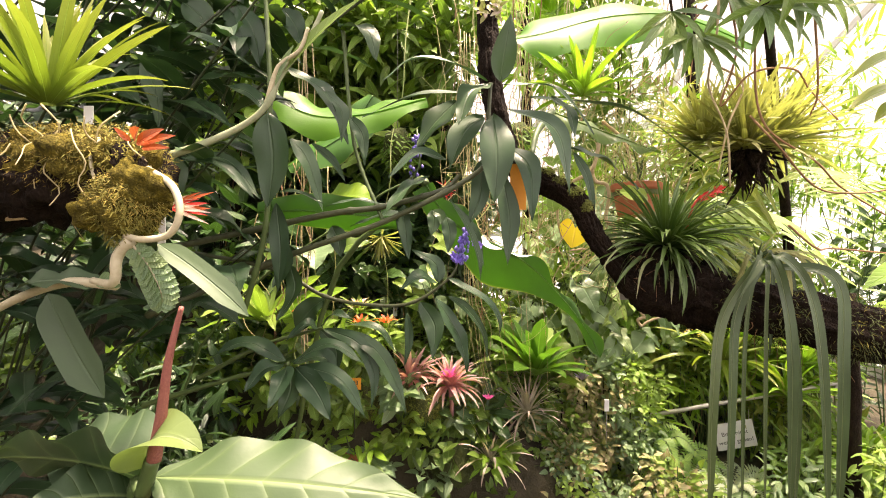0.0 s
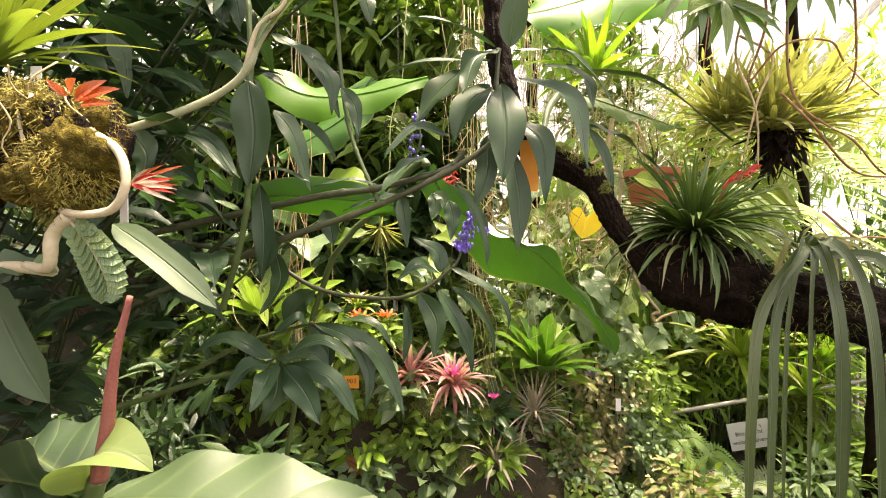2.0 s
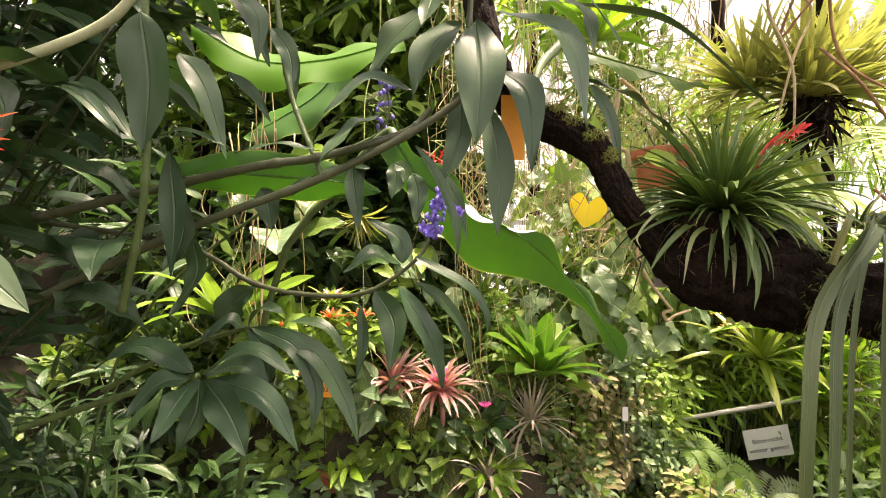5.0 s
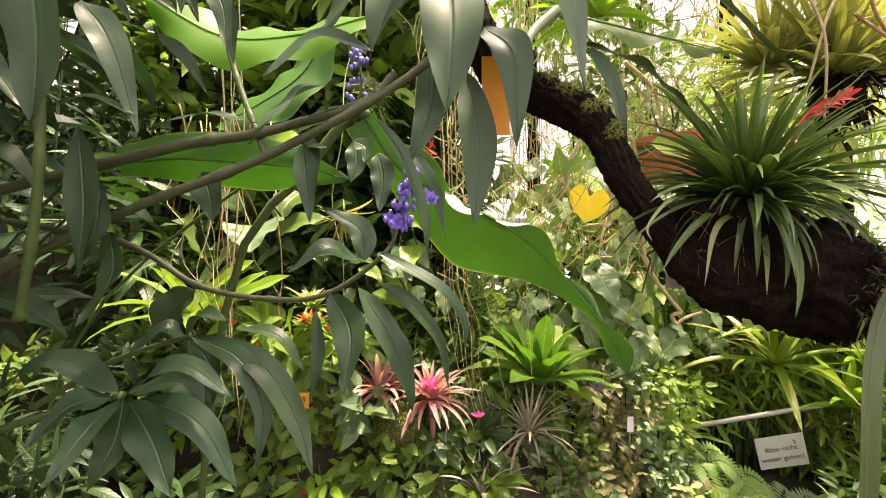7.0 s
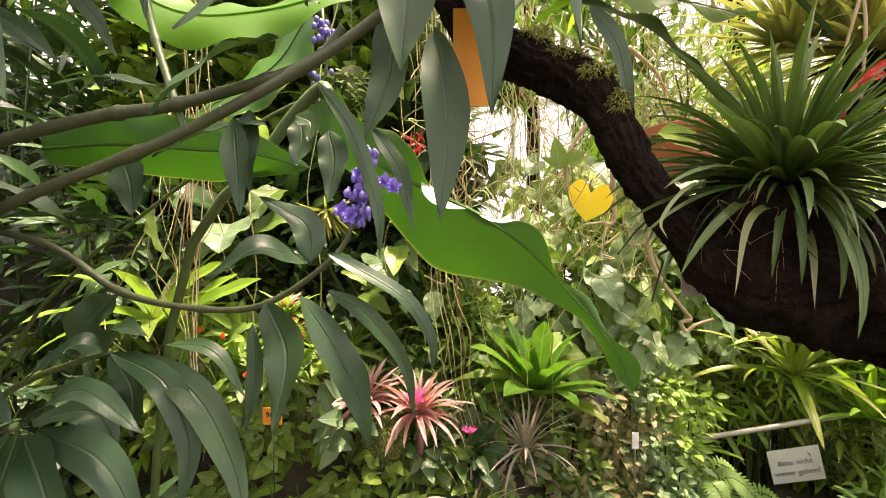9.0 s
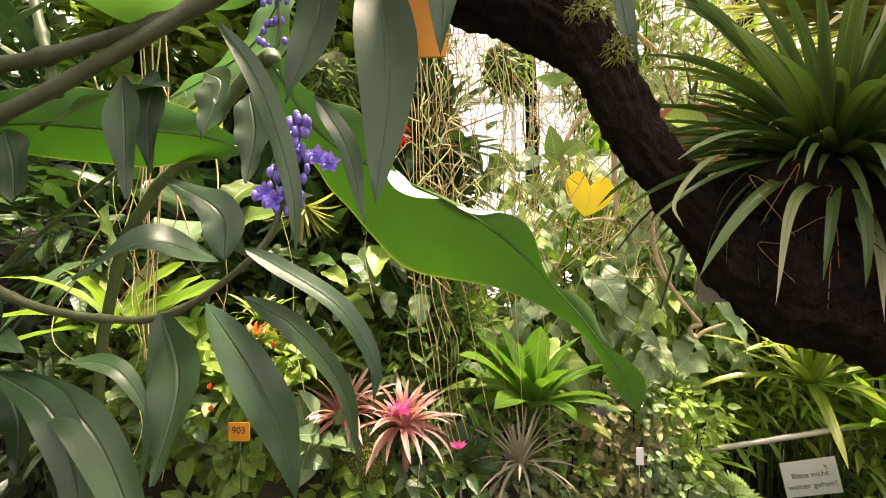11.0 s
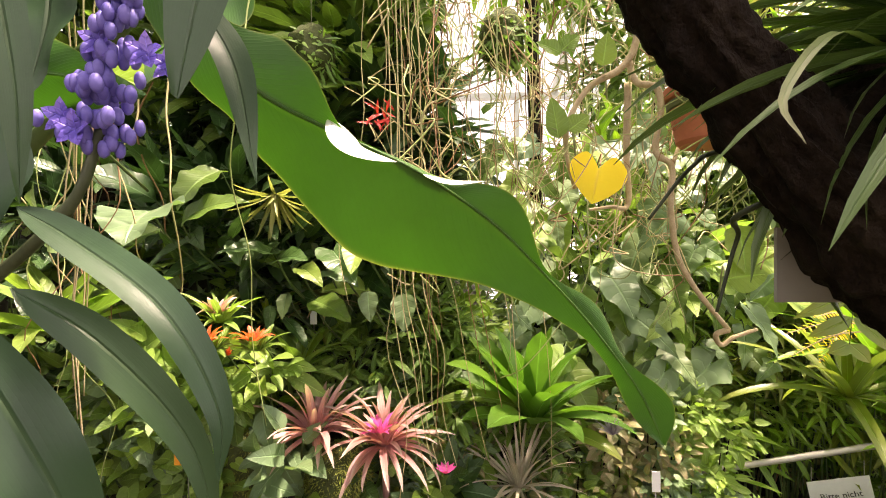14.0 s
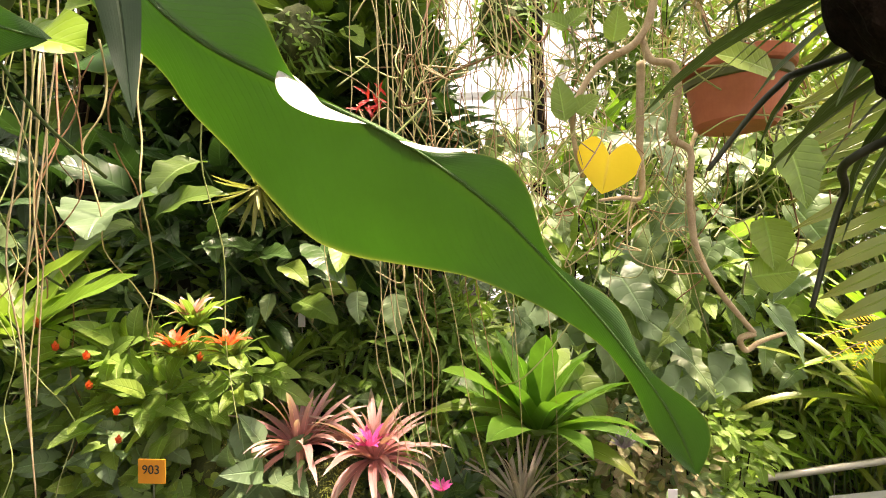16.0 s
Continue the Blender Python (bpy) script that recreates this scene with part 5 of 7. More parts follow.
for B, T, w in (((235, 245), (245, 225), 0.03), ((240, 255), (290, 228), 0.026), ((245, 255), (310, 240), 0.022), ((230, 250), (200, 225), 0.012), ((250, 262), (300, 262), 0.016)):
    leaf(redplant, (lambda p: p)(tuple(((B[0] - 784) / 784 * 0.66, 0.66, 1.7 - (B[1] - 441) / 784 * 0.66))), ((T[0] - 784) / 784 * 0.65, 0.65, 1.7 - (T[1] - 441) / 784 * 0.65), w * 0.8, ORANGE, shape="ovate", sag=0.3, up=F, n=8)
redfl2 = thing("red_leaved_epiphyte", (-0.532, 0.860, 1.780), "small red-centred epiphyte with whitish pointed bracts", "epiphyte")
for i in range(22):
    a = radians(-38 + 76 * ((i * 0.618) % 1))
    d = arr((math.cos(a), sr.uniform(-0.5, 0.3), math.sin(a) * 0.55)) * sr.uniform(0.035, 0.085)
    b = arr((-0.532, 0.860, 1.780)) + d * (0.25 if i % 3 else 0.0)
    leaf(redfl2, b, b + d, 0.0075, ORANGE if i % 4 == 0 else RED if i % 4 == 2 else WHITEBRACT, "bract", sag=0.4, up=F, n=8, k=2)
part("stem", tube("stem", [(-0.532, 0.860, 1.780), (-0.60, 0.84, 1.775), (-0.68, 0.80, 1.79)], 0.004, 0.005, CREAM, n=10, sides=6), redfl2)
loop = thing("cream_vine", (-0.460, 0.700, 1.817), "cream jointed vine loop hanging from the mossy branch", "climber")
part("stem", tube("stem", [(-0.454, 0.680, 1.823), (-0.404, 0.660, 1.794), (-0.387, 0.650, 1.755), (-0.402, 0.650, 1.722), (-0.439, 0.650, 1.714), (-0.474, 0.660, 1.719)], 0.0055, 0.005, CREAM, n=36, sides=8), loop)
part("stem", tube("stem", [(-0.466, 0.660, 1.713), (-0.486, 0.660, 1.688), (-0.492, 0.660, 1.650), (-0.538, 0.680, 1.651)], 0.009, 0.006, CREAM, n=20, sides=8, lumps=0.2), loop)
part("stem", tube("stem", [(-0.496, 0.670, 1.645), (-0.594, 0.700, 1.647), (-0.703, 0.740, 1.621), (-0.811, 0.780, 1.581)], 0.008, 0.007, CREAM, n=30, sides=8), loop)
leaf(loop, (-0.533, 0.690, 1.644), (-0.707, 0.720, 1.632), 0.05, FLATSTEM, shape="oblong", sag=0.6, wave=0.12, up=(0, -0.5, 1), n=14)
leaf(loop, (-0.529, 0.680, 1.656), (-0.480, 0.660, 1.643), 0.025, GREYGREEN, shape="ovate", sag=0.3, up=F)
lobed = []
spine = spline([(-0.466, 0.660, 1.709), (-0.440, 0.660, 1.676), (-0.421, 0.660, 1.638), (-0.417, 0.660, 1.612)], 14)
for a in range(1, 13):
    tt = unit(spine[a] - spine[a - 1])
    sd = unit(np.cross(tt, (0, -1, 0.2)))
    for sg in (-1, 1):
        lobed.append(set_blade(spine[a], spine[a] + (sd * sg + tt * 0.7) * 0.026 * math.sin(math.pi * (a + 1) / 14.5) ** 0.6, 0.017, up=F, shape="oblong", sag=0.2, n=5, k=2))
part("lobed_leaf", joined("lobed_leaf", lobed, GREYGREEN), loop, "pale fishbone-lobed leaf")
part("midrib", tube("midrib", [tuple(p) for p in spine[::4]], 0.002, 0.001, CREAM, n=14, sides=5), loop)
leaf(loop, (-0.502, 0.780, 1.709), (-0.334, 0.760, 1.584), 0.04, FLATSTEM, sag=0.7, shape="oblong", up=(0.4, -0.8, 0.5), n=14)
leaf(loop, (-0.715, 0.800, 1.619), (-0.582, 0.760, 1.444), 0.062, FLATSTEM, sag=0.3, shape="oblong", up=F, n=14)
part("stem", tube("stem", [(-0.529, 0.680, 1.870), (-0.526, 0.660, 1.836), (-0.519, 0.660, 1.798)], 0.003, 0.002, CREAM, n=14, sides=6), loop)
label_tag = thing("plant_label", (-0.681, 0.850, 1.949), "small white plastic plant label", "plant label", "white plant labels")
part("plate", mesh_of("plate", *box_data((-0.681, 0.850, 1.949)[0] - 0.009, (-0.681, 0.850, 1.949)[0] + 0.009, 0.849, 0.851, 1.92, 1.975)[:2], None, WHITE, False), label_tag)
label_tag = thing("plant_label", (-0.572, 0.900, 1.747), "small white plastic plant label", "plant label", "white plant labels")
part("plate", mesh_of("plate", *box_data((-0.572, 0.900, 1.747)[0] - 0.007, (-0.572, 0.900, 1.747)[0] + 0.007, 0.899, 0.901, 1.70, 1.78)[:2], None, WHITE, False), label_tag)

# ---- anthurium ----
anth = thing("anthurium", (-0.462, 0.690, 1.331), "anthurium with a red-brown spadix and curled green spathe", "anthurium")
part("spadix", tube("spadix", [(-0.438, 0.670, 1.380), (-0.424, 0.665, 1.446), (-0.410, 0.660, 1.532), (-0.390, 0.660, 1.614)], 0.0105, 0.0035, SPADIX, n=40, sides=14), anth)
part("petiole", tube("petiole", [(-0.440, 0.670, 1.382), (-0.460, 0.680, 1.327), (-0.487, 0.700, 1.236), (-0.5, 0.75, 0.3)], 0.011, 0.013, CANE, n=24, sides=10), anth)
leaf(anth, (-0.454, 0.680, 1.366), (-0.343, 0.630, 1.411), 0.088, SPATHE, name="spathe", shape="ovate", sag=2.3, up=(-0.5, -0.3, 1), fold=0.35, n=18, k=8)
leaf(anth, (-0.455, 0.690, 1.344), (-0.030, 0.660, 1.326), 0.145, ANTHURIUM, shape="lance", sag=0.35, up=(0, -0.62, 0.8), wave=0.07, waves=3.5, fold=-0.12, n=34, k=12)
leaf(anth, (-0.467, 0.700, 1.334), (-0.669, 0.620, 1.404), 0.17, ANTHURIUM, shape="lance", sag=0.5, up=(0, 0.75, 0.65), wave=0.07, fold=0.1, n=30, k=10)
leaf(anth, (-0.480, 0.720, 1.324), (-0.696, 0.820, 1.355), 0.16, ANTHURIUM, shape="ovate", sag=0.5, up=(0, -0.5, 0.9), wave=0.06, n=24, k=8)
leaf(anth, (-0.480, 0.710, 1.302), (-0.570, 0.600, 1.348), 0.12, ANTHURIUM, shape="lance", sag=0.5, up=(0, -0.5, 0.9), wave=0.05, n=24, k=8)

# ---- the rockery ----
ROCK = "mossy rocks of the rockery"
for j, (c, rad) in enumerate((((0.045, 2.200, 0.649), (0.17, 0.14, 0.16)), ((-0.503, 2.350, 0.863), (0.17, 0.15, 0.2)), ((-0.189, 2.400, 0.839), (0.16, 0.14, 0.14)), ((-0.534, 2.400, 0.599), (0.2, 0.18, 0.2)), ((-1.087, 2.500, 0.727), (0.25, 0.2, 0.2)), ((-0.381, 2.200, 0.957), (0.12, 0.1, 0.13)), ((-0.096, 2.200, 0.929), (0.12, 0.1, 0.12)))):
    rad = tuple(v * 0.75 for v in rad)
    rk = thing("rock", (c[0], c[1], c[2] - rad[2]), "rough rock overgrown with moss", "rock", ROCK)
    part("stone", lump("stone", c, rad, DARKMOSS, 0.22, j, 12, 48), rk)
    moss_tuft(rk, c, tuple(v * 1.06 for v in rad), 3600, 0.013, FRESHMOSS if j % 2 or j > 4 else DARKMOSS, random.Random(j))

PB = "pink bromeliads"
p1 = rosette("bromeliad", (-0.164, 2.200, 1.052), 46, 0.2, 0.023, PINK, "pink bromeliad with silvery pink outer leaves", group=PB, inner=80, outer=0, bend=(0.5, 1.5), loose=16, k=4, fold=0.4, seed=31)
p2 = rosette("bromeliad", (0.034, 2.220, 1.013), 52, 0.22, 0.025, PINK, "pink bromeliad with a magenta heart", group=PB, inner=80, outer=-4, bend=(0.5, 1.5), loose=16, k=4, fold=0.4, seed=32)
rosette("bromeliad", (0.045, 2.160, 1.103), 16, 0.055, 0.016, MAGENTA, "", inner=85, outer=25, seed=33, leaf_name="heart_bract", parent=p2, lift=(0.0, -0.05, 0.06))
for ob, c in ((p1, (-0.164, 2.200, 1.052)), (p2, (0.034, 2.220, 1.013))):
    part("stem", tube("stem", [(c[0], c[1], c[2] + 0.02), (c[0] + 0.01, c[1] - 0.02, c[2] - 0.12), (c[0] - 0.01, c[1] + 0.05, c[2] - 0.3)], 0.011, 0.011, PINK, n=14, sides=8), ob)
rosette("bromeliad", (0.232, 2.160, 0.676), 34, 0.24, 0.017, SILVERPINK, "silvery pink narrow-leaved bromeliad on moss", inner=85, outer=-5, bend=(0.3, 1.0), seed=34)
rosette("bromeliad", (0.439, 2.300, 0.854), 44, 0.26, 0.014, SILVERPINK, "silvery grass-leaved bromeliad cluster", inner=80, outer=0, bend=(0.4, 1.2), seed=35)
rosette("bromeliad", (0.491, 2.350, 1.030), 30, 0.37, 0.085, NEST, "broad lime-green bird's nest bromeliad", shape="oblong", inner=84, outer=22, bend=(0.3, 1.0), seed=36, k=4)
leaf(thing("arching_leaf", (0.468, 2.300, 1.115), "long dark arching leaf", "leaf"), (0.454, 2.320, 1.091), (0.146, 2.300, 1.094), 0.05, MID, sag=1.2, up=U, n=14)
leaf(thing("fading_leaf", (0.578, 2.300, 1.052), "yellowing broad leaf tip of a bromeliad", "leaf"), (0.582, 2.320, 1.012), (0.723, 2.200, 0.980), 0.06, YELLOWGREEN, sag=1.2, up=U, n=14)
lil = thing("lilac_flower", (0.719, 2.280, 1.047), "lilac many-petalled flower among ground cover", "flower")
for j in range(26):
    a, e = radians(j * 137.5), 0.2 + 0.8 * j / 26
    b = arr((0.719, 2.280, 1.024))
    leaf(lil, b, b + arr((math.cos(a) * e, math.sin(a) * e, 1.1 - e * 0.6)) * 0.055, 0.012, LILAC, "petal", n=5, k=2, sag=0.3)
mag = thing("magenta_flower", (0.220, 2.150, 0.979), "small magenta flower bracts", "flower")
for j in range(9):
    a = radians(j * 40)
    b = arr((0.220, 2.150, 0.967))
    leaf(mag, b, b + arr((math.cos(a), math.sin(a), 0.7)) * 0.03, 0.014, MAGENTA, "petal", n=5, k=2, sag=0.3)

REDB = "small red bromeliads"
for j, (px, L, mt) in enumerate((((-0.401, 2.120, 1.392), 0.12, LIGHT), ((-0.372, 2.020, 1.335), 0.085, MID), ((-0.259, 2.040, 1.334), 0.085, MID))):
    b = rosette("bromeliad", px, 22, L, 0.022, mt, "small bromeliad with red and orange bracts", group=REDB, inner=80, outer=12, seed=40 + j)
    rosette("", px, 12, L * 0.6, 0.02, REDORANGE if j else PINK, "", inner=80, outer=25, seed=45 + j, leaf_name="bract", parent=b, lift=(0, -0.02, 0.03))
rosette("bromeliad", (-0.252, 2.300, 1.205), 16, 0.2, 0.06, MID, "broad-leaved light green rosette plant on the rockery", "leafy plant", inner=80, outer=12, shape="ovate", seed=50, k=4)
rosette("bromeliad", (-0.237, 2.550, 1.379), 40, 0.16, 0.016, BRONZE, "bronze spiky bromeliad cushion", inner=80, outer=0, seed=51)
rosette("bromeliad", (-0.411, 2.450, 1.327), 26, 0.14, 0.02, YELLOWGREEN, "yellow-green spiky bromeliad on the rockery", inner=80, outer=5, seed=52)
rosette("air_plant", (-0.321, 2.300, 1.763), 34, 0.15, 0.014, PALE, "pale fan-leaved air plant hanging", "air plant", inner=80, outer=10, axis=(0.2, -0.5, -1), bend=(0.1, 0.5), seed=53)
rosette("birds_nest_fern", (-0.844, 2.100, 1.359), 16, 0.4, 0.075, LIGHT, "light green bird's nest fern", "fern", inner=70, outer=15, seed=54, k=4, wave=0.05)

BIGL = "broad leaves of the rockery"


def broad(q0, q1, w, mat, label, shape="ovate", sag=0.5, up=(0, -0.7, 0.7), lobes=0.0, foot=None):
    ob = thing("broad_leaf", q0, label, "leaf", BIGL)
    leaf(ob, q0, q1, w, mat, "blade", shape=shape, sag=sag, up=up, wave=0.05, lobes=lobes, n=16, k=8)
    g = foot or (q0[0] + 0.04, q0[1] + 0.16, q0[2] - 0.16)
    part("petiole", tube("petiole", [q0, ((q0[0] + g[0]) / 2, (q0[1] + g[1]) / 2 - 0.03, (q0[2] + g[2]) / 2), g], 0.0025, 0.0035, CANE, n=10, sides=6), ob)
    return ob


broad((-0.618, 2.150, 1.707), (-0.578, 2.000, 1.607), 0.22, GREYGREEN, "pale blotched broad leaf", "heart", 0.7, (0, -0.6, 0.8))
broad((-0.562, 2.200, 1.673), (-0.354, 2.200, 1.732), 0.1, MID, "glossy arching green leaf", sag=0.9)
broad((-0.745, 2.350, 1.756), (-0.930, 2.200, 1.835), 0.13, DEEP, "dark glossy ribbed leaf", sag=0.9)
broad((-0.800, 2.600, 1.840), (-0.831, 2.500, 1.942), 0.14, DEEP, "dark glossy ribbed leaf")
broad((-0.672, 2.600, 1.817), (-0.669, 2.500, 1.958), 0.2, DEEP, "dark glossy ribbed leaf")
broad((-0.452, 1.700, 1.884), (-0.264, 1.650, 1.873), 0.13, LIME, "bright green scalloped leaf", "oblong", 0.9)
broad((-0.749, 2.000, 1.602), (-0.715, 1.900, 1.753), 0.12, GREYGREEN, "drooping grey-green broad leaf beside roots")

# ---- climber curtain at the back ----
WALLL = "grey-green climber leaves"
wr = random.Random(9)
for j in range(120):
    px = (wr.uniform(0.4, 1.45), wr.uniform(2.45, 2.85), wr.uniform(1.15, 2.05))
    s = wr.uniform(0.08, 0.19)
    d = arr((wr.uniform(-1, 1), wr.uniform(-0.6, 0.2), -0.8))
    mt = (GREYGREEN, GREYGREEN, MID, GREYGREEN, LIGHT)[j % 5]
    ob = thing("climber_leaf", px, "green arrow-shaped climber leaf" if mt is not GREYGREEN else "grey-green arrow-shaped climber leaf", "leaf", WALLL)
    leaf(ob, px, arr(px) + unit(d) * s, s * wr.uniform(0.6, 0.95), mt, "blade", shape=("hastate", "heart", "hastate")[j % 3], sag=wr.uniform(0.3, 1.0), lobes=wr.uniform(0.15, 0.35), up=(wr.uniform(-0.6, 0.6), -1, wr.uniform(0.0, 0.9)), n=20, k=6, fold=wr.uniform(0.0, 0.35), wave=0.05)
    part("petiole", tube("petiole", [px, (px[0] + 0.02, px[1] + 0.06, px[2] + 0.03), (px[0], px[1] + 0.15, px[2] - 0.08)], 0.002, 0.003, CANE, n=6, sides=4), ob)
yl = thing("yellow_leaf", (0.624, 2.100, 1.831), "bright yellow heart-shaped fading leaf", "leaf")
part("blade", joined("blade", [set_blade((0.628, 2.100, 1.798), (0.604, 2.080, 1.705), 0.15, up=(0, -1, 0.1), shape="heart", lobes=0.42, sag=0.2, n=16, k=10, fold=0.05)], YELLOW), yl)
VN = "pale woody vines"
for pts, r0, r1 in (([(0.745, 2.100, 2.241), (0.725, 2.100, 2.122), (0.685, 2.100, 2.057), (0.606, 2.100, 2.012), (0.553, 2.100, 1.927), (0.550, 2.120, 1.852), (0.572, 2.120, 1.749)], 0.013, 0.008),
                    ([(0.712, 2.120, 2.092), (0.724, 2.100, 2.022), (0.775, 2.100, 2.007), (0.788, 2.100, 1.947), (0.774, 2.100, 1.841), (0.815, 2.100, 1.801), (0.811, 2.100, 1.708), (0.836, 2.120, 1.576), (0.884, 2.120, 1.481), (0.967, 2.120, 1.374)], 0.012, 0.009),
                    ([(0.723, 2.150, 2.037), (0.718, 2.150, 1.842), (0.721, 2.150, 1.709), (0.663, 2.120, 1.700), (0.609, 2.120, 1.693)], 0.014, 0.005),
                    ([(0.967, 2.120, 1.374), (0.935, 2.120, 1.361), (0.960, 2.140, 1.329), (0.993, 2.140, 1.350), (1.058, 2.150, 1.369)], 0.011, 0.006),
                    ([(0.830, 2.300, 2.365), (0.969, 2.350, 2.260), (0.999, 2.350, 2.063), (0.909, 2.300, 1.842)], 0.012, 0.008)):
    hanging("woody_vine", pts, r0 * 0.75, VINEBARK, "pale brown woody vine stem", "vine", VN, r1=r1 * 0.75, n=50, sides=9, lumps=0.15)
HR = "hanging roots"
for j in range(64):
    k = j % 5
    if k < 3:
        x, y, z0, z1 = wr.uniform(0.05, 1.3), wr.uniform(2.0, 2.7), 3.2, wr.uniform(1.3, 2.0)
    elif k == 3:
        x, y, z0, z1 = wr.uniform(-0.1, 0.45), wr.uniform(2.05, 2.3), 3.2, wr.uniform(0.85, 1.5)
    else:
        x, y, z0, z1 = wr.uniform(-0.85, -0.5), wr.uniform(1.9, 2.2), 2.1, wr.uniform(0.8, 1.3)
    mt = (ROOT, ROOTGREEN, ROOTRED, ROOT)[wr.randrange(4)]
    hanging("hanging_root", dangle(x, y, z0, z1, wr, 0.05, 11), wr.uniform(0.0015, 0.0034), mt, "thin aerial root hanging down in a curtain", "root", HR, r1=0.001, n=40, sides=4)
for j in range(270):
    a = arr((wr.uniform(0.1, 1.2), wr.uniform(1.98, 2.55), wr.uniform(1.7, 2.65)))
    pts = [a]
    for _ in range(5):
        a = a + arr((wr.uniform(-0.1, 0.1), wr.uniform(-0.06, 0.06), wr.uniform(-0.14, 0.09)))
        pts.append(a)
    if j == 151:
        pts.insert(0, pts[0] + arr((-0.05, 0.05, 0.7)))
    hanging("tendril", pts, wr.uniform(0.0009, 0.0024), (ROOTGREEN, ROOT, ROOTGREEN, ROOT, ROOTRED)[wr.randrange(5)], "thin tangled tendril among hanging roots", "tendril", "tangled tendrils", n=34, sides=4)

# ---- the hanging pot ----
pot = thing("hanging_pot", (0.917, 2.100, 1.845), "terracotta hanging pot with an olive band", "plant pot")
pc = arr((0.918, 2.100, 1.937))


def lathe(name, prof, c, mat, seg=72, size=0.9):
    v, f = [], []
    n = len(prof)
    for i in range(seg):
        a = 2 * math.pi * i / seg
        for r_, z in prof:
            v.append((c[0] + size * r_ * math.cos(a), c[1] + size * r_ * math.sin(a), c[2] + size * z))
    for i in range(seg):
        for j in range(n - 1):
            f.append((i * n + j, ((i + 1) % seg) * n + j, ((i + 1) % seg) * n + j + 1, i * n + j + 1))
    return mesh_of(name, v, f, None, mat, False)


part("pot", lathe("pot", [(0.0, -0.092), (0.085, -0.092), (0.095, -0.08), (0.112, 0.018), (0.113, 0.04), (0.124, 0.044), (0.128, 0.05), (0.128, 0.075), (0.12, 0.08), (0.112, 0.075), (0.105, 0.04), (0, 0.04)], pc, TERRACOTTA), pot)
part("band", lathe("band", [(0.1135, 0.014), (0.1185, 0.017), (0.12, 0.037), (0.1145, 0.04)], pc, OLIVEBAND), pot)
part("soil", lathe("soil", [(0.0, 0.062), (0.06, 0.064), (0.108, 0.058)], pc, SOIL), pot)
for j in range(3):
    a = radians(120 * j + 60)
    part("wire", tube("wire", [pc + arr((0.12 * math.cos(a), 0.12 * math.sin(a), 0.07)), pc + arr((0, 0, 0.6))], 0.0015, 0.0015, STEEL, n=4, sides=4), pot)
shrub("pot_plant", tuple(pc + arr((0.0, 0, 0.16))), 0.13, 130, 0.06, 0.008, "lance", BRONZE, "fine-leaved purplish plant growing in the hanging pot", "pot plant", seed=3, root=tuple(pc + arr((0, 0, 0.05))))
leaf(thing("hanging_leaf", (0.840, 1.900, 1.938), "green oval climber leaf beside the pot", "leaf"), (0.904, 1.950, 1.924), (0.758, 1.900, 1.946), 0.07, LIGHT, shape="oblong", sag=0.3, up=F)

# ---- rail and sign ----
rail = thing("barrier_rail", (1.418, 3.000, 0.560), "thin galvanised steel barrier rail", "rail")
ra, rb = arr((1.375, 2.950, 0.589)), arr((1.999, 2.950, 0.697))
part("tube", tube("tube", [ra - (rb - ra) * 0.25, rb + (rb - ra) * 1.2], 0.014, 0.014, STEEL, n=4, sides=12), rail)
for s in (-0.1, 2.0):
    q = ra + (rb - ra) * s
    part("post", tube("post", [q, (q[0], q[1], 0.0)], 0.014, 0.014, STEEL, n=3, sides=10), rail)
sign = thing("sign", (2.049, 3.100, 0.402), "white laminated sign with grey printing hanging on chains", "sign")
A_, B_ = arr((1.890, 3.100, 0.464)), arr((2.115, 3.030, 0.538))
down = arr((1.933, 3.100, 0.281)) - A_
sx = B_ - A_
nrm = unit(np.cross(sx, down))
nrm = nrm if nrm[1] < 0 else -nrm
vv = [A_, B_, B_ + down, A_ + down]
part("board", mesh_of("board", vv + [p - nrm * 0.003 for p in vv], [(3, 2, 1, 0), (4, 5, 6, 7), (0, 1, 5, 4), (1, 2, 6, 5), (2, 3, 7, 6), (3, 0, 4, 7)], None, WHITE, False), sign)
for s in (0.08, 0.92):
    q = A_ + sx * s
    part("chain", tube("chain", [q, q + arr((0, 0, 0.07))], 0.002, 0.002, STEEL, n=4, sides=5), sign)


def words(txt, origin, xdir, ydir, size, parent, mat, name="lettering"):
    cu = bpy.data.curves.new(name, "FONT")
    cu.body, cu.size, cu.extrude, cu.align_x = txt, size, 0.0004, "CENTER"
    tmp = bpy.data.objects.new(name, cu)
    scene.collection.objects.link(tmp)
    me = bpy.data.meshes.new_from_object(tmp.evaluated_get(bpy.context.evaluated_depsgraph_get()))
    bpy.data.objects.remove(tmp)
    me.materials.append(mat)
    x = unit(xdir)
    y = unit(arr(ydir) - x * float(np.dot(arr(ydir), x)))
    z = np.cross(x, y)
    ob = new(name, me)
    ob.parent = parent
    m = Matrix([[float(x[i]), float(y[i]), float(z[i]), float(origin[i])] for i in range(3)] + [[0, 0, 0, 1]])
    ob.matrix_basis = Matrix.Translation(-parent.location) @ m
    return ob


hgt = float(np.linalg.norm(down))
words("Bitte nicht", A_ + sx * 0.5 + down * 0.48 + nrm * 0.002, sx, -down, hgt * 0.21, sign, INK)
words("weiter gehen!", A_ + sx * 0.5 + down * 0.78 + nrm * 0.002, sx, -down, hgt * 0.21, sign, INK)
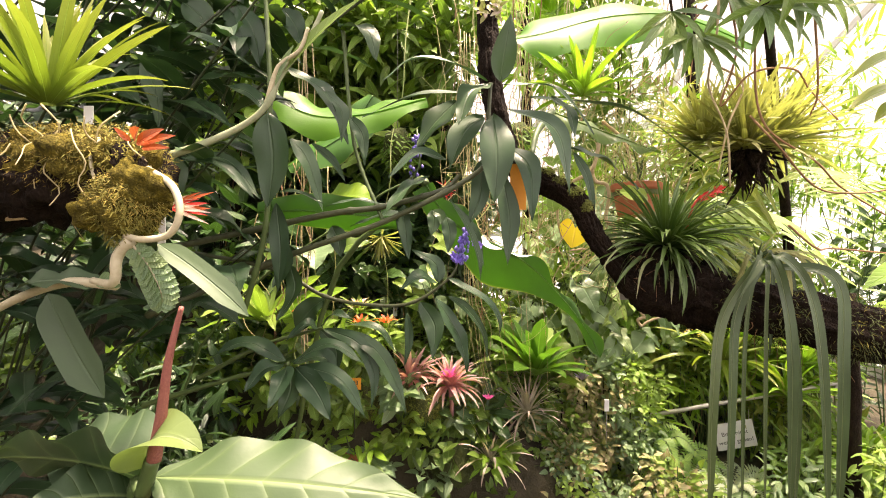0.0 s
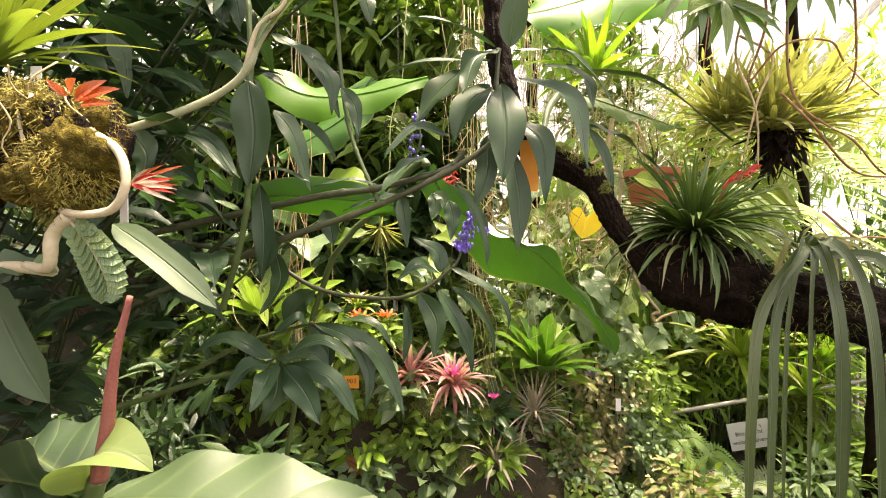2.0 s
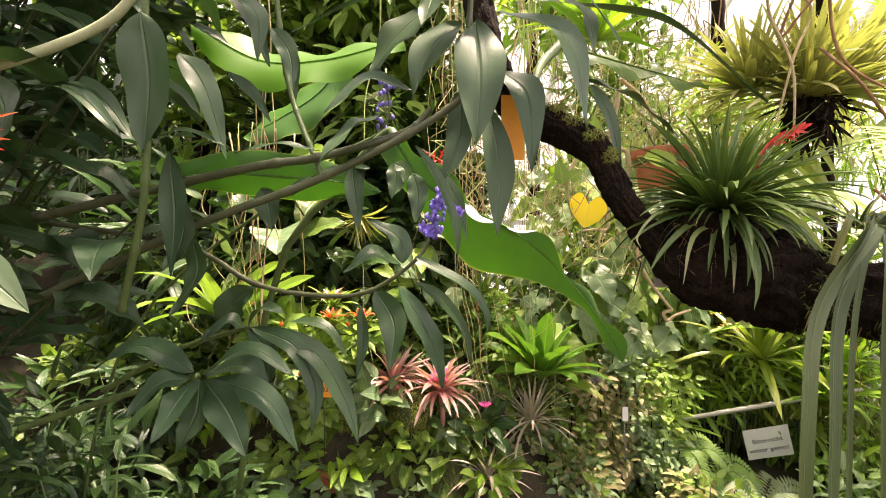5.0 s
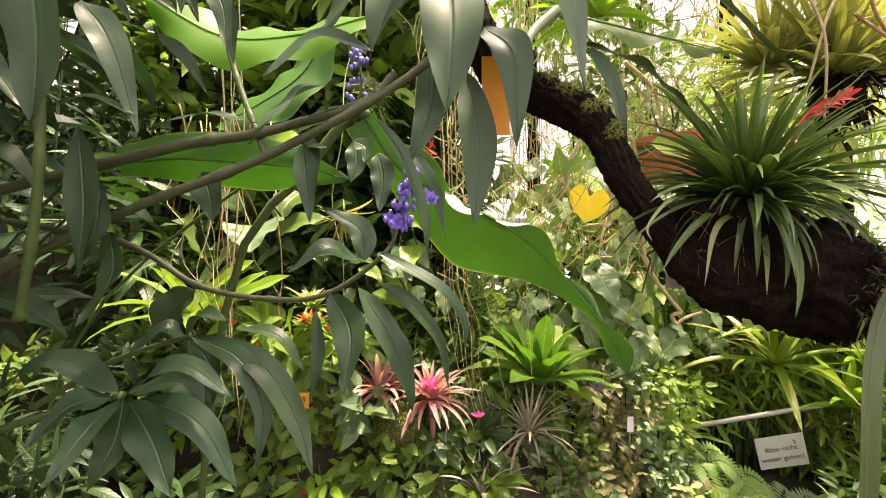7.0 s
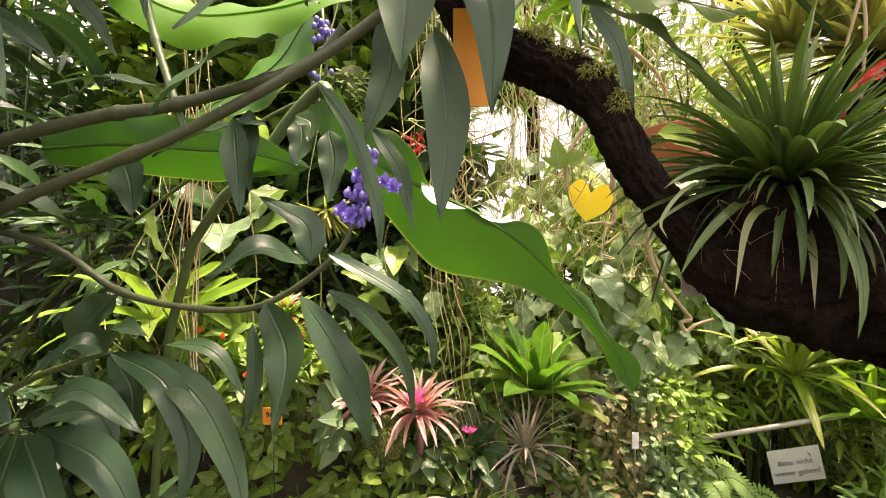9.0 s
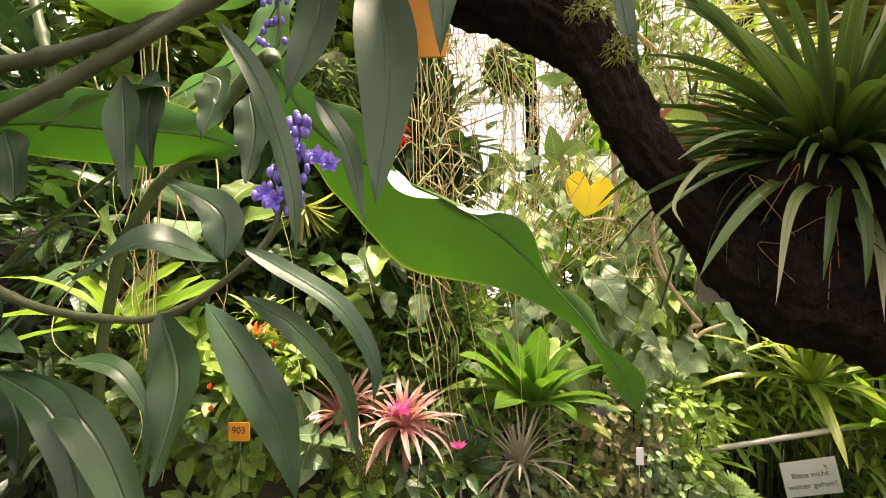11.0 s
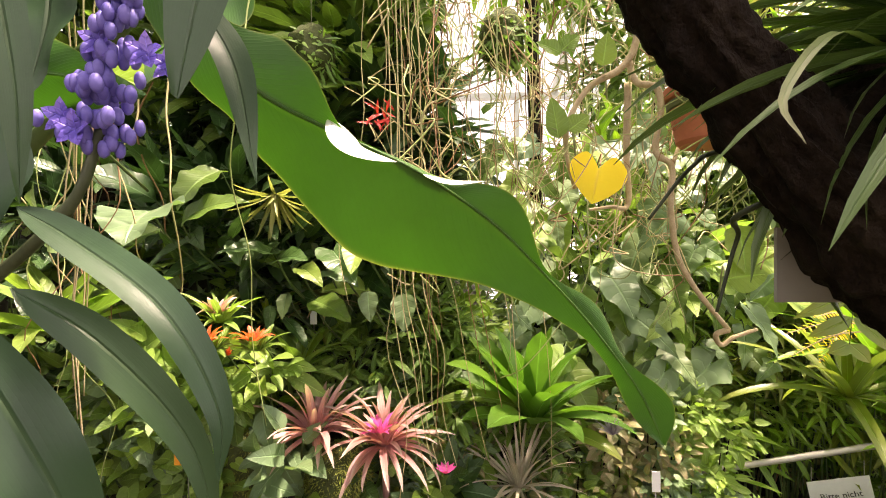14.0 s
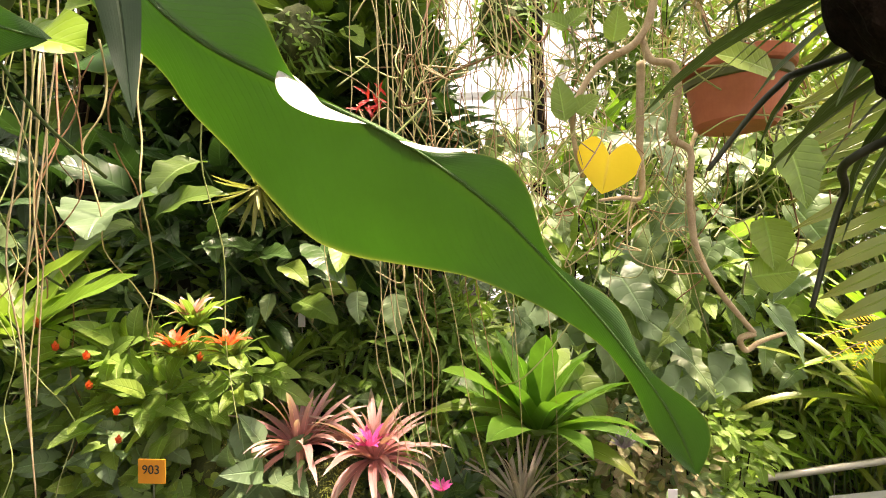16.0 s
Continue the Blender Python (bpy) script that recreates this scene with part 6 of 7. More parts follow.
num_tag = thing("number_tag", (-0.392, 1.950, 1.105), "orange plastic number tag on a stick", "plant tag")
nt = arr((-0.392, 1.950, 1.105))
part("plate", mesh_of("plate", *box_data(nt[0] - 0.03, nt[0] + 0.03, 1.95, 1.953, nt[2] - 0.026, nt[2] + 0.026)[:2], None, ORANGETAG, False), num_tag)
part("stick", tube("stick", [nt + arr((0, 0.006, -0.02)), nt + arr((0, 0.01, -0.25))], 0.002, 0.002, DARKCANE, n=3, sides=5), num_tag)
words("903", nt + arr((0, -0.002, -0.004)), arr((1, 0, 0)), arr((0, 0, 1)), 0.027, num_tag, INK)
for c in ((0.830, 2.240, 0.907), (-0.835, 2.300, 1.039), (-1.258, 2.400, 1.073), (-0.271, 2.500, 1.350)):
    lt = thing("plant_label", c, "small white plastic plant label", "plant label", "white plant labels")
    part("plate", mesh_of("plate", *box_data(c[0] - 0.012, c[0] + 0.012, c[1], c[1] + 0.002, c[2] - 0.03, c[2] + 0.03)[:2], None, WHITE, False), lt)
    part("stake", tube("stake", [(c[0], c[1] + 0.004, c[2]), (c[0], c[1] + 0.01, c[2] - 0.2)], 0.002, 0.002, STEEL, n=3, sides=4), lt)
gp = thing("plant_pot", (-0.394, 2.100, 0.728), "small terracotta pot among leaves", "plant pot")
gpc = arr((-0.414, 2.150, 0.688))
part("pot", lathe("pot", [(0.0, -0.07), (0.05, -0.07), (0.075, 0.02), (0.083, 0.022), (0.084, 0.05), (0.076, 0.05), (0.07, 0.02), (0.0, 0.02)], gpc, TERRACOTTA), gp)

# ---- right side: sunlit plants ----
rosette("bromeliad", (1.586, 2.500, 1.073), 24, 0.5, 0.045, YELLOWGREEN, "sunlit yellow-green bromeliad with long leaves", inner=80, outer=0, bend=(0.3, 1.1), seed=60, k=4)
rosette("bromeliad", (2.267, 2.900, 0.734), 22, 0.42, 0.05, LIME, "lime-green bromeliad growing near the rail", inner=80, outer=0, bend=(0.3, 1.2), seed=61, k=4)
infl = thing("orange_inflorescence", (1.411, 2.300, 1.326), "hanging yellow-orange branched inflorescence", "flower")
for j, (a, b) in enumerate((((1568, 580), (1390, 590)), ((1560, 590), (1400, 630)), ((1540, 575), (1440, 560)), ((1520, 590), (1450, 640)))):
    q0, q1 = arr((1.412, 2.300, 1.341)), None
    k = (2.3 - 1.034) / 784
    s0 = arr((0.293 + (a[0] - 784) * k - 0.07, 2.3, 1.578 - (a[1] - 441) * k))
    s1 = arr((0.293 + (b[0] - 784) * k - 0.07, 2.3 - 0.05, 1.578 - (b[1] - 441) * k))
    frond(infl, [s0, (s0 + s1) / 2 + arr((0, 0, 0.02)), s1], 0.022, 0.0045, YELLOW, pairs=10, name="branch", stem_mat=VINEBARK, split="floret")
palm = thing("palm", (2.3, 2.5, 0.2), "light green feather palm with arching fronds", "palm")
frond(palm, [(2.3, 2.5, 1.4), (1.75, 2.3, 1.85), (1.25, 2.05, 1.9), (1.05, 1.95, 1.7)], 0.28, 0.035, LIGHT, 20)
frond(palm, [(2.3, 2.5, 1.3), (2.05, 2.1, 1.8), (1.8, 1.9, 2.0), (1.6, 1.75, 1.9)], 0.3, 0.035, LIGHT, 20)
frond(palm, [(2.3, 2.5, 1.45), (1.75, 2.25, 2.35)] + [(1.337, 2.050, 2.158), (1.239, 2.000, 1.910), (1.157, 1.950, 1.639), (1.088, 1.900, 1.385)], 0.26, 0.034, YELLOWGREEN, 18, droop=0.7, up=(-0.2, -1, 0.3))
part("trunk", tube("trunk", [(2.3, 2.5, 1.45), (2.31, 2.5, 0.8), (2.3, 2.5, 0.0)], 0.03, 0.05, BARK, n=12, sides=10, lumps=0.3), palm)
FERNS = "ferns of the bed"
for j, c in enumerate(((1.297, 2.500, 0.394), (1.193, 2.550, 0.465))):
    fo = thing("fern", c, "light green feathery fern", "fern", FERNS)
    for q in range(7):
        a = radians(q * 51 + 20 * j)
        e = arr((math.cos(a) * 0.26, math.sin(a) * 0.2 - 0.06, 0.1))
        frond(fo, [c, arr(c) + e * 0.5 + arr((0, 0, 0.14)), arr(c) + e], 0.06, 0.013, FERN, 20, stalk=0.002)
sf = thing("fern", (1.878, 2.900, 0.080), "silvery blue-green fern below the sign", "fern", FERNS)
for q in range(8):
    a = radians(q * 45 + 10)
    c = arr((1.878, 2.900, 0.080))
    e = arr((math.cos(a) * 0.3, math.sin(a) * 0.2 - 0.05, 0.08))
    frond(sf, [c, c + e * 0.5 + arr((0, 0, 0.12)), c + e], 0.07, 0.016, SILVERFERN, 18, stalk=0.002)

# upper right: drooping fingered leaves and twisted roots against the sky
umb = thing("umbrella_plant", (1.030, 1.400, 2.525), "drooping fingered green leaves of a tree above", "tree")
for cx, cy, yy in ((1350, 10, 1.35), (1230, 60, 1.4), (1400, -20, 1.35), (1190, 20, 1.4), (1290, -10, 1.5), (1450, -30, 1.45)):
    k = yy / 784
    c = arr(((cx - 784) * k, yy, 1.7 - (cy - 441) * k))
    for j in range(9):
        a = radians(-150 + j * 17 + cr.uniform(-8, 8))
        T = c + arr((math.cos(a), cr.uniform(-0.5, 0.1), math.sin(a) * 1.1)) * cr.uniform(0.13, 0.2)
        leaf(umb, c, T, 0.032, GREYGREEN if j % 2 else MID, sag=0.6, up=(0, -0.9, 0.5), n=9, k=4)
    part("twig", tube("twig", [c, c + arr((0.05, 0.1, 0.25)), (1.25, 1.8, 2.9)], 0.004, 0.008, BARK, n=10, sides=6), umb)
# unseen crown sprays above the view, added to shade the limb and bromeliad
for _ in range(24):
    c = arr((cr.uniform(0.45, 1.25), cr.uniform(1.15, 1.42), cr.uniform(2.68, 3.0)))
    for j in range(8):
        a = radians(j * 45 + cr.uniform(-15, 15))
        leaf(umb, c, c + arr((math.cos(a), math.sin(a), cr.uniform(-0.7, 0.0))) * cr.uniform(0.15, 0.22), 0.045, MID, sag=0.6, up=U, n=7, k=2)
    part("twig", tube("twig", [c, c + arr((0.05, 0.1, 0.12)), (1.25, 1.8, 3.3)], 0.004, 0.008, BARK, n=8, sides=5), umb)
part("trunk", tube("trunk", [(1.25, 1.8, 3.35), (1.95, 2.6, 2.6), (2.6, 3.3, 1.4), (2.7, 3.4, 0.0)], 0.02, 0.04, BARK, n=20, sides=9, lumps=0.2), umb)
yel_r = thing("yellow_leaf_tree", (1.6, 1.5, 2.2), "yellow-green broad leaves of a branch reaching in", "tree")
for (bx, by), (tx, ty), w in (((1600, 20), (1470, 30), 0.06), ((1620, 90), (1480, 150), 0.06), ((1620, 150), (1475, 205), 0.07), ((1600, 180), (1520, 225), 0.05), ((1640, 540), (1475, 620), 0.12), ((1640, 470), (1500, 510), 0.08)):
    k = 1.35 / 784
    leaf(yel_r, ((bx - 784) * k, 1.35, 1.7 - (by - 441) * k), ((tx - 784) * k, 1.3, 1.7 - (ty - 441) * k), w, YELLOWGREEN if by < 300 else LIME, sag=0.6, up=U, n=12)
part("stem", tube("stem", [(1.45, 1.35, 2.6), (1.5, 1.36, 2.0), (1.48, 1.4, 1.4), (1.5, 1.45, 0.1)], 0.012, 0.02, BARK, n=16, sides=8), yel_r)
TW = "twisted hanging lianas"
for pts in ([(1255, -80), (1262, 60), (1250, 150), (1275, 240), (1300, 330)], [(1300, -60), (1310, 80), (1290, 180), (1330, 130), (1410, 120), (1455, 150), (1460, 220)], [(1350, -60), (1330, 100), (1350, 220), (1420, 290), (1500, 330), (1600, 380)], [(1420, -60), (1440, 150), (1450, 200)],
            [(1340, 200), (1360, 260), (1450, 330), (1530, 340), (1620, 330)], [(1280, 100), (1330, 140), (1290, 220), (1285, 300)], [(1240, 20), (1210, 50), (1190, 30), (1180, 60)], [(1380, 400), (1430, 440), (1480, 440), (1600, 450)]):
    k = 1.5 / 784
    hanging("twisted_liana", [((x - 784) * k, 1.5 + cr.uniform(-0.06, 0.06), 1.7 - (y - 441) * k) for x, y in pts], 0.0045, ROOTRED if cr.random() < 0.5 else VINEBARK, "thin twisted bare liana", "liana", TW, r1=0.0025, n=50, sides=6, lumps=0.15)

# ---- background shrubs and ground cover ----
br = random.Random(77)
GC = "ground cover"
COVER = [("heart", 0.06, 0.05, LIGHT, "round-leaved light green creeping plant on the rockery"), ("ovate", 0.085, 0.04, MID, "green oval-leaved creeping plant on the rockery"),
         ("heart", 0.07, 0.055, MID, "heart-leaved green creeping plant on the rockery"), ("lance", 0.09, 0.02, FERN, "narrow-leaved green tuft on the rockery"),
         ("ovate", 0.12, 0.055, DEEP, "dark broad-leaved plant on the rockery"), ("lance", 0.1, 0.03, LIME, "lime-green pointed-leaved plant on the rockery"), ("ovate", 0.1, 0.045, GREYGREEN, "grey-green leafy plant on the rockery"), ("ovate", 0.09, 0.05, LIGHT, "light green oval-leaved plant on the rockery"), ("heart", 0.08, 0.06, MID, "glossy heart-leaved creeping plant on the rockery")]
for j in range(160):
    x, y = br.uniform(-1.3, 0.35), 2.0 + 0.85 * br.random() ** 1.2
    if j > 135:
        x, y = br.uniform(-2.4, -1.2), br.uniform(1.9, 2.8)
    sh, L, W, mt, lb = COVER[br.randrange(9)]
    shrub("ground_cover", (x, y, bed_height(x, y) + 0.05), br.uniform(0.09, 0.14), 42, L, W, sh, mt, lb, "ground cover", GC, seed=240 + j, twigs=3, flat=0.75, lobes=0.18 if sh == "heart" else 0.0, k=4 if sh == "heart" else 2, root=(x, y, bed_height(x, y) - 0.02), facing=(0, -0.7, 0.8))
for j in range(34):
    x, y = br.uniform(0.2, 1.05), br.uniform(2.12, 2.75)
    shrub("ground_cover", (x, y, bed_height(x, y) + 0.05), 0.13, 85, 0.05, 0.024, "ovate", (BRONZE, GREYGREEN, BRONZE, LIGHT)[j % 4], "low bronze-green small-leaved ground cover", "ground cover", GC, seed=200 + j, twigs=3, flat=0.8, root=(x, y, bed_height(x, y) - 0.02), facing=(0, -0.7, 0.8))
for j in range(10):
    x, y = br.uniform(-0.2, 0.55), br.uniform(2.45, 2.7)
    shrub("leafy_shrub", (x, y, bed_height(x, y) + 0.15), 0.16, 110, 0.1, 0.022, "lance", (MID, FERN)[j % 2], "narrow-leaved green bush on the rockery", "shrub", "bushes of the rockery", seed=270 + j, root=(x, y, bed_height(x, y) - 0.02))
BG = "shrubs beyond the rockery"
for j in range(46):
    c = (br.uniform(-2.6, 2.6), br.uniform(2.9, 4.6), br.uniform(0.5, 2.0))
    if c[0] > 1.2 and c[1] < 3.6:
        c = (c[0], c[1] + 0.8, c[2])
    if 0.0 < c[0] < 0.9 and c[2] > 1.5 and c[1] < 6:
        c = (c[0], c[1], 1.2)
    shrub("leafy_shrub", c, 0.4, 170, 0.17, 0.06, ("lance", "ovate")[j % 2], (MID, DEEP, LIGHT, MID, GREYGREEN)[j % 5], "green leafy shrub beyond the rockery", "shrub", BG, seed=300 + j, root=(c[0], c[1], 0.2), twigs=2)
# lighter greens above 2.4 m, deep green below: light and shade in leaf colour
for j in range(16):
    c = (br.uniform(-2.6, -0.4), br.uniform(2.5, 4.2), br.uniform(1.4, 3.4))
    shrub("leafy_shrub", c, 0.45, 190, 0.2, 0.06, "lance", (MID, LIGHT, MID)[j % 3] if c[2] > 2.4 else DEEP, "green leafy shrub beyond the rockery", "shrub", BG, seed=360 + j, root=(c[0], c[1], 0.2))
for j in range(26):
    c = (br.uniform(1.1, 3.2), br.uniform(3.55, 4.6), br.uniform(0.3, 2.2))
    shrub("leafy_shrub", c, 0.36, 200, 0.16, 0.03, "lance", (LIGHT, MID, LIME)[j % 3], "sunlit yellow-green leafy shrub beyond the rail", "shrub", BG, seed=390 + j, root=(c[0], c[1], 0.0), twigs=1)
TR = "slender dark trees"
for x, y, r_ in ((-0.02, 3.0, 0.05), (1.98, 3.5, 0.05), (-1.4, 2.9, 0.05), (0.75, 4.0, 0.05)):
    tr = thing("tree", (x, y, 0.0), "dark slender tree wrapped in aerial roots", "tree", TR)
    axis = [(x, y, 0.0), (x + 0.03, y, 1.5), (x - 0.02, y + 0.05, 4.3)]
    part("trunk", tube("trunk", axis, r_, r_ * 0.8, BARK, n=60, sides=18, lumps=0.25, ridges=0.8), tr)
    mid_line = spline(axis, 30)
    for q in range(4):
        pts = [p + arr((math.cos(q * 1.6 + n_ * 0.45), math.sin(q * 1.6 + n_ * 0.45), 0)) * (r_ + 0.006) for n_, p in enumerate(mid_line)]
        part("aerial_root", tube("aerial_root", pts[::2], 0.006, 0.004, (ROOTRED, ROOT)[q % 2], n=60, sides=5), tr)
for c, L in (((0.410, 2.450, 2.300), 0.1), ((-0.251, 2.450, 2.269), 0.1)):
    ms = thing("moss_basket", c, "dark moss ball with hanging epiphytes", "hanging basket", "moss balls")
    part("ball", lump("ball", c, (0.075, 0.07, 0.09), DARKMOSS, 0.4, 7, 14), ms)
    moss_tuft(ms, c, (0.08, 0.075, 0.095), 300, 0.05, FERN, random.Random(4))
    part("wire", tube("wire", [c, (c[0], c[1], 3.6)], 0.0015, 0.0015, STEEL, n=3, sides=4), ms)
orch = thing("red_orchid", (0.013, 2.300, 1.992), "red spidery flower among the hanging roots", "flower")
for j in range(16):
    a = radians(j * 67)
    b = arr((0.013, 2.300, 2.000)) + arr((br.uniform(-0.03, 0.05), 0, br.uniform(-0.03, 0.03)))
    leaf(orch, b, b + arr((math.cos(a), -0.3, math.sin(a))) * 0.05, 0.009, RED, "petal", n=6, k=2, sag=0.6, up=F)

# lighter greens right, darker left: the side's brightness put into leaf colour
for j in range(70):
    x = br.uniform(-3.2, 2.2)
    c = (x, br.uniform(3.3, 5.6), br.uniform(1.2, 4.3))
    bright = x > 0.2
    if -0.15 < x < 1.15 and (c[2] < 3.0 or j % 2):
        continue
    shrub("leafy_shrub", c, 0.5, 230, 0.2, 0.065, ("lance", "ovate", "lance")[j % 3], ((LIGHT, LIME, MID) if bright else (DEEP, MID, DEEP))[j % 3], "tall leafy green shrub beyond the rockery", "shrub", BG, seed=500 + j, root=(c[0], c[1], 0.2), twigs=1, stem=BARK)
# leaf colour carries the shade here: deep green below 2.3 m, lighter above
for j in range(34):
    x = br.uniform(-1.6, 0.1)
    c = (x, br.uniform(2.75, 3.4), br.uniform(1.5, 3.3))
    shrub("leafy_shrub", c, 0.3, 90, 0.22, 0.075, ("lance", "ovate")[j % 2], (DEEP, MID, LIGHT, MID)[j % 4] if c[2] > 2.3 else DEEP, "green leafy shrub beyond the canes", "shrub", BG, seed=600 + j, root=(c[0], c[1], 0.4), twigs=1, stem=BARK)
for j in range(30):
    c = (br.uniform(0.9, 2.8), br.uniform(2.5, 3.7), 0.0)
    if c[0] > 1.35 and c[1] < 3.3:
        continue
    c = (c[0], c[1], br.uniform(0.12, 0.32))
    shrub("ground_cover", c, 0.2, 130, 0.065, 0.032, "ovate", (GREYGREEN, LIGHT, BRONZE)[j % 3], "low green plants below the rail", "ground cover", GC, seed=700 + j, root=(c[0], c[1], 0.02), twigs=3, flat=0.6)

for j in range(34):
    c = (br.uniform(1.35, 3.9), br.uniform(3.3, 4.8), br.uniform(1.0, 2.7))
    shrub("leafy_shrub", c, 0.3, 120, 0.15, 0.035, ("lance", "ovate")[j % 2], (MID, LIGHT, GREYGREEN, MID)[j % 4], "sunlit light green leafy shrub near the glazing", "shrub", BG, seed=800 + j, root=(c[0], c[1], 0.1), twigs=1)

for j in range(40):
    c = (br.uniform(-2.3, -0.6), br.uniform(1.35, 2.3), 0.0)
    c = (min(c[0], 0.55 - 0.72 * c[1]), c[1], 0.0)
    c = (c[0], c[1], br.uniform(0.2, 1.15))
    shrub("leafy_shrub", c, 0.2, 80, 0.13, 0.028, ("lance", "ovate")[j % 2], (DEEP, GINGER, DEEP, DEEP)[j % 4], "dark green undergrowth shrub below the canes", "shrub", "undergrowth shrubs", seed=900 + j, root=(c[0], c[1], bed_height(c[0], c[1]) - 0.02), twigs=3)

for j in range(46):
    c = (br.uniform(1.0, 2.5), br.uniform(2.15, 3.0), br.uniform(0.12, 0.26))
    if 1.25 < c[0] < 1.9:
        c = (c[0], c[1], 0.05)
    else:
        c = (c[0], c[1], br.uniform(0.15, 0.6))
    near = c[0] < 1.3
    shrub("ground_cover", c, 0.17, 130 if near else 70, 0.055 if near else 0.1, 0.028 if near else 0.03, "ovate" if near else ("lance", "ovate", "lance")[j % 3], (BRONZE if near else FERN, LIGHT, GREYGREEN, BRONZE if near else GREYGREEN)[j % 4], "low light green plants beside the rail", "ground cover", GC, seed=1000 + j, root=(c[0], c[1], -0.02), twigs=2, flat=0.7)
dried = thing("dried_bracts", (0.134, 1.250, 2.372), "pale dried bract cluster on the limb", "flower")
for j in range(26):
    a = radians(j * 137.5)
    b = arr((0.134, 1.250, 2.364)) + arr((br.uniform(-0.03, 0.03), -0.02, br.uniform(-0.02, 0.03)))
    leaf(dried, b, b + arr((math.cos(a), -0.5, math.sin(a))) * 0.03, 0.014, PALE if j % 3 else WHITEBRACT, "bract", n=5, k=2, sag=0.6, up=F)

for j in range(26):
    c = (br.uniform(1.3, 3.8), br.uniform(3.7, 5.0), br.uniform(0.3, 1.3))
    shrub("leafy_shrub", c, 0.36, 140, 0.16, 0.05, ("lance", "ovate")[j % 2], (DEEP, MID, LIGHT)[j % 3], "green leafy shrub beyond the rail", "shrub", BG, seed=1100 + j, root=(c[0], c[1], 0.1), twigs=1)

for q0, q1, w in (((0.519, 2.070, 1.872), (0.501, 2.070, 1.977), 0.06), ((0.543, 2.070, 1.891), (0.597, 2.070, 1.929), 0.055), ((0.534, 2.100, 2.102), (0.468, 2.100, 2.132), 0.05), ((0.534, 2.100, 2.109), (0.581, 2.100, 2.147), 0.05), ((0.639, 2.100, 2.065), (0.653, 2.100, 2.151), 0.06), ((0.959, 2.000, 1.811), (0.986, 1.980, 1.655), 0.1), ((0.979, 2.100, 1.647), (0.987, 2.080, 1.523), 0.1), ((0.950, 2.100, 1.509), (1.042, 2.080, 1.523), 0.09)):
    ob = thing("climber_leaf", q0, "light green oval climber leaf on a vine", "leaf", "light green vine leaves")
    leaf(ob, q0, q1, w, LIGHT, "blade", shape="ovate", sag=0.3, up=F, n=12, k=6, wave=0.04)
    part("petiole", tube("petiole", [q0, (q0[0] + 0.02, q0[1] + 0.05, q0[2] + 0.03), (q0[0] + 0.05, q0[1] + 0.12, q0[2] - 0.05)], 0.002, 0.003, STEMPALE, n=8, sides=5), ob)

for j in range(16):
    c = (br.uniform(-0.95, 0.0), br.uniform(2.95, 3.4), br.uniform(2.3, 3.3))
    shrub("leafy_shrub", c, 0.26, 80, 0.2, 0.06, "lance", (MID, LIGHT, MID, GREYGREEN)[j % 4], "green leafy shrub rising beyond the canes", "shrub", BG, seed=1200 + j, root=(c[0], c[1] + 0.2, 0.6), twigs=1, stem=BARK)
for j in range(18):
    c = (br.uniform(1.2, 2.4), br.uniform(2.5, 3.3), 0.0)
    if 1.3 < c[0] < 2.0 and c[1] < 3.15:
        c = (2.5 + 0.4 * br.random(), c[1], 0)
    shrub("ground_cover", (c[0], c[1], 0.35), 0.2, 70, 0.14, 0.04, ("lance", "ovate")[j % 2], (LIME, LIGHT, YELLOWGREEN)[j % 3], "sunlit yellow-green plants beside the rail", "ground cover", GC, seed=1300 + j, root=(c[0], c[1], -0.02), twigs=2)

for j in range(5):
    c = (br.uniform(2.3, 3.3), br.uniform(2.7, 3.5), br.uniform(1.0, 2.0))
    shrub("leafy_shrub", c, 0.28, 110, 0.15, 0.045, ("lance", "ovate")[j % 2], (MID, DEEP, GREYGREEN)[j % 3], "green leafy shrub beside the rail", "shrub", BG, seed=1400 + j, root=(c[0], c[1], 0.1), twigs=1)
for j in range(20):
    q0 = (br.uniform(-0.75, 0.05), br.uniform(2.25, 2.6), br.uniform(1.4, 1.85))
    d = unit((br.uniform(-1, 1), -0.6, br.uniform(-0.7, 0.1)))
    L = br.uniform(0.13, 0.22)
    broad(q0, tuple(float(v) for v in arr(q0) + d * L), L * br.uniform(0.45, 0.7), (LIGHT, GREYGREEN, MID, DEEP)[j % 4], "broad green leaf on a slender stalk", ("ovate", "heart")[j % 2], br.uniform(0.4, 1.0), (0, -0.6, 0.8), 0.2 * (j % 2))

for j in range(9):
    c = (br.uniform(-0.7, 0.15), br.uniform(2.6, 2.9), br.uniform(2.65, 3.3))
    shrub("leafy_shrub", c, 0.24, 80, 0.18, 0.055, "lance", (MID, LIGHT, MID)[j % 3], "green leafy shrub rising beyond the canes", "shrub", BG, seed=1500 + j, root=(c[0], c[1] + 0.3, 0.7), twigs=1, stem=BARK)
for dx in (0, 8, 22, -14, 40):
    k = (2.02 - 1.034) / 784
    top = arr((0.117, 2.020, 1.505)) + arr((dx * k, 0.01 * dx / 8, 0.0))
    hanging("hanging_root", [top + arr((-0.02, 0.02, 1.2)), top + arr((0, 0, 0.35)), top, top + arr((0.03 + dx * 0.0006, -0.02, -0.17)), top + arr((0.05, -0.02, -0.32)), top + arr((0.085, -0.03, -0.46))], 0.0017, ROOT, "thin aerial root hanging down before the bromeliads", "root", HR, r1=0.0008, n=50, sides=5)
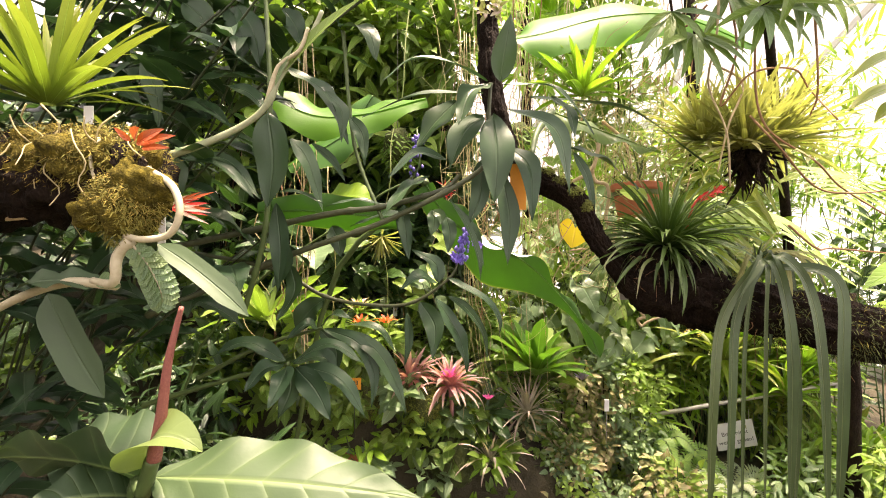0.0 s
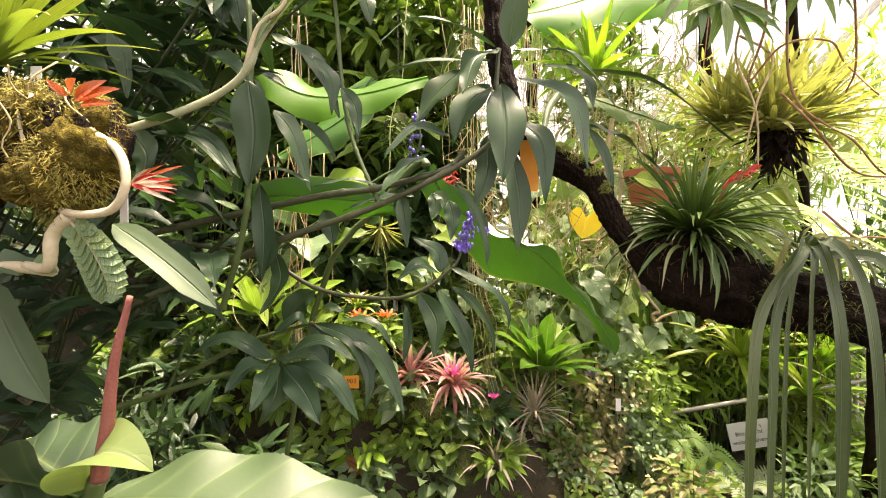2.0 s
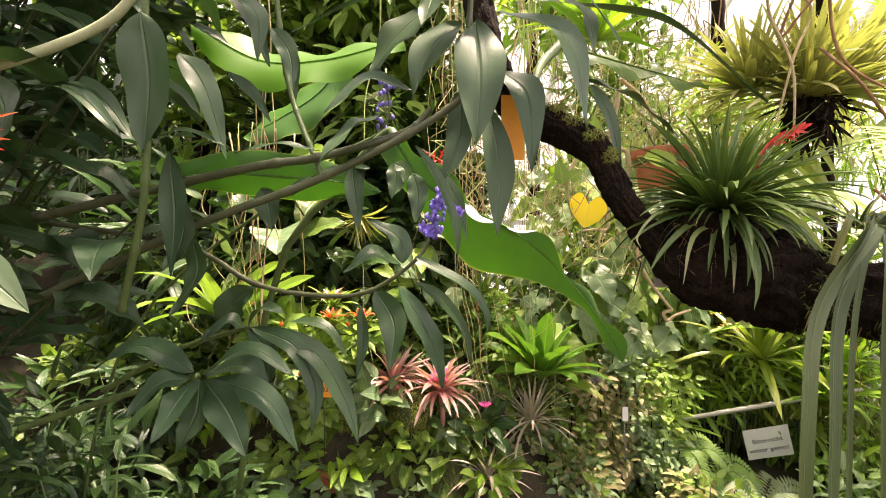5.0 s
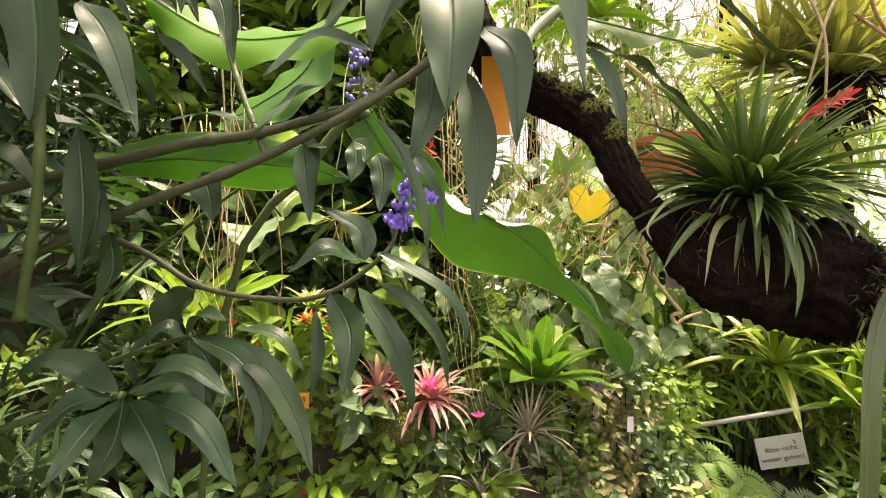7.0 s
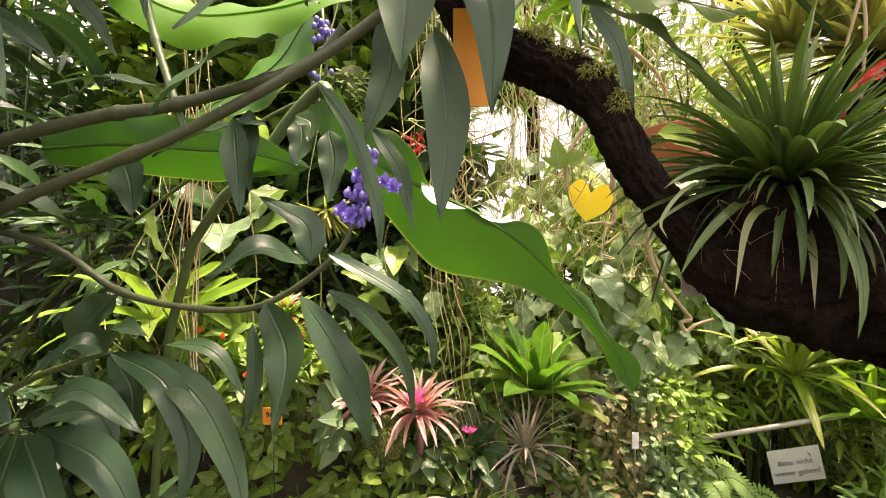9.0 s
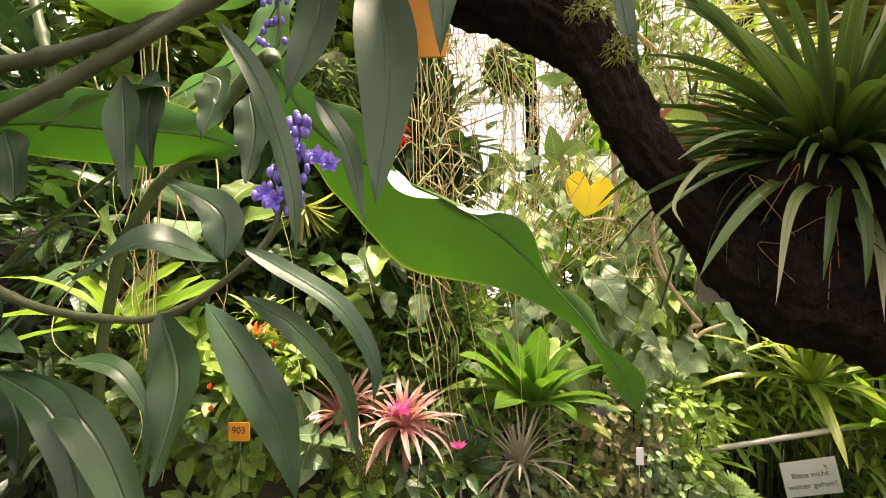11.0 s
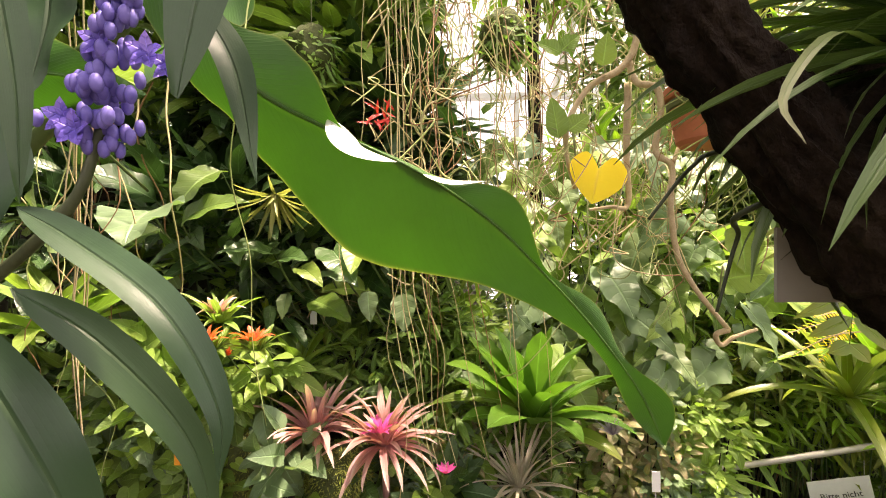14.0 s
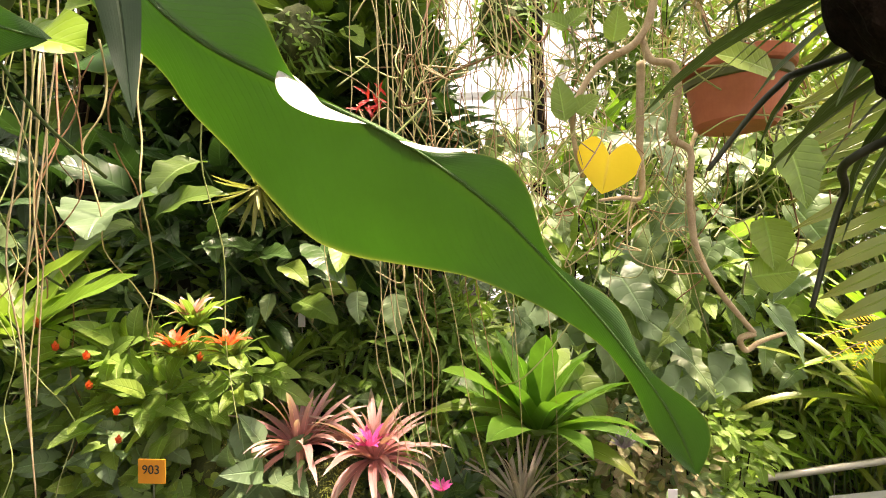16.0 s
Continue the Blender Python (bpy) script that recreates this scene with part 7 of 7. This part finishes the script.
for dx in (0, 6, 14, 24, 34):
    k = (1.85 - 1.034) / 784
    top = arr((-0.593, 1.850, 2.074)) + arr((dx * k, 0.01 * dx / 8, 0.0))
    hanging("hanging_root", dangle(float(top[0]), float(top[1]), 2.6, 1.3 - dx * 0.006, wr, 0.018, 9), 0.0024, (ROOT, VINEBARK)[dx % 4 // 2], "thin aerial root hanging down in a bundle", "root", HR, r1=0.0014, n=50, sides=5)

# leafy front of the rockery with small orange flowers
for j, (c, mt, sh, L, W) in enumerate((((-0.632, 2.050, 1.316), LIGHT, "heart", 0.075, 0.055), ((-0.574, 2.120, 1.284), LIGHT, "ovate", 0.11, 0.05), ((-0.676, 2.050, 1.206), GREYGREEN, "heart", 0.07, 0.055), ((-0.562, 2.050, 1.194), LIGHT, "heart", 0.07, 0.055),
        ((-0.470, 2.100, 1.219), LIGHT, "ovate", 0.12, 0.045), ((-0.415, 2.140, 1.206), MID, "ovate", 0.12, 0.045), ((-0.634, 2.050, 1.098), GREYGREEN, "heart", 0.07, 0.055), ((-0.566, 2.080, 1.043), LIGHT, "heart", 0.065, 0.05), ((-0.441, 2.120, 1.040), LIGHT, "heart", 0.05, 0.04),
        ((-0.706, 2.050, 1.014), MID, "ovate", 0.09, 0.045), ((-0.530, 2.100, 1.119), GREYGREEN, "heart", 0.07, 0.055), ((-0.234, 2.150, 1.015), GREYGREEN, "ovate", 0.11, 0.055), ((-0.335, 2.200, 1.249), LIGHT, "ovate", 0.12, 0.05), ((-0.763, 2.050, 1.109), LIGHT, "heart", 0.07, 0.055),
        ((-0.147, 2.450, 1.217), MID, "lance", 0.09, 0.018), ((-0.055, 2.450, 1.126), FERN, "lance", 0.09, 0.018), ((-0.682, 2.300, 1.387), GREYGREEN, "ovate", 0.1, 0.05), ((-0.458, 2.100, 0.965), LIGHT, "heart", 0.06, 0.05))):
    shrub("ground_cover", c, 0.1, 34, L, W, sh, mt, "light green creeping plant at the rockery's front", "ground cover", GC, seed=1600 + j, twigs=2, flat=0.9, lobes=0.18 if sh == "heart" else 0.0, k=4 if sh == "heart" else 2, root=(c[0], c[1] + 0.12, bed_height(c[0], c[1] + 0.12) - 0.02), facing=(0, -0.8, 0.8))
for c in ((-0.625, 1.970, 1.359), (-0.553, 1.970, 1.339), (-0.667, 1.970, 1.411), (-0.547, 1.970, 1.274), (-0.484, 1.970, 1.218), (-0.488, 1.980, 1.151), (-0.312, 2.000, 1.330), (-0.281, 2.050, 1.364)):
    fl = thing("orange_flower", c, "small orange-red tubular flower on a creeper", "flower", "small orange flowers")
    for j in range(5):
        a = radians(j * 72 + 20)
        leaf(fl, c, arr(c) + arr((0.35 + 0.3 * math.cos(a), -0.5, 0.6 + 0.35 * math.sin(a))) * 0.028, 0.012, REDORANGE, "petal", n=5, k=2, sag=0.3)
    part("stalk", tube("stalk", [c, (c[0], c[1] + 0.05, c[2] - 0.02), (c[0] + 0.01, c[1] + 0.13, c[2] - 0.09)], 0.0013, 0.0016, CANE, n=8, sides=5), fl)
for q0, q1, w in (((-0.736, 1.980, 1.384), (-0.418, 1.950, 1.530), 0.055), ((-0.745, 1.970, 1.437), (-0.539, 1.950, 1.581), 0.06), ((-0.737, 2.000, 1.393), (-0.517, 2.000, 1.542), 0.045)):
    broad(q0, q1, w, LIME, "long glossy lime-green strap leaf", "oblong", 0.35, (-0.3, -0.7, 0.7))
for q0, q1, w in (((-0.016, 2.250, 1.465), (-0.003, 2.220, 1.376), 0.06), ((0.091, 2.250, 1.457), (0.098, 2.220, 1.346), 0.075), ((-0.307, 2.350, 1.448), (-0.302, 2.300, 1.370), 0.05), ((-0.285, 2.120, 1.150), (-0.244, 2.080, 1.050), 0.055), ((-0.235, 2.120, 1.073), (-0.251, 2.080, 0.988), 0.055)):
    broad(q0, q1, w, GREYGREEN, "grey-green oval hanging leaf", "ovate", 0.4, (0, -1, 0.3))

# mound of small bronze leaves beside the bird's nest bromeliad
for j, c in enumerate(((0.775, 2.480, 0.967), (0.905, 2.500, 1.035), (1.040, 2.500, 1.010), (0.649, 2.420, 0.771), (0.813, 2.450, 0.794), (0.957, 2.450, 0.819), (1.104, 2.480, 0.807), (0.702, 2.400, 0.625), (0.874, 2.420, 0.627), (1.015, 2.420, 0.640), (1.188, 2.550, 0.943), (0.549, 2.350, 0.640), (0.954, 2.500, 0.910), (1.126, 2.500, 0.636))):
    shrub("ground_cover", c, 0.11, 95, 0.05, 0.026, "ovate", (BRONZE, GREYGREEN, LIGHT, MID)[j % 4], "mound of small bronze and grey-green leaves", "ground cover", GC, seed=1700 + j, twigs=2, root=(c[0], c[1] + 0.1, bed_height(c[0], c[1] + 0.1) - 0.02), facing=(0, -0.7, 0.8), stem=BARK)

# sunlit plants between the limb and the glazing
for j in range(22):
    c = (br.uniform(1.9, 3.6), br.uniform(3.1, 4.2), br.uniform(1.9, 3.1))
    shrub("leafy_shrub", c, 0.26, 110, 0.16, 0.022, "lance", (YELLOWGREEN, LIGHT, PALE, LIME)[j % 4], "sunlit yellow-green narrow-leaved shrub near the glazing", "shrub", BG, seed=1800 + j, root=(c[0], c[1], 0.1), twigs=1)
for j, c in enumerate(((1.62, 2.42, 1.22), (2.22, 2.6, 1.15), (2.35, 2.9, 0.95))):
    rosette("bromeliad", c, 20, 0.42, 0.045, (LIME, YELLOWGREEN)[j % 2], "sunlit yellow-green bromeliad with arching strap leaves", inner=75, outer=15, bend=(0.3, 0.9), seed=1900 + j, k=4)
for j in range(18):
    c = (br.uniform(1.05, 2.5), br.uniform(3.2, 4.0), br.uniform(1.4, 2.6))
    shrub("leafy_shrub", c, 0.24, 100, 0.15, 0.024, "lance", (LIGHT, YELLOWGREEN, MID, PALE)[j % 4], "sunlit yellow-green narrow-leaved shrub near the glazing", "shrub", BG, seed=1850 + j, root=(c[0], c[1], 0.1), twigs=1)

# mossy foot of the rockery
for j in range(14):
    x, y = -0.15 + 0.05 * j, 1.92 + 0.2 * ((j * 0.618) % 1)
    shrub("ground_cover", (x, y, bed_height(x, y) + 0.03), 0.1, 60, 0.06, 0.032, ("ovate", "heart")[j % 2], (MID, BRONZE, DEEP, LIGHT)[j % 4], "low bronze-green plants at the foot of the rockery", "ground cover", GC, seed=2000 + j, twigs=2, flat=0.7, root=(x, y, bed_height(x, y) - 0.02), facing=(0, -0.7, 0.8))

# bright low plants behind the rail
for j in range(26):
    c = (1.35 + 1.3 * ((j * 0.618) % 1), 3.02 + 0.4 * ((j * 0.382) % 1), 0.55 + 0.6 * ((j * 0.271) % 1))
    shrub("leafy_shrub", c, 0.17, 70, 0.16, 0.03, ("lance", "ovate")[j % 2], (LIME, YELLOWGREEN, LIGHT)[j % 3], "bright yellow-green leafy plant behind the rail", "shrub", BG, seed=2100 + j, root=(c[0], c[1], 0.05), twigs=2)
